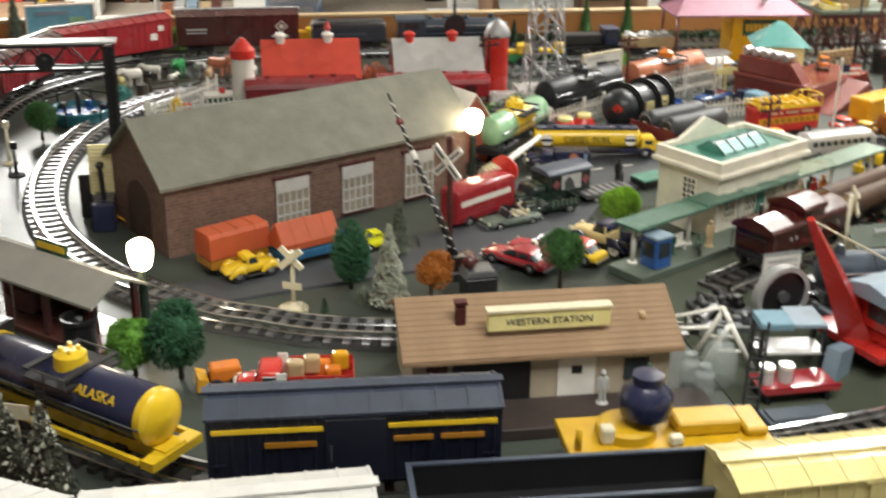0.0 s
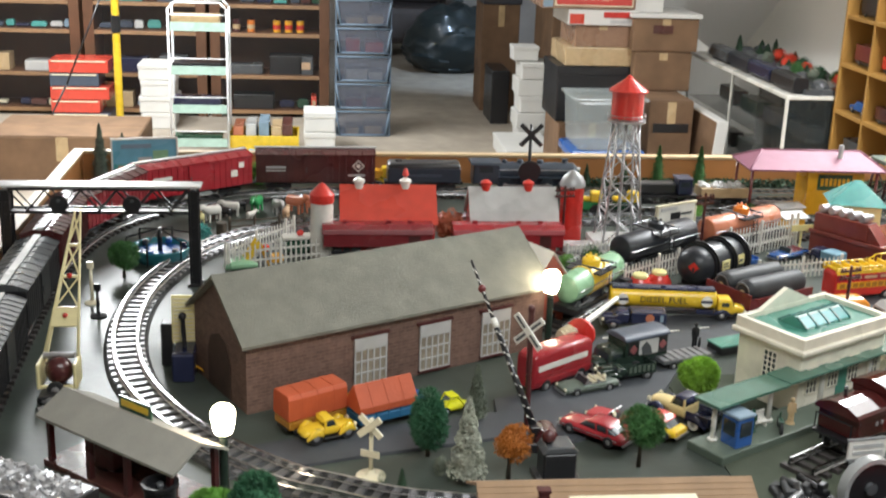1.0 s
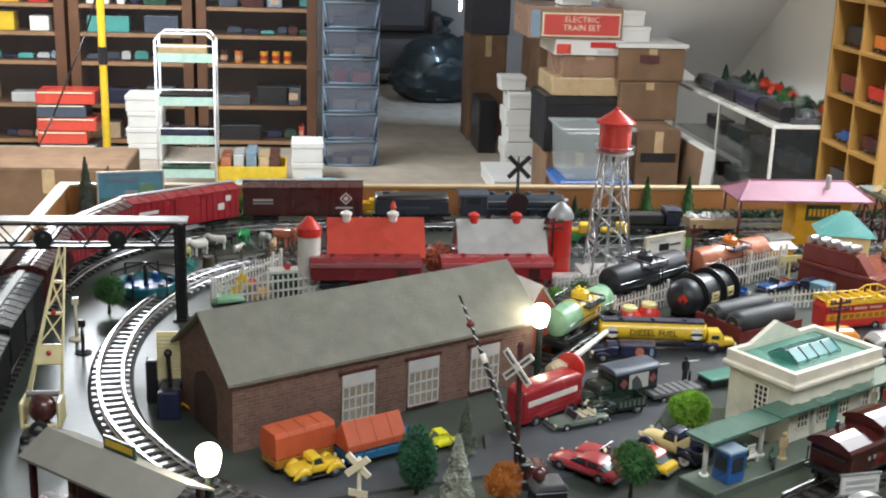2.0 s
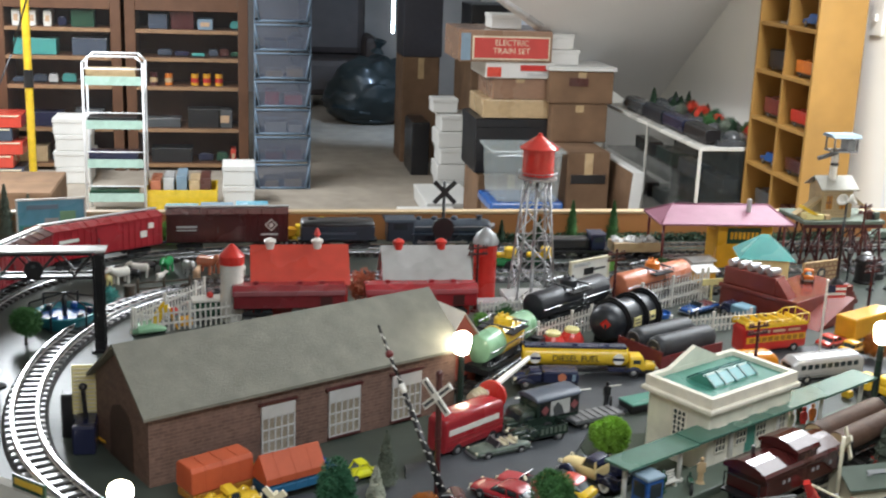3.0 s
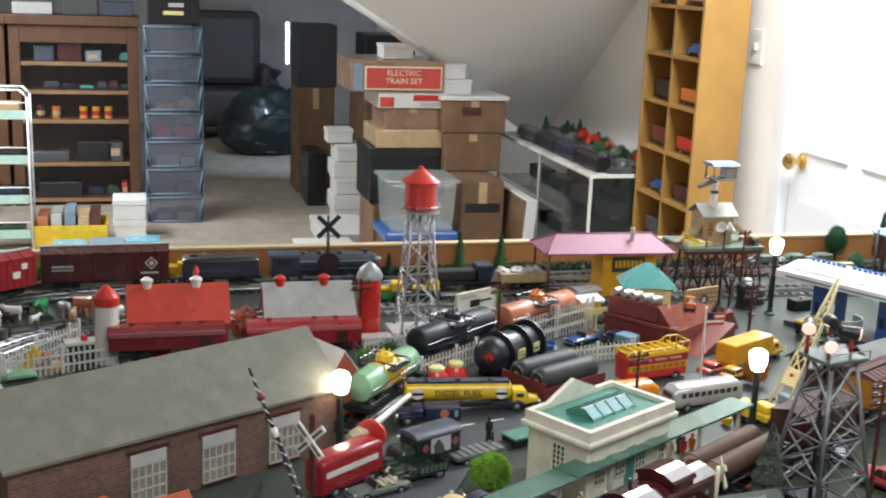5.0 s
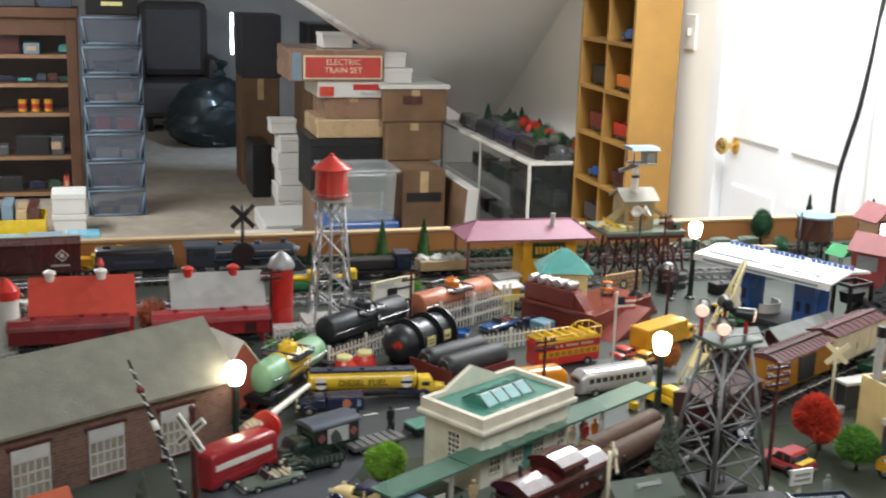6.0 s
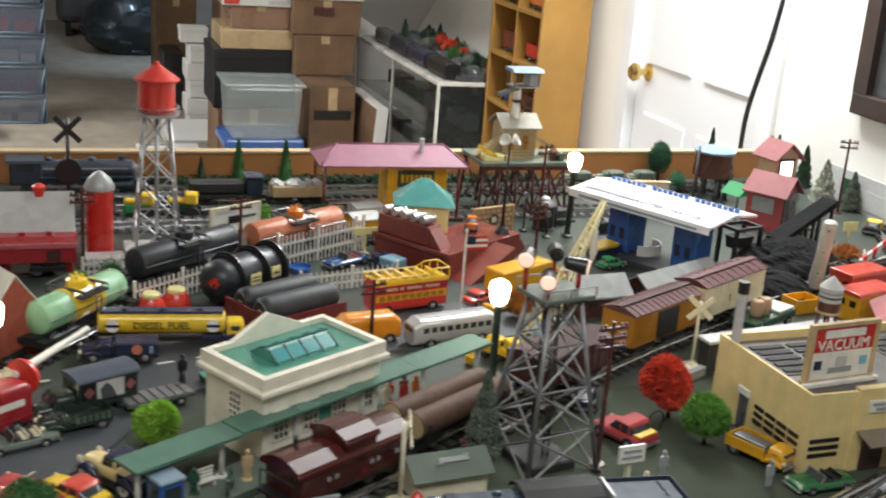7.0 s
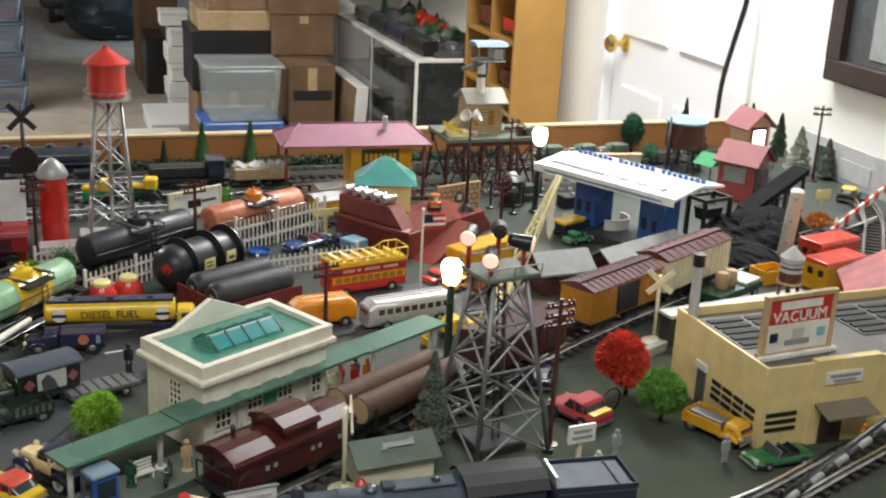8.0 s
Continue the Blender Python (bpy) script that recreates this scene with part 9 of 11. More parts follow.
# ---- near right corner ----
# Added sheet: keeps lamp reflections off this part of the glossy top.
structure("anti_glare_sheet", G().box(0.42, 1.9, 0.8, 1.36, 0.0002, 0.0014), "mat", "added matt olive sheet that keeps lamp glare off the table", "ground")
gs = thing("green_shed", "small cream shed with a grey green roof", "model building", 0.73, 1.15, 0, 6)
house_box(gs, 0.08, 0.046, 0.03, 0.044, "cream", "moss", 0.006, 0.002)
rmk = part("roof_mark", G().box(-0.017, 0.017, -0.003, 0.003, 0, 0.0009, 0.0003).box(-0.02, -0.013, -0.0048, -0.0031, 0, 0.0009, 0.0003).box(0.012, 0.019, 0.0031, 0.0048, 0, 0.0009, 0.0003), "grey", gs, "faint moulded mark")
rmk.matrix_basis = pose(0.004, -0.0122, 0.0414, 31, 0, 0)

rk = tagged(link("fire_box", G().box(-0.009, 0.009, -0.007, 0.007, 0, 0.014, 0.0015).cyl((0, 0, 0.014), (0, 0, 0.017), 0.004, seg=10), M["bright_red"]), "small red box behind the green shed", "red box")
rk.matrix_basis = pose(0.786, 1.224, 0.004, 0, 0, 10)
tree(0.796, 1.212, "leaf_grey", "grey green frosted pine beside the logs", 0.104, 0.027, shape="cone", seed=101, n=3200)
crossbuck(0.677, 1.128, 0.085, "cream crossing post seen from the side", turn=80, w=0.04)
rb2 = thing("toy_barrel", "small red barrel by the crossing post", "barrel", 0.692, 1.118)
part("body", G().lathe([(0.006, 0), (0.0068, 0.006), (0.006, 0.014), (0.002, 0.018)], 12), "bright_red", rb2)
sw1 = thing("small_sign", "white sign board with a dark frame", "sign", 0.578, 1.085, 0, 8)
part("plate", G().box(-0.024, 0.024, -0.0015, 0.0015, 0.018, 0.04), "white", sw1)
part("frame", G().box(-0.026, 0.026, -0.002, 0.002, 0.04, 0.042).box(-0.026, 0.026, -0.002, 0.002, 0.016, 0.018), "grey", sw1)
for k in range(2):
    part("lettering_bar", G().box(-0.019, 0.019, -0.0022, -0.0014, 0.023 + k * 0.008, 0.027 + k * 0.008), "light_grey", sw1)
part("leg", G().box(-0.02, -0.017, -0.0014, 0.0014, 0, 0.018).box(0.017, 0.02, -0.0014, 0.0014, 0, 0.018), "grey", sw1)
sw2 = thing("small_sign", "small white sign on a short post", "sign", 0.924, 1.108, 0, 5)
part("plate", G().box(-0.016, 0.016, -0.0015, 0.0015, 0.036, 0.056), "white", sw2)
part("lettering_bar", G().box(-0.012, 0.012, -0.0022, -0.0014, 0.041, 0.044), "grey", sw2)
part("lettering_bar", G().box(-0.011, 0.011, -0.0022, -0.0014, 0.048, 0.051), "grey", sw2)
part("post", G().box(-0.0025, 0.0025, 0.0016, 0.005, 0, 0.05), "cream", sw2)
for a, b, m, lab in ((0.745, 1.352, "red", "red and white toy statue with a round hat on the platform"), (0.722, 1.345, "cream", "cream toy statue on the platform"), (0.763, 1.362, "orange", "orange toy statue by the canopy post")):
    figure(a, b, m, lab, 0.036)
figure(0.948, 1.112, "cream", "tiny pale toy statue beside the sign", 0.02)
figure(0.978, 1.13, "grey", "grey toy statue like a bollard", 0.034)
figure(1.088, 1.09, "grey", "grey toy statue on a dark base", 0.034)
be = thing("blue_engine", "dark blue streamlined engine with a grey roof patch", "model locomotive", 0.70, 1.006, 0, -1.5, "model locomotives")
part("boiler", G().lathe([(0.002, -0.118), (0.012, -0.117), (0.019, -0.112), (0.021, -0.105), (0.021, -0.06), (0.0218, -0.06), (0.0218, -0.056), (0.021, -0.056), (0.021, 0.0), (0.0218, 0.0), (0.0218, 0.004), (0.021, 0.004), (0.021, 0.054), (0.002, 0.055)], 26, pose(0, 0, 0.052, 0, 90, 0)), "worn_blue", be)
part("running_board", G().box(-0.1, 0.05, -0.0245, 0.0245, 0.046, 0.0485, 0.0008), "dull_navy", be)
part("hatch", G().box(-0.012, 0.048, -0.009, 0.009, 0.0715, 0.075, 0.0012), "worn_blue", be, "raised worn top hatch")
part("hatch_lid", G().box(-0.02, -0.008, -0.007, 0.007, 0.0722, 0.0768, 0.001), "dull_navy", be)
part("cab", G().prism([(-0.026, 0.036), (0.026, 0.036), (0.026, 0.068), (0.02, 0.075), (0.008, 0.079), (-0.008, 0.079), (-0.02, 0.075), (-0.026, 0.068)], 0.056, 0.128, "x", 0.001), "engine_blue", be)
part("cab_roof", G().prism([(-0.028, 0.0685), (-0.021, 0.0765), (-0.008, 0.081), (0.008, 0.081), (0.021, 0.0765), (0.028, 0.0685), (0.0275, 0.0675), (0.0205, 0.0755), (0.008, 0.0797), (-0.008, 0.0797), (-0.0205, 0.0755), (-0.0275, 0.0675)], 0.052, 0.131, "x"), "dull_dark", be, "worn grey cab roof")
for a, r, h in ((-0.095, 0.006, 0.012), (-0.03, 0.0075, 0.007), (0.03, 0.005, 0.008)):
    part("dome", G().lathe([(r, 0.066), (r, 0.07 + h * 0.6), (r * 0.6, 0.07 + h), (0.001, 0.0705 + h)], 14, pose(a, 0, 0)), "engine_blue", be)
part("handrail", G().cyl((-0.1, -0.0225, 0.056), (0.05, -0.0225, 0.056), 0.0009, seg=6).cyl((-0.1, 0.0225, 0.056), (0.05, 0.0225, 0.056), 0.0009, seg=6), "silver_grey", be)
part("skirt", G().box(-0.118, 0.128, -0.026, 0.026, 0.024, 0.0358), "black", be)
truck(be, -0.08), truck(be, 0.06)
bt2 = thing("coal_tender", "long dark blue tender with a flat deck", "model rail car", 0.875, 0.99, 0, -5, "model train cars")
part("body", G().box(-0.04, 0.038, -0.027, 0.027, 0.034, 0.068, 0.002), "dull_navy", bt2)
part("deck", G().box(-0.036, 0.034, -0.023, 0.023, 0.0682, 0.0702, 0.0005), "worn_blue", bt2, "worn pale blue deck")
for k in range(4):
    part("rung", G().box(0.02, 0.022, -0.02 + k * 0.011, -0.012 + k * 0.011, 0.0703, 0.0716), "dull_navy", bt2)
part("bulkhead", G().prism([(-0.024, 0.0702), (0.024, 0.0702), (0.018, 0.0795), (-0.018, 0.0795)], -0.0395, -0.0368, "x"), "grey", bt2)
part("side_rail", G().box(-0.04, 0.038, -0.0268, -0.025, 0.0681, 0.073).box(-0.04, 0.038, 0.025, 0.0268, 0.0681, 0.073).box(0.0362, 0.038, -0.0248, 0.0248, 0.0681, 0.073), "dull_navy", bt2)
truck(bt2, -0.02, 0.009), truck(bt2, 0.02, 0.009)
rcar = sedan(0.978, 1.222, 114, "dull_red", "red toy car with a yellow boot lid", 0.07, 0.044, 0.032, roof="dull_red")
part("boot_lid", G().box(-0.034, -0.02, -0.016, 0.016, 0.0192, 0.0215, 0.0008), "yellow", rcar, "yellow boot lid")
sedan(0.968, 1.318, 70, "navy", "dark blue toy car behind the floodlight tower", 0.05, 0.03, 0.028)
bcy = thing("toy_hoop", "thin dark wire hoop by the red car", "hoop", 1.022, 1.232, 0.0, 20)
part("hoop", G().lathe([(0.0135, -0.0008), (0.015, -0.0008), (0.015, 0.0008), (0.0135, 0.0008)], 22, pose(0, 0, 0.015, 90, 0, 0)), "black", bcy)
tree(1.06, 1.268, "leaf_red", "bright red round autumn tree", 0.083, 0.037, seed=111, n=3000)
tree(1.068, 1.195, "leaf_bright", "bright green bushy round tree", 0.066, 0.035, seed=112, n=2600, stem=0.004)
crossbuck(1.172, 1.408, 0.088, "cream crossing sign by the diagonal track", w=0.045, turn=-15)
fnc = thing("stone_wall", "long pale grey low wall beside the track", "low wall", 1.13, 1.36, 0, 27)
part("wall", G().box(-0.06, 0.05, -0.005, 0.005, 0, 0.014, 0.001), "grey", fnc)
bmr = thing("striped_gate", "black gate boom with pale bands near the yellow building", "crossing gate", 1.085, 0.975, 0, 12)
for k in range(12):
    part("band", G().cyl((k * 0.016, 0, 0.02 + k * 0.0062), ((k + 1) * 0.016, 0, 0.02 + (k + 1) * 0.0062), 0.0038, seg=8), "black" if k % 2 else "grey", bmr)
part("girder", G().box(-0.002, 0.002, 0.003, 0.007, 0, 0.03), "black", bmr)
part("boom_back", G().cyl((0.0, 0.006, 0.02), (0.2, 0.006, 0.098), 0.0045, seg=8), "black", bmr)

# ---- yellow flat-roofed shop ----
bk = thing("yellow_shop", "pale yellow flat roofed toy shop with louvred windows", "model building", 1.138, 1.105, 0, 2)
BW, BD, BH = 0.33, 0.185, 0.099
for a, b, c, d in ((0, BW, 0, 0.004), (0, BW, BD - 0.004, BD), (0, 0.004, 0.0041, BD - 0.0041), (BW - 0.004, BW, 0.0041, BD - 0.0041)):
    part("wall", G().box(a, b, c, d, 0, BH), "butter", bk)
part("roof_deck", G().box(0.0041, BW - 0.0041, 0.0041, BD - 0.0041, 0.084, 0.088), "roof_tar", bk)
part("raised_front", G().box(0.062, 0.15, -0.004, 0.006, 0, BH + 0.004), "butter", bk)
for gx in (0.02, 0.19):
    part("skylight_frame", G().box(gx, gx + 0.11, 0.075, 0.165, 0.0882, 0.0895), "roof_tar", bk)
    for k in range(5):
        for q in range(2):
            part("louvre", G().box(gx + 0.004 + q * 0.054, gx + 0.05 + q * 0.054, 0.08 + k * 0.017, 0.09 + k * 0.017, 0.0896, 0.0915), "dull_dark", bk)
for k in range(4):
    for q in range(3):
        part("louvre", G().box(-0.0012, 0.001, 0.012 + k * 0.022, 0.03 + k * 0.022, 0.022 + q * 0.009, 0.027 + q * 0.009), "black", bk)
for q in range(3):
    part("louvre", G().box(0.006, 0.046, -0.0012, 0.001, 0.022 + q * 0.009, 0.0265 + q * 0.009), "black", bk)
    part("louvre", G().box(0.18, 0.23, -0.0012, 0.001, 0.022 + q * 0.009, 0.0265 + q * 0.009), "black", bk)
part("side_door", G().box(-0.0015, 0.001, 0.11, 0.127, 0.001, 0.045), "dark_grey", bk)
part("door_sign", G().box(-0.003, 0.001, 0.108, 0.13, 0.047, 0.055), "white", bk)
part("door", G().box(0.076, 0.106, -0.006, -0.0041, 0.001, 0.04), "barn_brown", bk)
part("awning", G().prism([(-0.03, 0.042), (-0.004, 0.05), (-0.004, 0.052), (-0.03, 0.044)], 0.066, 0.136, "x"), "awning_tan", bk)
part("shop_sign", G().box(0.076, 0.124, -0.006, -0.0041, 0.074, 0.088), "white", bk)
part("lettering_bar", G().box(0.085, 0.115, -0.0068, -0.0058, 0.0765, 0.0795), "grey", bk)
part("lettering_bar", G().box(0.08, 0.12, -0.0068, -0.0058, 0.082, 0.0855), "grey", bk)
figure(1.262, 1.085, "orange", "orange toy statue by the shop door", 0.03)
sb = thing("roof_billboard", "framed red and white advertising board on the shop roof", "billboard", 1.155, 1.15, 0.088, 6)
part("frame", G().box(0, 0.105, -0.002, 0.006, 0, 0.007).box(0.002, 0.008, -0.0015, 0.005, 0.007, 0.07).box(0.097, 0.103, -0.0015, 0.005, 0.007, 0.07).box(0.002, 0.103, -0.0015, 0.005, 0.0701, 0.075), "tan", sb)
part("base_rail", G().box(-0.004, 0.108, -0.008, -0.0021, 0, 0.006, 0.001), "white", sb)
part("red_panel", G().box(0.0081, 0.0969, 0.0, 0.003, 0.04, 0.07), "red", sb, "red upper panel")
part("white_panel", G().box(0.0081, 0.0969, 0.0, 0.003, 0.0071, 0.0399), "white", sb)
letters("board_lettering", "VACUUM", 0.0185, "white", sb, pose(0.0525, -0.0004, 0.0475, 90, 0, 0), "white lettering on the red panel")
part("lettering_bar", G().box(0.023, 0.082, -0.0008, 0.0004, 0.057, 0.0665), "white", sb)
part("picture_patch", G().box(0.035, 0.07, -0.0008, 0.0004, 0.013, 0.02, 0.0002), "grey", sb)
part("picture_patch", G().box(0.045, 0.06, -0.001, 0.0003, 0.02, 0.033), "light_grey", sb)
part("picture_patch", G().box(0.013, 0.024, -0.0008, 0.0004, 0.019, 0.03), "navy", sb)
part("picture_patch", G().box(0.08, 0.091, -0.0008, 0.0004, 0.02, 0.031), "sky", sb)
chm = thing("stove_pipe", "grey stove pipe with a black cap", "chimney", 1.146, 1.268, 0.0, 0)
part("pipe", G().cyl((-0.0065, 0, 0.0), (-0.0065, 0, 0.16), 0.006, seg=14), "light_grey", chm)
part("cap", G().cyl((-0.0065, 0, 0.1601), (-0.0065, 0, 0.175), 0.0072, seg=14), "black", chm)
smt = thing("water_tower", "small white roof tank with a dark base on brown legs", "water tower", 1.312, 1.325)
part("tank", G().cyl((0, 0, 0.122), (0, 0, 0.14), 0.0145, seg=22), "light_grey", smt)
part("lettering_bar", G().lathe([(0.01455, 0.127), (0.0149, 0.127), (0.0149, 0.13), (0.01455, 0.13)], 22), "dark_grey", smt)
part("lettering_bar", G().lathe([(0.01455, 0.133), (0.0149, 0.133), (0.0149, 0.136), (0.01455, 0.136)], 22), "grey", smt)
part("tank_roof", G().lathe([(0.016, 0.1395), (0.016, 0.141), (0.002, 0.155), (0.0005, 0.156)], 22), "light_grey", smt)
part("tank_base", G().cyl((0, 0, 0.108), (0, 0, 0.1219), 0.0148, seg=22), "brown", smt)
part("hoop", G().lathe([(0.0148, 0.106), (0.0156, 0.106), (0.0156, 0.109), (0.0148, 0.109)], 22), "tan", smt)
for k in range(6):
    a = radians(60 * k)
    part("leg", G().cyl((0.0165 * math.cos(a), 0.0165 * math.sin(a), 0), (0.013 * math.cos(a), 0.013 * math.sin(a), 0.1075), 0.0018, seg=8), "brown", smt)
tkl = lorry(1.113, 1.147, -66, "gold", "yellow toy flatbed lorry with a grey load beside the shop", 0.076, 0.034, 0.029, 0, "gold", "bed", nose=False)
part("load", G().prism([(-0.012, 0.0142), (0.012, 0.0142), (0.009, 0.024), (-0.009, 0.024)], -0.034, 0.01, "x", 0.002), "gunmetal", tkl)
sedan(1.146, 1.078, 183, "awning_green", "dark green open toy sports car in front of the shop", 0.075, 0.034, 0.022, open_top=True)
gw = thing("green_cart", "dark green flat wagon with two tan barrels and a white board", "toy cart", 1.362, 1.532, 0, 27)
part("bed", G().box(-0.06, 0.06, -0.022, 0.022, 0.012, 0.024, 0.001), "dark_green", gw)
for k in (-0.022, 0.0):
    part("barrel", G().lathe([(0.008, 0.0242), (0.0105, 0.03), (0.0105, 0.042), (0.008, 0.048), (0.0005, 0.0482)], 16, pose(k, 0, 0)), "peach", gw)
part("white_board", G().box(0.014, 0.056, -0.02, 0.016, 0.0242, 0.029, 0.001), "white", gw)
wheels(gw, (-0.04, 0.04), 0.0225, 0.009)
wlp = thing("long_platform", "long dark green platform with a pale top behind the shop", "model platform", 1.302, 1.418, 0, 8)
part("base", G().box(-0.12, 0.12, -0.011, 0.011, 0, 0.04, 0.001), "dull_dark", wlp)
part("top", G().box(-0.123, 0.123, -0.014, 0.014, 0.0402, 0.045, 0.0008), "light_grey", wlp, "pale grey platform top")
yb = thing("yellow_bin", "open yellow plastic bin", "bin", 1.474, 1.596, 0, 10)
part("bin", G().box(-0.025, 0.025, -0.018, 0.018, 0, 0.003).box(-0.025, 0.025, -0.018, -0.016, 0.0031, 0.022).box(-0.025, 0.025, 0.016, 0.018, 0.0031, 0.022).box(-0.025, -0.023, -0.0159, 0.0159, 0.0031, 0.022).box(0.023, 0.025, -0.0159, 0.0159, 0.0031, 0.022), "gold", yb)
for k, (a, b, m) in enumerate(((1.612, 1.64, "tomato"), (1.561, 1.553, "gold"))):
    ct = thing("freight_container", "red topped toy freight container", "toy container", a, b, 0, 14, "toy containers")
    part("body", G().box(-0.046, 0.046, -0.024, 0.024, 0, 0.044, 0.002), m, ct)
    for q in (-0.012, 0.008):
        part("window", G().box(-0.0468, -0.0455, q - 0.005, q + 0.005, 0.026, 0.036), "black", ct)
    part("lid", G().prism([(-0.0255, 0.0442), (0.0255, 0.0442), (0.022, 0.05), (-0.022, 0.05)], -0.048, 0.048, "x", 0.001), "tomato", ct)
rbn = thing("pink_barn", "faded red toy barn with a dusty pink roof", "model building", 1.552, 1.418, 0, 60)
house_box(rbn, 0.13, 0.11, 0.045, 0.08, "maroon", "barn_rose", 0.008, 0.003)
part("ridge_vent", G().box(-0.02, 0.02, -0.006, 0.006, 0.0805, 0.088, 0.001), "grey", rbn)

# ---- back right ----
s2 = thing("goods_shed", "brown goods shed with a grey roof", "model building", 1.13, 1.632, 0, 5)
house_box(s2, 0.08, 0.055, 0.036, 0.056, "brown", "grey", 0.007, 0.003)
small_window(s2, -0.02, -0.0278, 0.025, 0.012, 0.016, 0, "dark_maroon", "window", 2, 2)
small_window(s2, 0.02, -0.0278, 0.025, 0.012, 0.016, 0, "dark_maroon", "window", 2, 2)
s3 = thing("goods_shed", "long brown goods shed with a grey roof", "model building", 1.275, 1.66, 0, 24)
house_box(s3, 0.17, 0.055, 0.036, 0.056, "brown", "grey", 0.007, 0.003)
small_window(s3, -0.06, -0.0278, 0.027, 0.012, 0.016, 0, "dark_maroon", "window", 2, 2)
small_window(s3, -0.0852, 0.0, 0.03, 0.014, 0.018, -90, "dark_maroon", "window", 2, 2)
ltc = thing("crane_truck", "tall cream lattice crane boom on a yellow and blue truck", "toy crane", 0.955, 1.465, 0, 16)
bx = G()
b0, t0 = Vector((0.0, 0, 0.026)), Vector((0.103, 0.0, 0.214))
for sx in (-1, 1):
    bx.cyl(b0 + Vector((0, sx * 0.017, 0)), t0 + Vector((0, sx * 0.003, 0)), 0.0021, 0.0014, 8)
    bx.cyl(b0 + Vector((0.013, sx * 0.015, 0)), t0 + Vector((0.003, sx * 0.003, 0)), 0.0014, 0.001, 6)
for k in range(5):
    f0, f1 = 0.26 + k * 0.14, 0.4 + k * 0.14
    w0, w1 = 0.017 - 0.014 * f0, 0.017 - 0.014 * f1
    p0, p1 = b0.lerp(t0, f0), b0.lerp(t0, f1)
    for q in (-1, 1):
        bx.cyl(p0 + Vector((0, q * w0, 0)), p1 + Vector((0, -q * w1, 0)), 0.0011, seg=6)
    bx.box(-0.001, 0.001, -w0, w0, -0.0016, 0.0016, 0, Matrix.Translation(p0))
part("boom", bx, "boom_cream", ltc, "cream lattice boom")
part("boom_plate", G().box(-0.0012, 0.0012, -0.014, 0.014, -0.014, 0.014, 0.001, Matrix.Translation(b0.lerp(t0, 0.22)) @ pose(0, 0, 0, 0, 28.7, 0)), "boom_cream", ltc)
for f in (0.24, 0.5):
    part("lamp", G().ball(b0.lerp(t0, f) + Vector((-0.004, -0.002, 0.001)), 0.003, seg=10), "red", ltc)
part("hook_line", G().cyl((0.103, 0, 0.213), (0.096, -0.002, 0.178), 0.0007, seg=6), "white", ltc)
part("hook_block", G().loft([(0.178, 0.002, -0.002, 0.002), (0.17, 0.006, -0.005, 0.004), (0.158, 0.005, -0.006, 0.003), (0.146, 0.0065, -0.004, 0.006), (0.134, 0.004, -0.003, 0.003), (0.128, 0.001, -0.001, 0.001)], 14, 2.2, Matrix(((0, 0, 1, 0.094), (0, 1, 0, 0), (1, 0, 0, 0), (0, 0, 0, 1))) @ pose(0, 0, 0, 90, 0, 0)), "white", ltc, "white hanging load")
part("body", G().box(-0.04, 0.034, -0.017, 0.017, 0.008, 0.02, 0.002), "yellow", ltc)
part("turntable", G().cyl((0, 0, 0.0201), (0, 0, 0.026), 0.015, 0.013, 18), "dark_grey", ltc)
part("cab", G().prism([(0.014, 0.0202), (0.034, 0.0202), (0.033, 0.032), (0.027, 0.038), (0.014, 0.038)], -0.015, 0.015, bevel=0.002), "steel_blue", ltc, "blue truck cab")
part("counterweight", G().box(-0.036, -0.016, -0.015, 0.015, 0.0202, 0.033, 0.003), "yellow", ltc)
wheels(ltc, (-0.028, 0.0, 0.022), 0.018, 0.0085)
dg = thing("toy_digger", "small yellow toy digger with a bent arm behind the canopy", "toy digger", 0.913, 1.478, 0, 20)
for q in (-1, 1):
    part("crawler", G().prism([(-0.017, 0.002), (-0.013, 0), (0.013, 0), (0.017, 0.002), (0.017, 0.007), (0.013, 0.009), (-0.013, 0.009), (-0.017, 0.007)], q * 0.01 - 0.004, q * 0.01 + 0.004, bevel=0.001), "dull_dark", dg)
dcab = part("cab", G().prism([(-0.016, 0.0095), (0.014, 0.0095), (0.014, 0.02), (0.006, 0.032), (-0.008, 0.032), (-0.016, 0.024)], -0.012, 0.012, bevel=0.002), "yellow", dg)
part("window", G().box(-0.006, 0.006, -0.0125, 0.0125, 0.021, 0.029, 0.001), "window", dcab)
part("arm", G().box(-0.026, 0.0, -0.0025, 0.0025, -0.0025, 0.0025, 0.001, pose(-0.014, 0, 0.02, 0, 30, 0)), "yellow", dg)
part("forearm", G().box(-0.024, 0.0, -0.0022, 0.0022, -0.0022, 0.0022, 0.001, pose(-0.036, 0, 0.033, 0, -62, 0)), "yellow", dg)
part("bucket", G().prism([(-0.05, 0.001), (-0.039, 0.003), (-0.041, 0.013), (-0.05, 0.012)], -0.007, 0.007, bevel=0.001), "yellow", dg)
bush(1.0, 1.612, "leaf_orange", "orange brown round bush beside the yellow van", 0.028, 0.03, 305, 0, 1500)
bi = thing("blue_interchange", "blue toy freight terminal under a wide white roof", "model building", 1.342, 1.84, 0, -62.5)
part("roof", G().prism([(-0.074, 0.108), (0.0, 0.118), (0.074, 0.108), (0.074, 0.112), (0.0, 0.122), (-0.074, 0.112)], -0.142, 0.142, "x"), "bright_white", bi, "bright white wide roof")
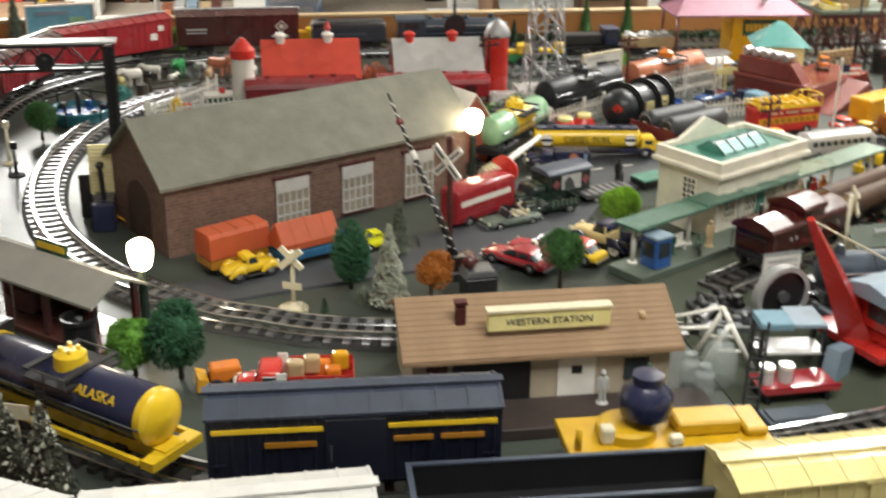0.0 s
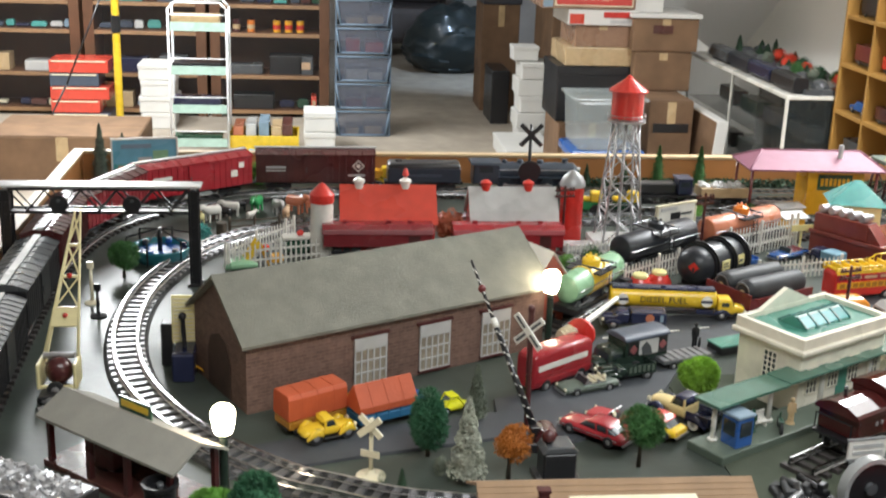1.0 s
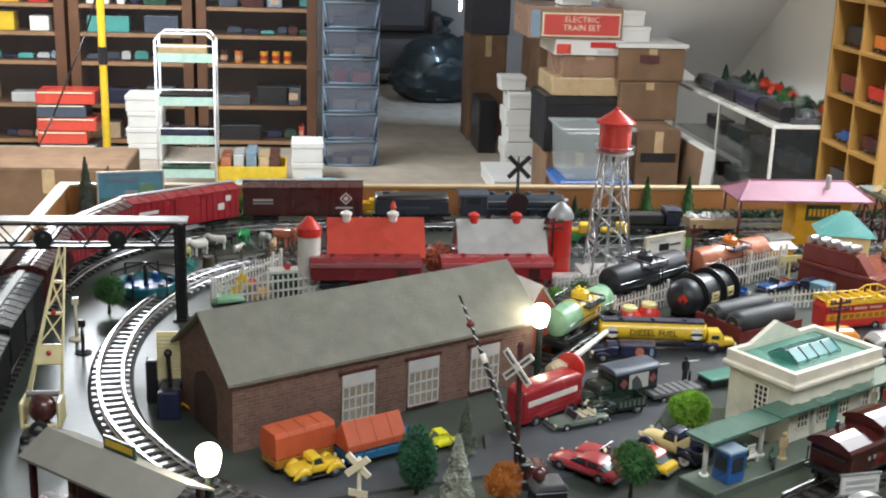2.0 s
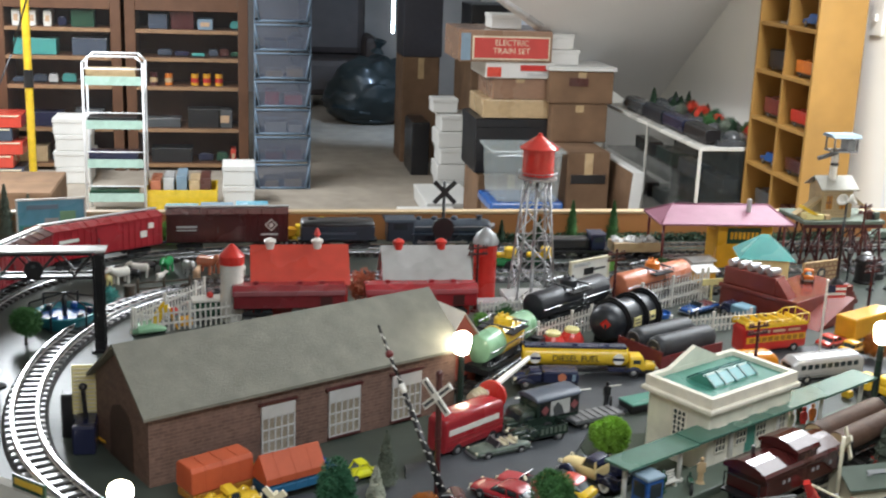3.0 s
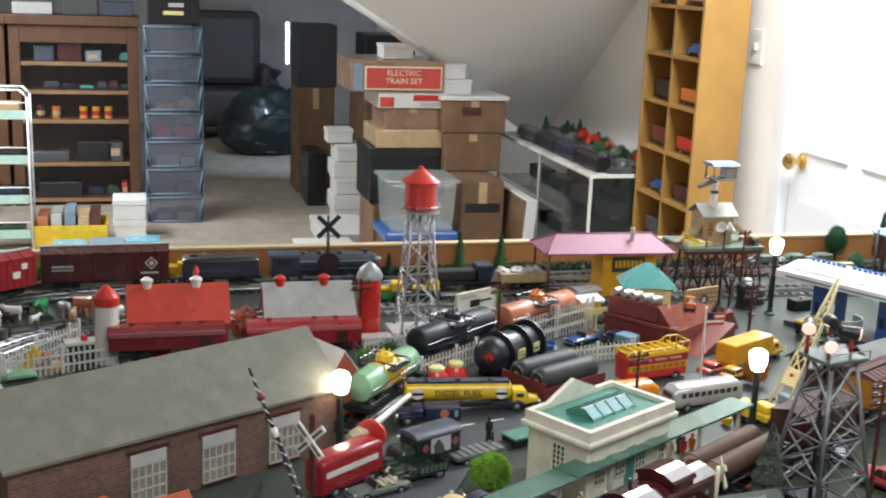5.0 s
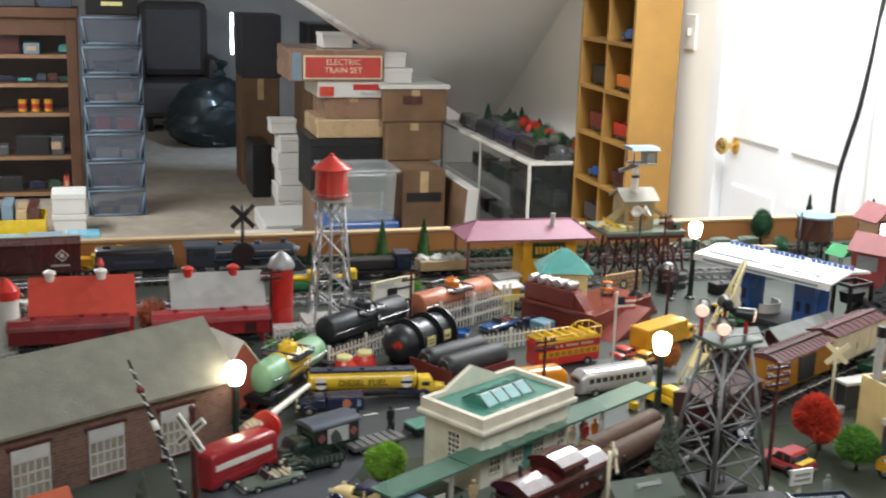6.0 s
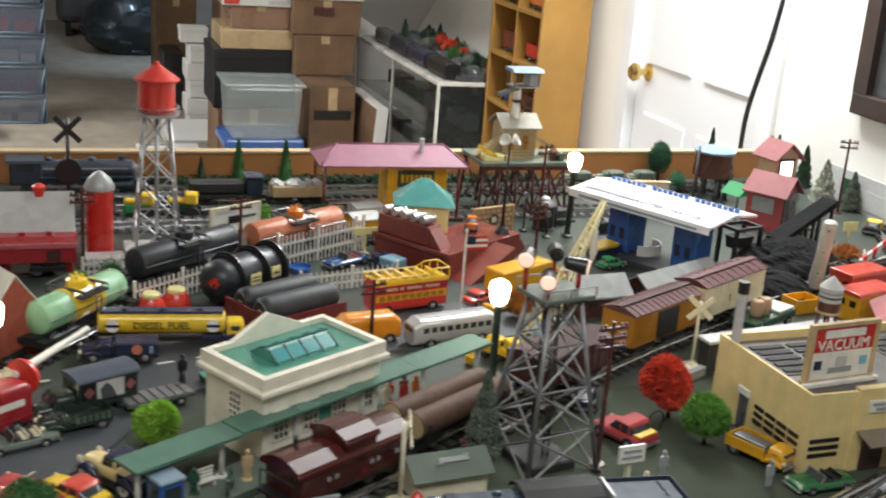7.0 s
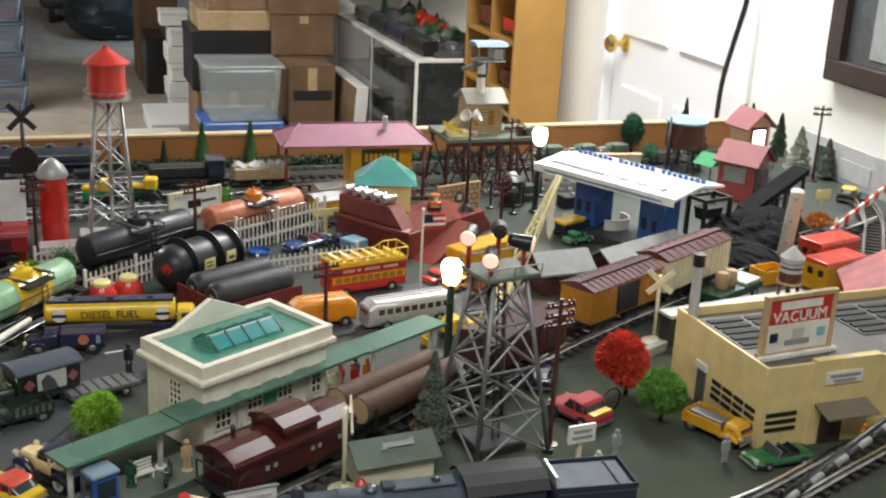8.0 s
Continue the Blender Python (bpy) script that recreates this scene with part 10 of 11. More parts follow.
part("fascia", G().box(-0.142, 0.142, -0.0765, -0.0742, 0.1, 0.1135), "bright_white", bi)
for px in (-0.065, 0.07):
    pyl = part("pylon", G().box(px - 0.022, px + 0.022, -0.028, 0.028, 0.01, 0.108, 0.002), "blue", bi)
    for k in (-1, 1):
        part("window", G().box(px + k * 0.01 - 0.005, px + k * 0.01 + 0.005, -0.029, -0.0278, 0.035, 0.055), "navy", pyl)
part("beam", G().box(-0.12, 0.12, -0.04, -0.032, 0.094, 0.1079), "blue", bi)
part("base", G().box(-0.13, 0.13, -0.05, 0.05, 0, 0.01, 0.001), "asphalt", bi)
aw = G()
prev = None
for k in range(17):
    a = radians(-70 + k * 10)
    ring = [aw.bm.verts.new((r * math.cos(a), r * math.sin(a), z)) for r, z in ((0.034, 0.0101), (0.034, 0.028), (0.03, 0.028), (0.03, 0.0101))]
    if prev:
        for q in range(4):
            aw.bm.faces.new((prev[q], prev[(q + 1) % 4], ring[(q + 1) % 4], ring[q]))
    else:
        aw.bm.faces.new(ring)
    prev = ring
aw.bm.faces.new(prev[::-1])
bmesh.ops.recalc_face_normals(aw.bm, faces=aw.bm.faces)
part("curved_wall", aw, "white", bi, "white curved low wall").location = (-0.036, 0.012, 0)
letters("roof_front_lettering", "INTERCHANGE", 0.0175, "slate", bi, pose(0.05, -0.05, 0.1156, 7.7, 0, 0), "faded blue roof lettering")
for k in range(13):
    part("lettering_bar", G().box(-0.003, 0.003, -0.0045, 0.0045, 0, 0.001), "slate", bi).matrix_basis = pose(-0.122 + k * 0.0088, -0.05, 0.1153, 7.7, 0, 0)
part("lettering_bar", G().box(-0.12, 0.12, -0.0772, -0.0762, 0.103, 0.107), "steel_blue", bi)
for k in range(24):
    if k not in (7, 15):
        part("raised_letter_bar", G().box(-0.13 + k * 0.011, -0.1225 + k * 0.011, 0.03, 0.033, 0.1165, 0.1235 + 0.001 * (k % 3)), "blue", bi)
nt = lorry(1.262, 1.872, 24, "navy", "navy toy truck with a flat yellow top by the terminal", 0.07, 0.03, 0.026, 0, "navy", "bed", nose=False)
part("yellow_top", G().prism([(-0.036, 0.024), (0.012, 0.024), (0.018, 0.028), (0.018, 0.0305), (-0.036, 0.028)], -0.0155, 0.0155, bevel=0.0008), "yellow", nt, "flat yellow top")
sedan(1.252, 1.826, 15, "green", "green toy car beside the navy truck", 0.05, 0.026, 0.02)
dvt = thing("relay_tank", "black round tank with its highlight shaped as a pale cap", "tank", 1.222, 2.055)
part("body", G().lathe([(0.022, 0), (0.022, 0.004), (0.02, 0.005), (0.02, 0.04), (0.022, 0.042), (0.021, 0.048), (0.012, 0.056), (0.001, 0.058)], 24), "black", dvt)
# Pale ball shapes the highlight on top of the black tank.
part("cap", G().ball((0, 0, 0.057), 0.009, 0.7, 16), "silver_grey", dvt)
part("pipe", G().cyl((0.024, 0, 0), (0.024, 0, 0.045), 0.0025, seg=10), "black", dvt)
drm = thing("relay_tank", "short black drum with a grey band near the lamp", "tank", 1.262, 2.085)
part("body", G().lathe([(0.018, 0), (0.018, 0.026), (0.0165, 0.03), (0.001, 0.031)], 22), "dull_dark", drm)
part("band", G().lathe([(0.0182, 0.012), (0.0186, 0.012), (0.0186, 0.016), (0.0182, 0.016)], 22), "grey", drm)
for a, b, h in ((1.176, 2.04, 0.07), (1.3, 2.1, 0.05), (1.205, 2.0, 0.045)):
    bp = thing("signal_post", "black track signal post with a small round lamp", "signal post", a, b, 0, 0, "signal posts by the back track")
    part("base", G().lathe([(0.008, 0), (0.008, 0.003), (0.003, 0.006)], 14), "black", bp)
    part("post", G().cyl((0, 0, 0.005), (0, 0, h), 0.002, 0.0018, 10), "black", bp)
    part("lamp", G().cyl((0, -0.004, h), (0, 0.004, h), 0.0055, 0.005, 14), "gunmetal", bp)
telegraph(1.238, 2.112, 0.15, "tall brown telegraph pole behind the freight platform", 20, 2)
cvm = thing("control_box", "low black transformer box with a pale dial by the back track", "control box", 1.33, 2.03, 0, 12)
part("case", G().box(-0.022, 0.022, -0.014, 0.014, 0, 0.022, 0.002), "black", cvm)
part("dial", G().cyl((0.004, 0, 0.0221), (0.004, 0, 0.0245), 0.006, 0.005, 16), "grey", cvm)
part("lever", G().box(-0.001, 0.001, -0.006, 0.001, 0.0246, 0.027, 0.0004), "silver_grey", cvm)
wtk = thing("water_tank", "brown wooden water tank with a grey lid on dark posts", "water tank", 1.69, 2.25)
part("tank", G().cyl((0, 0, 0.05), (0, 0, 0.102), 0.042, 0.04, 28), "brown", wtk)
part("lid", G().lathe([(0.045, 0.101), (0.045, 0.105), (0.02, 0.113), (0.001, 0.115)], 28), "steel_blue", wtk)
for k in range(6):
    a = radians(60 * k + 20)
    part("post", G().cyl((0.034 * math.cos(a), 0.034 * math.sin(a), 0), (0.032 * math.cos(a), 0.032 * math.sin(a), 0.05), 0.004, seg=8), "dark_grey", wtk)
part("pipe", G().cyl((-0.046, -0.01, 0), (-0.044, -0.01, 0.115), 0.0028, seg=8), "dark_grey", wtk)
ut = thing("switch_tower", "peach upright switch tower with a lit window", "model building", 1.762, 2.125, 0, -82)
house_box(ut, 0.05, 0.056, 0.128, 0.152, "peach", "rose", 0.012, 0.003)
part("window", G().box(0.0252, 0.0264, -0.02, 0.02, 0.078, 0.122), "dark_maroon", ut)
part("lit_pane", G().box(0.0262, 0.0272, -0.015, 0.015, 0.084, 0.116), "window_glow", ut, "brightly lit window")
lh = thing("signal_house", "red toy signal house with wide windows", "model building", 1.698, 2.035, 0, -58)
house_box(lh, 0.075, 0.066, 0.078, 0.106, "signal_red", "rose", 0.009, 0.003)
part("window", G().box(0.0376, 0.0388, -0.027, 0.027, 0.02, 0.075), "window", lh)
part("window_frame", G().box(0.0384, 0.0394, -0.002, 0.002, 0.02, 0.075), "signal_red", lh)
part("window", G().box(-0.025, 0.02, -0.0342, -0.033, 0.035, 0.065), "grey", lh)
part("balcony", G().box(0.0376, 0.06, -0.036, 0.036, 0.008, 0.012), "dark_grey", lh)
grt = thing("green_awning", "small bright green tent roof", "tent", 1.69, 2.14, 0, 20)
part("canopy", G().prism([(-0.03, 0.04), (0.03, 0.04), (0, 0.062)], -0.025, 0.025, bevel=0.001), "dull_green", grt)
for a in (-0.025, 0.025):
    for b in (-0.02, 0.02):
        part("pole", G().cyl((a, b, 0), (a, b, 0.04), 0.0012, seg=6), "dark_green", grt)
cv = thing("coal_conveyor", "black coal conveyor ramp on trestle legs", "conveyor", 1.6, 1.88)
part("ramp", G().prism([(0.0, 0.02), (0.15, 0.078), (0.15, 0.09), (0.0, 0.03)], -0.018, 0.018), "coal", cv)
for k in range(4):
    part("leg", G().box(0.03 + k * 0.035, 0.035 + k * 0.035, -0.02, -0.015, 0, 0.03 + k * 0.015).box(0.03 + k * 0.035, 0.035 + k * 0.035, 0.015, 0.02, 0, 0.03 + k * 0.015), "black", cv)
cv.matrix_basis = pose(1.6, 1.87, 0, 0, 0, 18)
chg = G().ball((0, 0, 0), 0.085, 0.6, 40).ball((-0.09, -0.12, 0), 0.06, 0.75, 30).ball((0.06, 0.05, 0), 0.075, 0.62, 36).ball((-0.06, -0.04, 0), 0.055, 0.5, 30)
for v in chg.bm.verts:
    v.co += v.co.normalized() * (0.012 * noise.noise(v.co * 45) + 0.007 * noise.noise(v.co * 130))
    v.co.z = max(v.co.z * 0.78, 0.0)
for f in chg.bm.faces:
    f.smooth = False
cl = tagged(link("coal_heap", chg, M["coal"]), "rough black coal heap beside the conveyor", "coal heap", kind="stuff")
cl.matrix_basis = pose(1.57, 1.79, 0)
ctr = thing("coal_trestle", "black steel coal bin frame", "coal bin", 1.5, 1.83, 0, 15)
part("bin", G().prism([(-0.014, 0.05), (0.014, 0.05), (0.008, 0.03), (-0.008, 0.03)], -0.022, 0.022, "x"), "rubber", ctr)
part("top_beam", G().box(-0.033, 0.033, -0.0215, -0.0175, 0.0642, 0.07).box(-0.033, 0.033, 0.0175, 0.0215, 0.0642, 0.07).box(-0.032, -0.027, -0.0173, 0.0173, 0.0642, 0.07).box(0.027, 0.032, -0.0173, 0.0173, 0.0642, 0.07), "black", ctr)
for a in (-0.03, 0.03):
    for b in (-0.0195, 0.0195):
        part("leg", G().box(a - 0.003, a + 0.003, b - 0.003, b + 0.003, 0, 0.064), "black", ctr)
wp = thing("white_pipe", "leaning white pipe with dark rivets", "pipe", 1.553, 1.674)
pipe = part("pipe", G().cyl((0, 0, 0.004), (-0.03, -0.054, 0.134), 0.0118, 0.0108, 20).ball((-0.03, -0.054, 0.134), 0.0108, 0.5, 14), "white", wp)
for k in range(6):
    f = 0.12 + k * 0.16
    part("rivet", G().ball((-0.03 * f + 0.0075 * (-1) ** k, -0.054 * f - 0.0095, 0.004 + 0.13 * f), 0.0016, 1, 8), "dark_grey", pipe)
part("foot", G().box(-0.016, 0.016, -0.016, 0.016, 0, 0.008, 0.001), "black", wp)
bush(1.718, 1.812, "leaf_orange", "orange bush near the striped gate", 0.03, 0.02, 121, 0, 1600)
ys2 = thing("small_sign", "pale yellow lineside sign", "sign", 1.787, 1.9)
part("plate", G().box(-0.016, 0.016, -0.001, 0.001, 0.03, 0.048), "pale_yellow", ys2)
part("post", G().cyl((0, 0.002, 0), (0, 0.002, 0.04), 0.002, seg=8), "pale_yellow", ys2)
sgt = thing("striped_gate", "red and white striped lowered gate boom", "crossing gate", 1.695, 1.752, 0, 27)
for k in range(15):
    part("band", G().prism([(k * 0.018, 0.006 + k * 0.0042), ((k + 1) * 0.018, 0.006 + (k + 1) * 0.0042), ((k + 1) * 0.018, 0.02 + (k + 1) * 0.0042), (k * 0.018, 0.02 + k * 0.0042)], -0.002, 0.002), "bright_red" if k % 2 else "white", sgt)
part("lower_beam", G().box(0.0, 0.18, -0.006, -0.003, 0.004, 0.014), "white", sgt)
part("pivot", G().box(-0.012, 0.012, -0.01, 0.01, 0, 0.022), "black", sgt)
track([(1.6, 1.5), (1.72, 1.66), (1.85, 1.83), (1.93, 1.98)], "pair of rails near the end wall", False)
for k in range(2):
    gdr = thing("guard_rail", "low white guard rail beside the track", "rail fence", 1.7 + k * 0.1, 1.74 - k * 0.07, 0, 52, "guard rails")
    for q in (0.01, 0.019):
        part("rail", G().cyl((-0.1, 0, q), (0.1, 0, q), 0.0022, seg=8), "light_grey", gdr)
    for q in range(6):
        part("post", G().box(-0.1 + q * 0.04 - 0.0015, -0.1 + q * 0.04 + 0.0015, -0.0015, 0.0015, 0, 0.022), "grey", gdr)
for k, (a, b, h, r, m) in enumerate(((1.925, 2.178, 0.1, 0.034, "leaf_snow"), (1.962, 2.13, 0.085, 0.027, "leaf_grey"), (1.84, 2.27, 0.13, 0.03, "leaf_pine"), (1.9, 2.33, 0.12, 0.026, "leaf_pine"), (1.95, 2.29, 0.105, 0.026, "leaf_pine"), (1.77, 2.33, 0.09, 0.03, "leaf_pine"), (1.785, 2.42, 0.115, 0.02, "leaf_pine"))):
    tree(a, b, m, "frosted pine tree by the end wall" if "snow" in m or "grey" in m else "dark green pine tree by the end wall", h, r, shape="cone", seed=130 + k, n=1700)
tree(1.64, 2.39, "leaf_dark", "dark green round tree by the back board", 0.105, 0.036, seed=141, n=1600)
for k, a in enumerate((0.702, 0.796)):
    tree(a, 2.385, "leaf_mid", "small green pine by the back board", 0.094, 0.02, shape="cone", seed=150 + k, n=900)
bush(1.82, 2.16, "leaf_pine", "dark bush by the switch tower", 0.03, 0.035, 142, 0, 1100)
bush(1.64, 2.3, "leaf_dark", "dark green bush by the water tank", 0.025, 0.03, 143, 0, 900)
sedan(1.905, 1.975, 40, "black", "black toy car with a yellow roof by the wall", 0.06, 0.034, 0.03, roof="yellow")
bdp = thing("wall_backdrop", "pale grey painted backdrop board against the end wall", "backdrop board", 1.981, 1.85, 0, 90)
part("board", G().box(0, 0.4, -0.002, 0.003, 0, 0.078), "light_grey", bdp)
part("picture_patch", G().box(0.28, 0.34, 0.0028, 0.0045, 0.005, 0.06), "dark_green", bdp)
part("picture_patch", G().box(0.16, 0.26, 0.0028, 0.0045, 0.01, 0.05), "light_grey", bdp)
part("picture_patch", G().box(0.02, 0.1, 0.0028, 0.0045, 0.004, 0.05), "red", bdp)
cpf = thing("cream_platform", "cream loading platform wall", "model platform", 1.515, 2.225, 0, -8)
part("wall", G().box(-0.055, 0.055, -0.006, 0.006, 0, 0.042, 0.001), "cream", cpf)
part("cap", G().box(-0.058, 0.058, -0.008, 0.008, 0.0422, 0.045), "tan", cpf)
for k, a in enumerate((1.43, 1.51, 1.585)):
    lorry(a, 2.375, 180, "moss", "small olive toy army truck by the back board", 0.065, 0.028, 0.028, 0, "moss", "box")
cbl = new("wall_cable", bpy.data.curves.new("wall_cable", "CURVE"))
cbl.data.dimensions, cbl.data.bevel_depth = "3D", 0.006
sp = cbl.data.splines.new("BEZIER")
pts = [(1.99, 2.44, 1.1), (1.99, 2.50, 0.6), (1.985, 2.542, 0.32), (1.985, 2.577, 0.207), (1.982, 2.597, 0.122), (1.98, 2.6, 0.03), (1.97, 2.56, -0.3)]
sp.bezier_points.add(len(pts) - 1)
for bp, p in zip(sp.bezier_points, pts):
    bp.co, bp.handle_left_type, bp.handle_right_type = p, "AUTO", "AUTO"
cme = bpy.data.meshes.new_from_object(cbl)
bpy.data.objects.remove(cbl)
cbo = tagged(new("wall_cable", cme), "black cable hanging down the wall beside the door", "cable")
cme.materials.clear(), cme.materials.append(M["rubber"])
pf = thing("picture_frame", "dark brown wooden frame with a dim grey picture", "picture", 1.998, 1.685, 0.198)
part("frame", G().box(-0.025, 0, 0, 0.52, 0, 0.045, 0.003).box(-0.025, 0, 0, 0.52, 0.42, 0.465, 0.003).box(-0.0248, 0, 0.0, 0.045, 0.0455, 0.4195).box(-0.0248, 0, 0.475, 0.52, 0.0455, 0.4195), "frame_wood", pf)
part("picture", G().box(-0.008, -0.001, 0.046, 0.474, 0.046, 0.419), "dark_grey", pf)
part("mount_line", G().box(-0.0095, -0.0079, 0.12, 0.4, 0.06, 0.2, 0.0004), "grey", pf)

# ---- crane and scrap corner near the western station ----
rc = thing("red_crane", "red toy crane with a tapered boom and steel blue cab roof", "toy crane", 0.605, 0.906, 0, 17)
part("boom", G().cyl((-0.03, 0.003, 0.031), (-0.1176, -0.0017, 0.169), 0.021, 0.004, 4), "red", rc, "red tapered boom")
part("deck", G().box(-0.05, 0.06, -0.05, 0.048, 0.022, 0.0305, 0.001), "red", rc)
part("body", G().box(-0.03, 0.055, -0.045, 0.02, 0.0307, 0.045, 0.002), "red", rc)
part("cab", G().box(-0.034, 0.05, -0.048, 0.012, 0.0452, 0.078, 0.002), "red", rc)
part("cab_window", G().box(-0.0348, -0.0338, -0.034, -0.012, 0.056, 0.072), "window", rc)
part("cab_roof", G().prism([(-0.036, 0.0782), (0.036, 0.0782), (0.028, 0.09), (0.0, 0.096), (-0.028, 0.09)], -0.046, 0.06, "x", 0.001), "steel_blue", rc).location = (0, -0.018, 0)
for yy in (-0.01, 0.01):
    part("cable", G().cyl((-0.116, yy * 0.2, 0.168), (0.02, yy, 0.093), 0.0009, seg=6), "cream", rc)
part("base", G().cyl((0.005, 0, 0), (0.005, 0, 0.0218), 0.04, seg=20), "black", rc)
rw2 = thing("spoked_wheel", "large grey rimmed black wheel standing by the track", "wheel", 0.533, 0.988, 0, 15)
part("rim", G().lathe([(0.029, -0.006), (0.0345, -0.006), (0.0345, 0.006), (0.029, 0.006)], 28, pose(0, 0, 0.0345, 90, 0, 0)), "grey", rw2)
part("disc", G().cyl((0, -0.003, 0.0345), (0, 0.003, 0.0345), 0.0292, seg=26), "black", rw2)
part("hub", G().cyl((0, -0.007, 0.0345), (0, 0.007, 0.0345), 0.007, seg=12), "dark_grey", rw2)
rt = thing("red_tray", "red tray holding two white jars", "tray", 0.482, 0.84, 0, 2)
part("tray", G().box(-0.038, 0.04, -0.02, 0.02, 0.012, 0.016, 0.001).box(-0.038, 0.04, -0.02, -0.0185, 0.0161, 0.02), "crimson", rt)
for k in (-0.028, -0.008):
    jr = part("jar", G().cyl((k, 0, 0.0161), (k, 0, 0.03), 0.007, seg=16), "light_grey", rt)
    part("lid", G().cyl((k, 0, 0.0301), (k, 0, 0.034), 0.0076, seg=16), "white", jr)
part("leg", G().box(-0.034, -0.03, -0.018, 0.018, 0, 0.0119), "black", rt)
part("leg", G().box(0.026, 0.03, -0.018, 0.018, 0, 0.0119), "black", rt)
wf = thing("white_rack", "white plastic frame of leaning bars", "rack", 0.446, 0.91, 0, -10)
wg = G()
for b in (-0.016, 0.016):
    wg.cyl((-0.03, b, 0.001), (-0.006, b, 0.052), 0.0028, seg=8).cyl((0.022, b, 0.001), (-0.006, b, 0.052), 0.0028, seg=8)
    wg.cyl((-0.02, b, 0.022), (0.012, b, 0.022), 0.002, seg=8)
wg.cyl((-0.006, -0.018, 0.053), (-0.006, 0.018, 0.053), 0.0028, seg=8).cyl((-0.06, 0.02, 0.04), (-0.006, 0.02, 0.053), 0.002, seg=8).cyl((-0.06, 0.02, 0.028), (-0.016, 0.02, 0.03), 0.002, seg=8).cyl((-0.06, 0.02, 0.0), (-0.06, 0.02, 0.041), 0.002, seg=8)
part("rack_frame", wg, "white", wf)
bf = thing("steel_stand", "dark steel stand with a ladder and grey blue top", "stand", 0.503, 0.902, 0, -6)
part("top", G().box(0.0, 0.034, -0.014, 0.03, 0.045, 0.05, 0.001), "steel_blue", bf)
part("top", G().box(-0.034, -0.001, -0.018, 0.016, 0.045, 0.053, 0.001), "sky_dull", bf)
part("lower_shelf", G().box(-0.034, 0.034, -0.018, 0.016, 0.018, 0.022, 0.001), "light_grey", bf)
for a in (-0.032, 0.031):
    for b in (-0.016, 0.013):
        part("leg", G().box(a - 0.002, a + 0.002, b - 0.002, b + 0.002, 0, 0.0449), "black", bf)
lad = thing("toy_ladder", "black toy ladder leaning on the steel stand", "ladder", 0.427, 0.81, 0, -4)
lgm = G()
for s in (-1, 1):
    lgm.cyl((s * 0.007, 0, 0.001), (s * 0.007 + 0.022, 0.05, 0.07), 0.0016, seg=6)
for k in range(9):
    f = (k + 0.6) / 9.4
    lgm.cyl((-0.007 + 0.022 * f, 0.05 * f, 0.001 + 0.069 * f), (0.007 + 0.022 * f, 0.05 * f, 0.001 + 0.069 * f), 0.0013, seg=6)
part("frame", lgm, "black", lad)
bbx = tagged(link("flat_box", G().box(-0.034, 0.034, -0.014, 0.014, 0, 0.014, 0.001).box(-0.03, 0.03, -0.01, 0.01, 0.0142, 0.016), M["dull_blue"]), "flat grey blue box behind the work car", "box")
bbx.matrix_basis = pose(0.462, 0.782, 0, 0, 0, 3)
lbc = tagged(link("blue_bracket", G().prism([(-0.016, 0), (0.016, 0), (0.02, 0.03), (-0.008, 0.034)], -0.008, 0.008, bevel=0.001), M["steel_blue"]), "pale steel blue bracket beside the red tray", "bracket")
lbc.matrix_basis = pose(0.54, 0.868, 0, 0, 0, 35)
btl = thing("glass_jar", "tall cloudy plastic bottle by the station", "jar", 0.42, 0.872, 0, 0, "glass jars")
part("bottle", G().lathe([(0.016, 0), (0.0175, 0.004), (0.0175, 0.03), (0.012, 0.042), (0.006, 0.047), (0.006, 0.056), (0.001, 0.056)], 18), "clear", btl)
for k, (a, b) in enumerate(((0.39, 0.87), (0.395, 0.845))):
    bo = thing("glass_jar", "small clear glass jar", "jar", a, b, 0, 0, "glass jars")
    part("jar", G().lathe([(0.009, 0), (0.01, 0.004), (0.01, 0.026), (0.006, 0.031), (0.006, 0.036), (0.001, 0.036)], 16), "clear", bo)
for k, (a, b, m, l2) in enumerate(((0.5, 0.985, "dark_grey", 0.06), (0.455, 0.99, "tin", 0.05), (0.47, 1.005, "black", 0.05), (0.59, 0.96, "slate", 0.08))):
    sp2 = tagged(link("scrap_part", G().box(-l2 / 2, l2 / 2, -0.012, 0.012, 0, 0.012, 0.002).cyl((-l2 / 3, 0, 0.016), (l2 / 3, 0.004, 0.018), 0.005, seg=10), M[m]), "loose metal scrap part on the table", "scrap part", "scrap parts")
    sp2.matrix_basis = pose(a, b, 0, 0, 0, 35 * k)
rnd = random.Random(66)
for k in range(9):
    a, b, l2 = rnd.uniform(0.43, 0.6), rnd.uniform(0.955, 1.04), rnd.uniform(0.035, 0.07)
    if math.hypot(a - 0.533, b - 0.988) > 0.045:
        sp2 = tagged(link("scrap_part", G().box(-l2 / 2, l2 / 2, -0.008, 0.008, 0, 0.009, 0.001).cyl((-l2 / 3, 0.002, 0.013), (l2 / 3, -0.003, 0.016), 0.004, seg=8).box(-l2 / 4, -l2 / 8, -0.006, 0.006, 0.0092, 0.022, 0.001), M[("black", "dull_dark", "dark_grey")[k % 3]]), "loose dark metal scrap part on the table", "scrap part", "scrap parts")
        sp2.matrix_basis = pose(a, b, 0, 0, 0, rnd.uniform(0, 180))
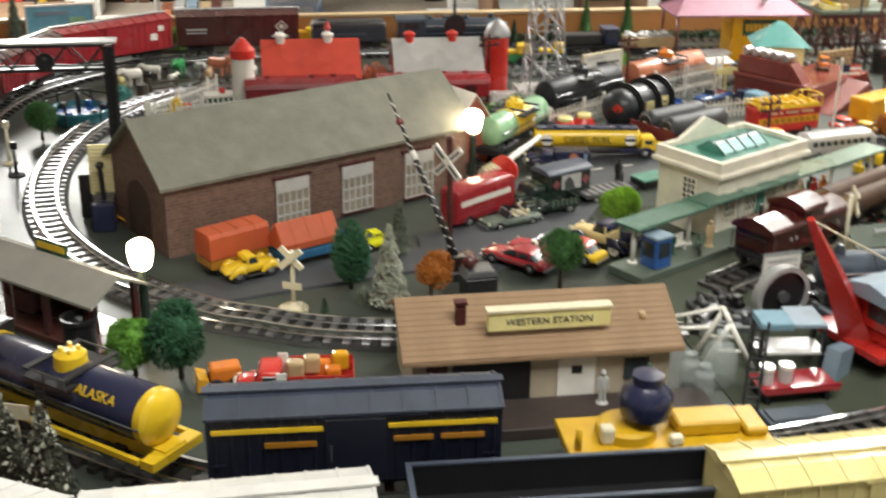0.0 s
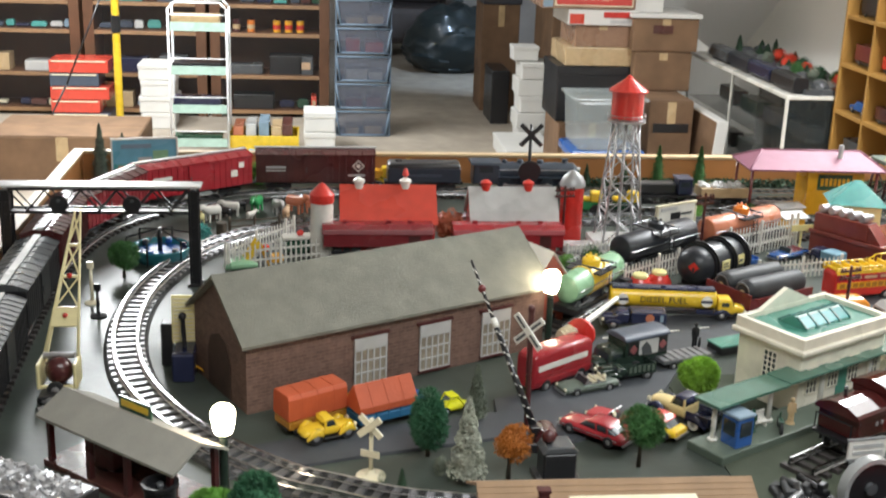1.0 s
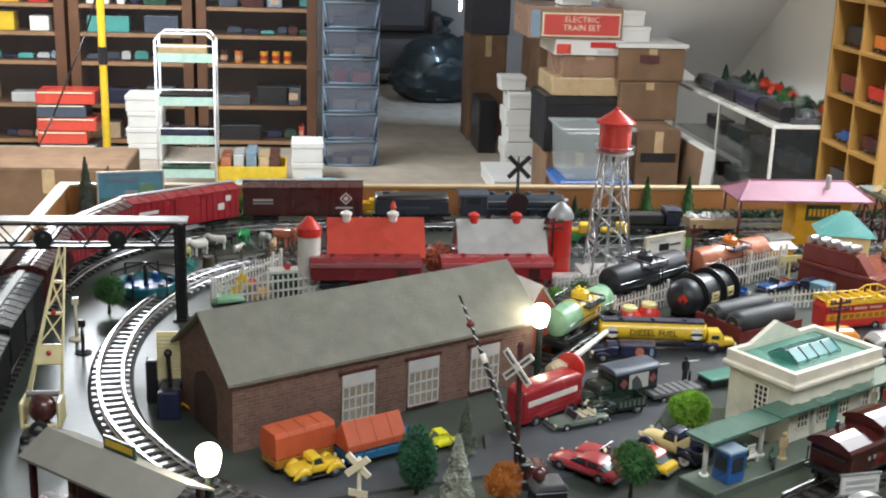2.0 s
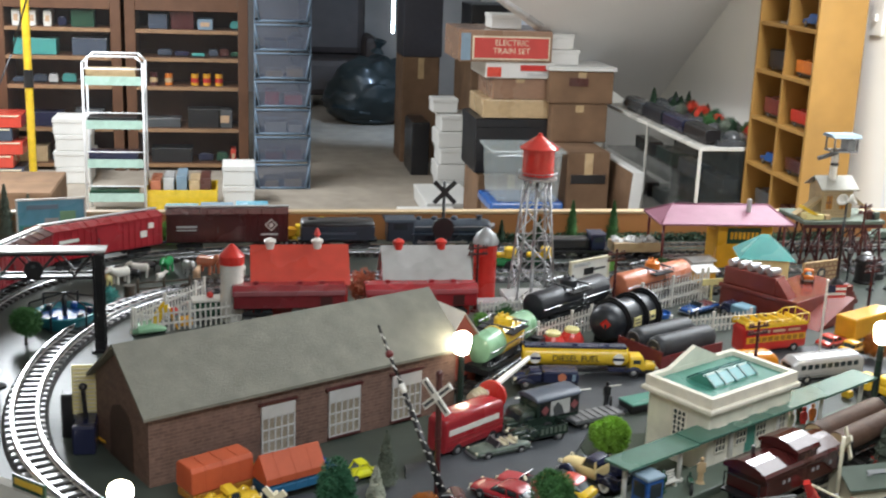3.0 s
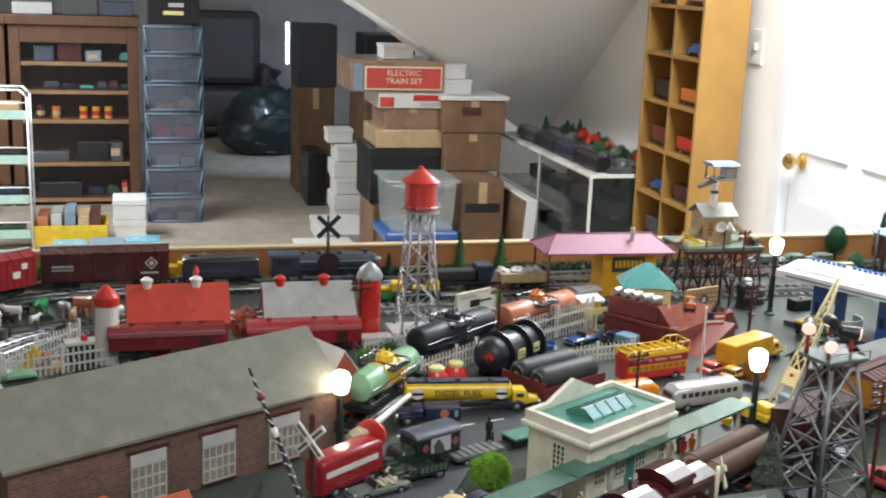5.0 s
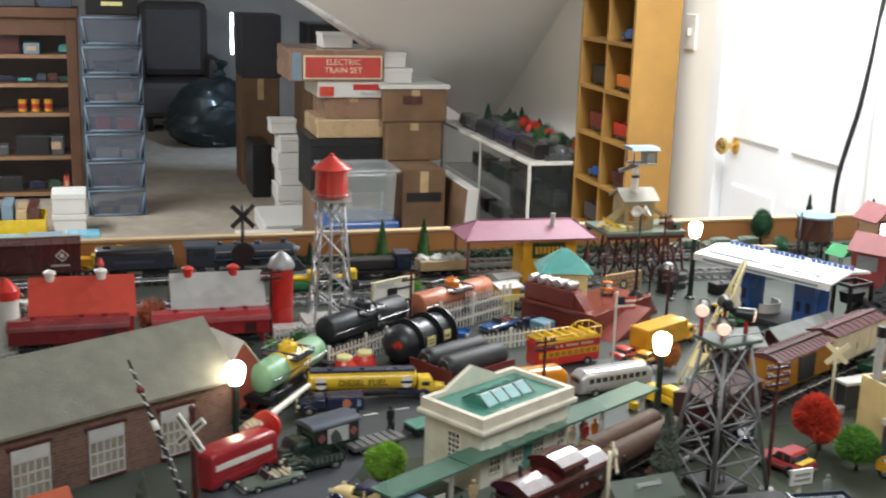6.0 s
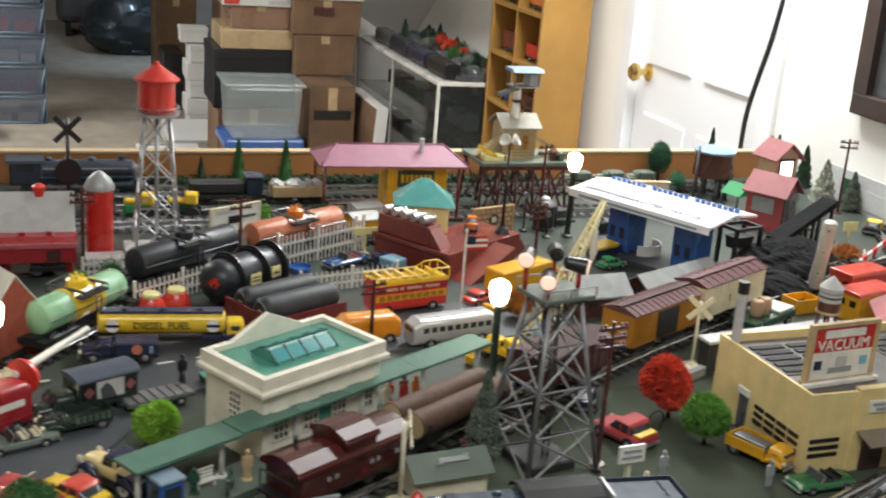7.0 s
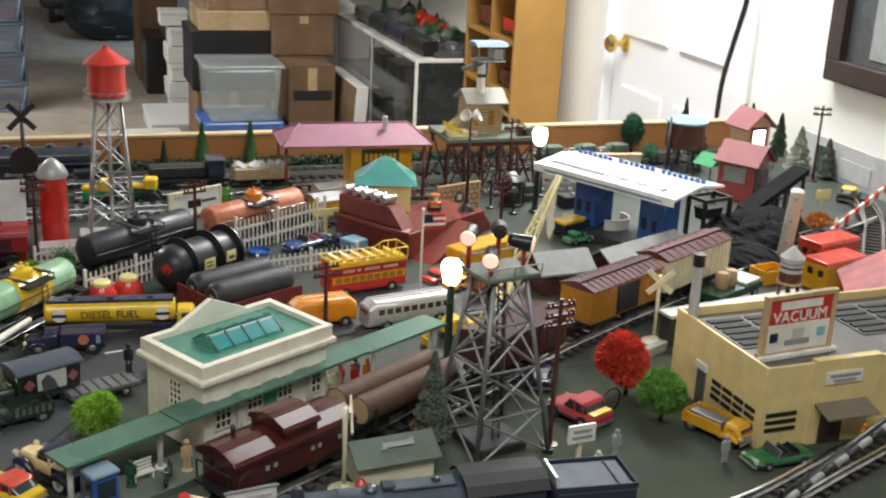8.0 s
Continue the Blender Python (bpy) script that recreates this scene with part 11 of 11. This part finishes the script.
# ---- room contents ----
def tin_can(x, y, z, m, r=0.022, h=0.065, group="tins on the shelf", label="small round tin on the bookcase shelf"):
    t = thing("tin_can", label, "tin", x, y, z, 0, group)
    part("body", G().cyl((0, 0, 0), (0, 0, h), r, seg=18), m, t)
    part("label_band", G().lathe([(r, h * 0.24), (r * 1.03, h * 0.24), (r * 1.03, h * 0.62), (r, h * 0.62)], 18), "red" if m == "gold" else "tan", t)
    part("lid", G().cyl((0, 0, h), (0, 0, h + 0.004), r * 1.04, seg=18), "dark_maroon", t)


def shelf_z(k):
    return FLOOR + SHELVES[{4: 4, 3: 3, 2: 1, 1: 0, 0: 2}[k]] + 0.0005


for x, m in ((-0.4, "orange"), (-0.26, "gold"), (-0.195, "gold"), (-0.13, "gold"), (-0.48, "dark_maroon")):
    tin_can(x, 6.58, shelf_z(0), m)
BOOKS = [(-0.5, 4, "slate", 0.1), (-0.38, 4, "dark_maroon", 0.12), (-0.24, 4, "steel_blue", 0.08), (-0.54, 2, "dark_grey", 0.2), (-0.3, 2, "black", 0.18), (-0.14, 2, "dark_grey", 0.08), (-0.07, 1, "tomato", 0.03), (-0.5, 1, "black", 0.22),
         (-1.2, 4, "white", 0.04), (-1.12, 4, "white", 0.04), (-1.04, 4, "white", 0.04), (-0.9, 4, "dark_green", 0.12), (-1.2, 3, "teal", 0.22), (-0.9, 3, "slate", 0.18), (-1.15, 2, "navy", 0.18), (-0.9, 2, "dark_grey", 0.15), (-1.2, 1, "tan", 0.15),
         (-1.9, 4, "cream", 0.2), (-1.65, 4, "yellow", 0.1), (-1.5, 4, "red", 0.1), (-1.88, 3, "maroon", 0.14), (-1.68, 3, "yellow", 0.1), (-1.5, 3, "white", 0.1), (-1.9, 2, "tan", 0.2), (-1.62, 2, "light_grey", 0.2)]
for x, k, m, w in BOOKS:
    h = 0.05 + 0.06 * ((x * 37) % 1)
    t = thing("shelf_box", "small toy box standing on the bookcase shelf", "box", x, 6.6, shelf_z(k), 0, "boxes on the bookcase shelves")
    part("body", G().box(0, w, -0.06, 0.06, 0, h, 0.003), m, t)
    if w < 0.1:
        part("label_patch", G().box(w * 0.2, w * 0.8, -0.0615, -0.0599, h * 0.3, h * 0.7), "peach", t)
rnd = random.Random(91)
for k in range(5):
    for c, x0 in enumerate((-0.55, -1.22, -1.89)):
        x = x0 + rnd.uniform(0, 0.03)
        taken = [(bx, bx + bw) for bx, bk, bm, bw in BOOKS if bk == k] + ([(-0.52, -0.02)] if k == 0 and c == 0 else [])
        while x < x0 + 0.5:
            w = rnd.uniform(0.028, 0.085)
            if all(x + w < a - 0.004 or x > b + 0.004 for a, b in taken) and rnd.random() < 0.75:
                t = thing("shelf_toy", "small toy rail car or tin on the bookcase shelf", "toy", x, 6.58 + rnd.uniform(-0.02, 0.03), shelf_z(k), 0, "toys on the bookcase shelves")
                h = rnd.uniform(0.022, 0.055)
                m = rnd.choice(["maroon", "dark_green", "steel_blue", "light_grey", "brown", "terracotta", "teal", "cream", "slate", "navy"])
                part("body", G().prism([(0, 0.008), (w, 0.008), (w, h * 0.7), (w * 0.85, h), (w * 0.12, h), (0, h * 0.7)], -0.022, 0.022, bevel=0.002), m, t)
                part("underframe", G().box(w * 0.1, w * 0.9, -0.016, 0.016, 0, 0.0079), "black", t)
            x += w + rnd.uniform(0.006, 0.02)
for x, w, h, m in ((-0.6, 0.2, 0.06, "light_grey"), (-0.35, 0.18, 0.1, "dark_grey"), (-1.2, 0.3, 0.12, "steel_blue"), (-0.15, 0.16, 0.07, "slate")):
    crate_box("stored_box", x, x + w, 6.55, 6.75, FLOOR + 1.012, FLOOR + 1.012 + h, m, "box lying on top of the bookcase", lid=False)
crate_box("stored_box", 0.08, 0.33, 6.05, 6.25, FLOOR + 7 * 0.143, FLOOR + 7 * 0.143 + 0.13, "black", "black carton on top of the crates", lid=False, marks=((0.3, 0.7, 0.35, 0.5, "pale_yellow"), (0.4, 0.7, 0.65, 0.8, "light_grey")))
# white wire cart
ca = thing("wire_cart", "white wire trolley with pale green trays", "trolley", -0.715, 5.45, FLOOR)
for s in (0, 1):
    yy = s * 0.16
    fg = G().cyl((0, yy, 0), (0, yy, 0.7), 0.0052, seg=10).cyl((0.264, yy, 0), (0.264, yy, 0.7), 0.0052, seg=10).cyl((0, yy, 0.7), (0.03, yy, 0.73), 0.0052, seg=10).cyl((0.03, yy, 0.73), (0.234, yy, 0.73), 0.0052, seg=10).cyl((0.234, yy, 0.73), (0.264, yy, 0.7), 0.0052, seg=10)
    part("hoop_frame", fg, "bright_white", ca)
for k, z in enumerate((0.06, 0.22, 0.4, 0.6)):
    part("tray", G().box(0.008, 0.256, 0.008, 0.152, z, z + 0.004).box(0.008, 0.256, 0.006, 0.009, z, z + 0.04).box(0.008, 0.011, 0.009, 0.152, z, z + 0.04), "mint_pale", ca)
    part("guard_wire", G().cyl((0, 0, z + 0.075), (0.264, 0, z + 0.075), 0.003, seg=8), "bright_white", ca)
    crate_box("stored_box", -0.705, -0.485, 5.475, 5.58, FLOOR + z + 0.0045, FLOOR + z + 0.05 + 0.02 * (k % 2), ["dark_green", "navy", "black", "tan"][k], "box lying in a trolley tray", lid=False)
# boxes on the floor near the bookcases
yb2 = thing("yellow_crate", "yellow plastic crate filled with books", "crate", -0.29, 5.6, FLOOR)
part("body", G().box(-0.165, 0.165, -0.12, 0.12, 0, 0.006).box(-0.165, 0.165, -0.12, -0.112, 0.006, 0.11).box(-0.165, 0.165, 0.112, 0.12, 0.006, 0.11).box(-0.165, -0.157, -0.1119, 0.1119, 0.006, 0.11).box(0.157, 0.165, -0.1119, 0.1119, 0.006, 0.11), "yellow", yb2)
for k, (a, m) in enumerate(((-0.12, "terracotta"), (-0.06, "light_grey"), (0.0, "steel_blue"), (0.06, "tan"), (0.11, "brown"))):
    part("book", G().box(a - 0.024, a + 0.024, -0.1, 0.1, 0.0061, 0.15 + 0.012 * (k % 3), 0.003), m, yb2)
for k in range(2):
    crate_box("white_box", -0.1, 0.05, 5.62, 5.8, FLOOR + k * 0.1, FLOOR + k * 0.1 + 0.097, "white_card", "plain white carton by the crates")
for k, (a, b) in enumerate(((-0.36, "sky"), (-0.2, "steel_blue"), (-0.04, "sky"))):
    crate_box("flat_box", a, a + 0.15, 5.3, 5.42, FLOOR, FLOOR + 0.062 + 0.006 * k, b, "flat pale blue box on the floor", lid=False)
crate_box("carton", -1.4, -0.78, 4.85, 5.3, FLOOR, FLOOR + 0.23, "card", "large brown cardboard carton", lid=False, tape="tan")
for k in range(5):
    crate_box("train_set_box", -1.42, -1.12 - 0.05 * (k % 2), 6.2, 6.4, FLOOR + k * 0.07, FLOOR + k * 0.07 + 0.066, "tomato" if k % 3 else "slate", "orange red boxed train set in a stack", lid=False, marks=((0.04, 0.96, 0.86, 0.96, "cream"),))
for k in range(4):
    crate_box("white_box", -0.95 - 0.01 * (k % 2), -0.78 + 0.012 * (k % 2), 6.15, 6.35, FLOOR + k * 0.085, FLOOR + k * 0.085 + 0.082, "white_card", "plain white carton in a stack")
pole = thing("yellow_pole", "yellow floor to ceiling pole with a black grip", "pole", -0.955, 5.5, FLOOR)
part("pole", G().cyl((0, 0, 0), (0, 0, CEIL - FLOOR), 0.018, seg=16), "yellow", pole)
part("grip", G().cyl((0, 0, 0.58), (0, 0, 0.66), 0.021, seg=16), "black", pole)
hc = thing("hanging_cord", "thin black cord hanging slanted from the ceiling", "cord")
part("cord", G().cyl((-0.6, 5.3, CEIL), (-0.987, 5.3, 0.087), 0.004, seg=8).cyl((-0.987, 5.3, 0.087), (-1.149, 5.3, -0.288), 0.004, seg=8).cyl((-1.149, 5.3, -0.288), (-1.345, 5.3, FLOOR), 0.004, seg=8), "black", hc)
# stacked boxes under the slope
def pile_box(name, x0, x1, y0, y1, z0, z1, m, label, **more):
    """A box of the pile, which stands just in front of the sloping ceiling."""
    k = 0.93
    za = FLOOR if z0 <= FLOOR else 0.645 + k * (z0 - 0.645)
    return crate_box(name, k * x0, k * x1, k * y0, k * y1, za, 0.645 + k * (z1 - 0.645), m, label, **more)


ST = [("dark_tote", 1.06, 1.44, -0.42, -0.165, "black", "black storage tote in the box pile", True), ("carton", 1.08, 1.4, -0.66, -0.425, "card", "brown cardboard carton under the tote", False),
      ("carton", 1.09, 1.42, -0.16, -0.075, "tan", "pale tan flat carton in the pile", False), ("carton", 1.13, 1.39, -0.072, 0.026, "clay", "thin brown carton in the pile", False)]
for n, x0, x1, z0, z1, m, lab, lid in ST:
    pile_box(n, x0, x1, 5.26, 5.6, z0, z1, m, lab, lid=lid)
lb = pile_box("train_set_box", 1.09, 1.415, 5.24, 5.6, 0.028, 0.1, "white_card", "white boxed train set with red lettering bar", lid=False, marks=((0.5, 0.95, 0.5, 0.85, "red"), (0.6, 0.95, 0.15, 0.35, "light_grey"), (0.02, 0.22, 0.1, 0.7, "tomato")))
eb2 = pile_box("train_set_box", 0.96, 1.395, 5.23, 5.62, 0.102, 0.245, "clay", "large red and brown boxed electric train set", lid=False, marks=((0.14, 0.97, 0.08, 0.82, "cream"), (0.02, 0.12, 0.05, 0.9, "steel_blue")))
part("red_panel", G().box(-0.138, 0.184, -0.189, -0.183, 0.017, 0.102, 0.002), "paper_red", eb2)
letters("box_lettering", "ELECTRIC\nTRAIN SET", 0.034, "cream", eb2, pose(0.023, -0.1895, 0.064, 90, 0, 0), "cream box lettering")
pile_box("white_box", 1.12, 1.26, 5.3, 5.45, 0.247, 0.31, "white_card", "small white tub on the train set box", lid=True)
pile_box("carton", 1.385, 1.69, 5.2, 5.55, -0.08, 0.07, "card", "brown carton with a white lid", lid=False, marks=((0.3, 0.6, 0.55, 0.8, "brown"),))
pile_box("white_box", 1.37, 1.7, 5.19, 5.56, 0.072, 0.09, "white_card", "white tray lid on the carton", lid=False)
pile_box("white_box", 1.35, 1.53, 5.25, 5.5, 0.092, 0.16, "white_card", "small white carton on the pile", lid=True)
pile_box("white_box", 1.33, 1.5, 5.25, 5.5, 0.164, 0.23, "white_card", "small white carton on the pile top", lid=True)
pile_box("carton", 1.4, 1.67, 5.2, 5.5, -0.26, -0.084, "card", "dark brown carton in the pile", lid=False)
pile_box("carton", 1.42, 1.62, 4.95, 5.3, -0.66, -0.265, "card", "tall brown carton with a dark printed band", lid=False, marks=((0.1, 0.9, 0.72, 0.8, "black"),))
bn2 = thing("storage_bin", "clear plastic storage bin standing on a blue lid", "storage bin", 1.13, 4.62, FLOOR)
part("base_lid", G().box(-0.154, 0.154, -0.13, 0.13, 0.234, 0.274, 0.01), "blue", bn2, "blue plastic lid")
part("lower_box", G().box(-0.14, 0.14, -0.115, 0.115, 0, 0.2339, 0.004), "card", bn2)
part("bin", G().prism([(-0.126, 0.2745), (0.126, 0.2745), (0.14, 0.473), (-0.14, 0.473)], -0.13, 0.13, bevel=0.01), "clear", bn2, "clear frosted bin")
part("rim", G().box(-0.154, 0.154, -0.135, 0.135, 0.473, 0.487, 0.005), "clear", bn2)
lb3 = thing("leaning_panel", "white framed panel leaning on the cartons", "panel", 1.6, 4.75, FLOOR, 0)
part("panel", G().box(0, 0.046, 0, 0.45, 0, 0.42, 0.002), "white_card", lb3)
part("back", G().box(-0.005, -0.0002, 0.006, 0.444, 0.006, 0.414), "card", lb3)
lb3.matrix_basis = pose(1.512, 4.4, FLOOR, 0, 4, 0)
for k in range(5):
    crate_box("white_box", 1.0 - 0.015 * (k % 2), 1.13 + 0.01 * (k % 3), 5.85, 6.05, FLOOR + k * 0.085, FLOOR + k * 0.085 + 0.082, "white_card", "small white carton in a leaning stack", lid=k % 2 == 0)
crate_box("white_box", 0.96, 1.09, 5.9, 6.02, FLOOR + 0.43, FLOOR + 0.5, "white_card", "small white carton on the stack", lid=True)
crate_box("flat_box", 0.71, 0.97, 4.98, 5.3, FLOOR, FLOOR + 0.07, "white_card", "flat white carton lying in front of the pile", lid=True)
crate_box("flat_box", 0.86, 1.1, 5.35, 5.8, FLOOR, FLOOR + 0.075, "white_card", "flat white carton on the carpet", lid=True)
crate_box("black_case", 0.93, 1.03, 6.4, 6.7, FLOOR, FLOOR + 0.3, "black", "black upright case on the carpet", lid=False)
crate_box("carton", 0.92, 1.14, 6.8, 7.1, FLOOR, FLOOR + 0.62, "card", "brown cardboard carton at the back", lid=False)
crate_box("black_case", 0.92, 1.15, 6.8, 7.1, FLOOR + 0.623, FLOOR + 0.98, "charcoal", "dark suitcase lying on a carton", lid=False)
crate_box("black_case", 1.22, 1.5, 6.3, 6.6, 0.0, 0.3, "black", "dark folding chair stacked on boxes", lid=False)
crate_box("carton", 1.21, 1.6, 6.2, 6.7, FLOOR, -0.003, "card", "large brown carton behind the pile", lid=False)
bag = thing("bin_bag", "large black plastic bin bag on the carpet", "bin bag", 0.91, 8.35, FLOOR)
bg = G().ball((0, 0, 0.2), 0.28, 0.85, 56)
for v in bg.bm.verts:
    v.co += v.co.normalized() * (0.06 * noise.noise(v.co * 6) + 0.05 * abs(noise.noise(Vector((v.co.x * 9, v.co.y * 9, v.co.z * 22)))))
    v.co.x, v.co.z = v.co.x * 1.15, max(v.co.z * (1.0 + 0.35 * v.co.x), 0.0)
part("bag", bg, "bag", bag)
part("knot", G().lathe([(0.05, 0.0), (0.02, 0.03), (0.024, 0.045), (0.05, 0.085), (0.03, 0.08), (0.001, 0.06)], 14, pose(0.04, 0, 0.5, 12, 10, 0)), "bag", bag, "tied bag neck")
# Armchair shape stands in for folding chairs that show only as silhouettes.
ac = thing("armchair", "dark armchair shape standing in for folding chair silhouettes", "armchair", 0.7, 9.2, FLOOR)
part("seat", G().box(-0.28, 0.28, -0.25, 0.25, 0.1, 0.38, 0.05), "chair_cloth", ac)
part("backrest", G().box(-0.26, 0.26, 0.1, 0.26, 0.38, 0.95, 0.06), "chair_cloth", ac)
for s in (-1, 1):
    part("armrest", G().box(s * 0.28 - 0.05, s * 0.28 + 0.05, -0.22, 0.22, 0.3, 0.55, 0.04), "chair_cloth", ac)
    part("leg", G().box(s * 0.2 - 0.02, s * 0.2 + 0.02, -0.2, 0.2, 0, 0.1), "black", ac)
ws2 = structure("window_1", G().box(0.93, 0.942, 7.4, 7.42, 0.05, 0.3), "day_slit", "narrow bright window slit at the back", "window")

# ---- on the glass cabinet and in the cubby shelf ----
rb3 = thing("scenery_board", "grey rocky scenery strip on the cabinet top", "scenery", 1.8, 4.52, FLOOR + 0.6)
rk2 = G().box(-0.1, 0.12, -0.55, 0.55, 0, 0.02)
for k in range(26):
    rk2.ball((rnd.uniform(-0.02, 0.1), rnd.uniform(-0.5, 0.52), 0.02), rnd.uniform(0.02, 0.045), 0.8, 8)
part("rock_base", rk2, "dark_grey", rb3)
for k in range(24):
    a, b = 1.8 + rnd.uniform(-0.02, 0.12), 4.05 + k * 0.041
    m = ["leaf_red", "leaf_mid", "leaf_red", "leaf_grey", "leaf_dark"][k % 5]
    if k % 3 == 2 or k > 15:
        tree(a, b, "leaf_pine", "dark pine on the cabinet scenery", 0.05 + 0.03 * (k % 3 == 0), 0.028, FLOOR + 0.62, "cone", 200 + k, 500)
    else:
        bush(a, b, m, "coloured bush on the cabinet scenery", 0.038, 0.035, 220 + k, FLOOR + 0.62, 450)
for k, (yy, m) in enumerate(((4.1, "black"), (4.34, "navy"), (4.58, "slate_black"), (4.82, "dark_grey"))):
    c = thing("display_car", "dark toy rail car on the cabinet top", "model rail car", 1.69, yy, FLOOR + 0.6, 90, "cars on the cabinet")
    part("body", G().prism([(-0.03, 0.012), (0.03, 0.012), (0.03, 0.05), (0.02, 0.06), (-0.02, 0.06), (-0.03, 0.05)], -0.11, 0.11, "x", 0.003), m, c)
    part("underframe", G().box(-0.1, 0.1, -0.02, 0.02, 0, 0.0118), "black", c)
for k in range(8):
    c = thing("display_car", "small toy rail car inside the glass cabinet", "model rail car", 1.78, 4.1 + 0.27 * (k % 4), FLOOR + (0.407 if k < 4 else 0.227), 90, "cars in the cabinet")
    part("body", G().box(-0.1, 0.1, -0.03, 0.03, 0.01, 0.065, 0.003), ["dark_grey", "slate", "dark_green", "brown"][k % 4], c)
    part("underframe", G().box(-0.09, 0.09, -0.02, 0.02, 0, 0.0098), "black", c)
ITEMS = [(4, 0, "maroon"), (4, 1, "red"), (3, 0, "blue"), (3, 1, "dark_maroon"), (5, 0, "black"), (5, 1, "orange"), (6, 0, "light_grey"), (6, 1, "blue"), (7, 0, "red"), (7, 1, "tan"), (2, 0, "dark_grey"), (2, 1, "dark_maroon"), (1, 0, "dark_grey"), (1, 1, "maroon"), (8, 0, "navy"), (8, 1, "green")]
for k, col, m in ITEMS:
    yc = 3.50 + (0.12 if col == 1 else 0.33)
    t = thing("shelf_car", "small toy rail car standing in the cubby shelf", "toy car", 1.86, yc, FLOOR + CUBBY[k], 90, "cars in the cubby shelf")
    if m == "light_grey":
        part("body", G().lathe([(0.012, 0), (0.006, 0.02), (0.006, 0.09), (0.001, 0.11)], 12).box(-0.03, 0.03, -0.02, 0.02, 0, 0.006), m, t)
    elif m == "blue":
        part("body", G().prism([(-0.065, 0.012), (0.065, 0.012), (0.065, 0.026), (0.03, 0.032), (0.015, 0.046), (-0.035, 0.046), (-0.05, 0.03), (-0.065, 0.03)], -0.025, 0.025, bevel=0.003), m, t)
        wheels(t, (-0.04, 0.04), 0.026, 0.012)
    else:
        part("body", G().box(-0.07, 0.07, -0.028, 0.028, 0.016, 0.058 if col else 0.072, 0.003), m, t)
        part("underframe", G().box(-0.075, 0.075, -0.02, 0.02, 0.006, 0.0158), "black", t)
        wheels(t, (-0.045, 0.045), 0.022, 0.008)
    if k == 5 and col == 0:
        for q in range(3):
            part("mark", G().box(-0.05 + q * 0.03, -0.03 + q * 0.03, -0.0295, -0.0275, 0.03 + 0.012 * (q % 2), 0.06), "white", t)

# ---- plan units to metres ----
for ob in list(scene.objects):
    if ob.parent is None and ob.type != "CAMERA":
        ob.matrix_basis = Matrix.Scale(UNIT, 4) @ ob.matrix_basis
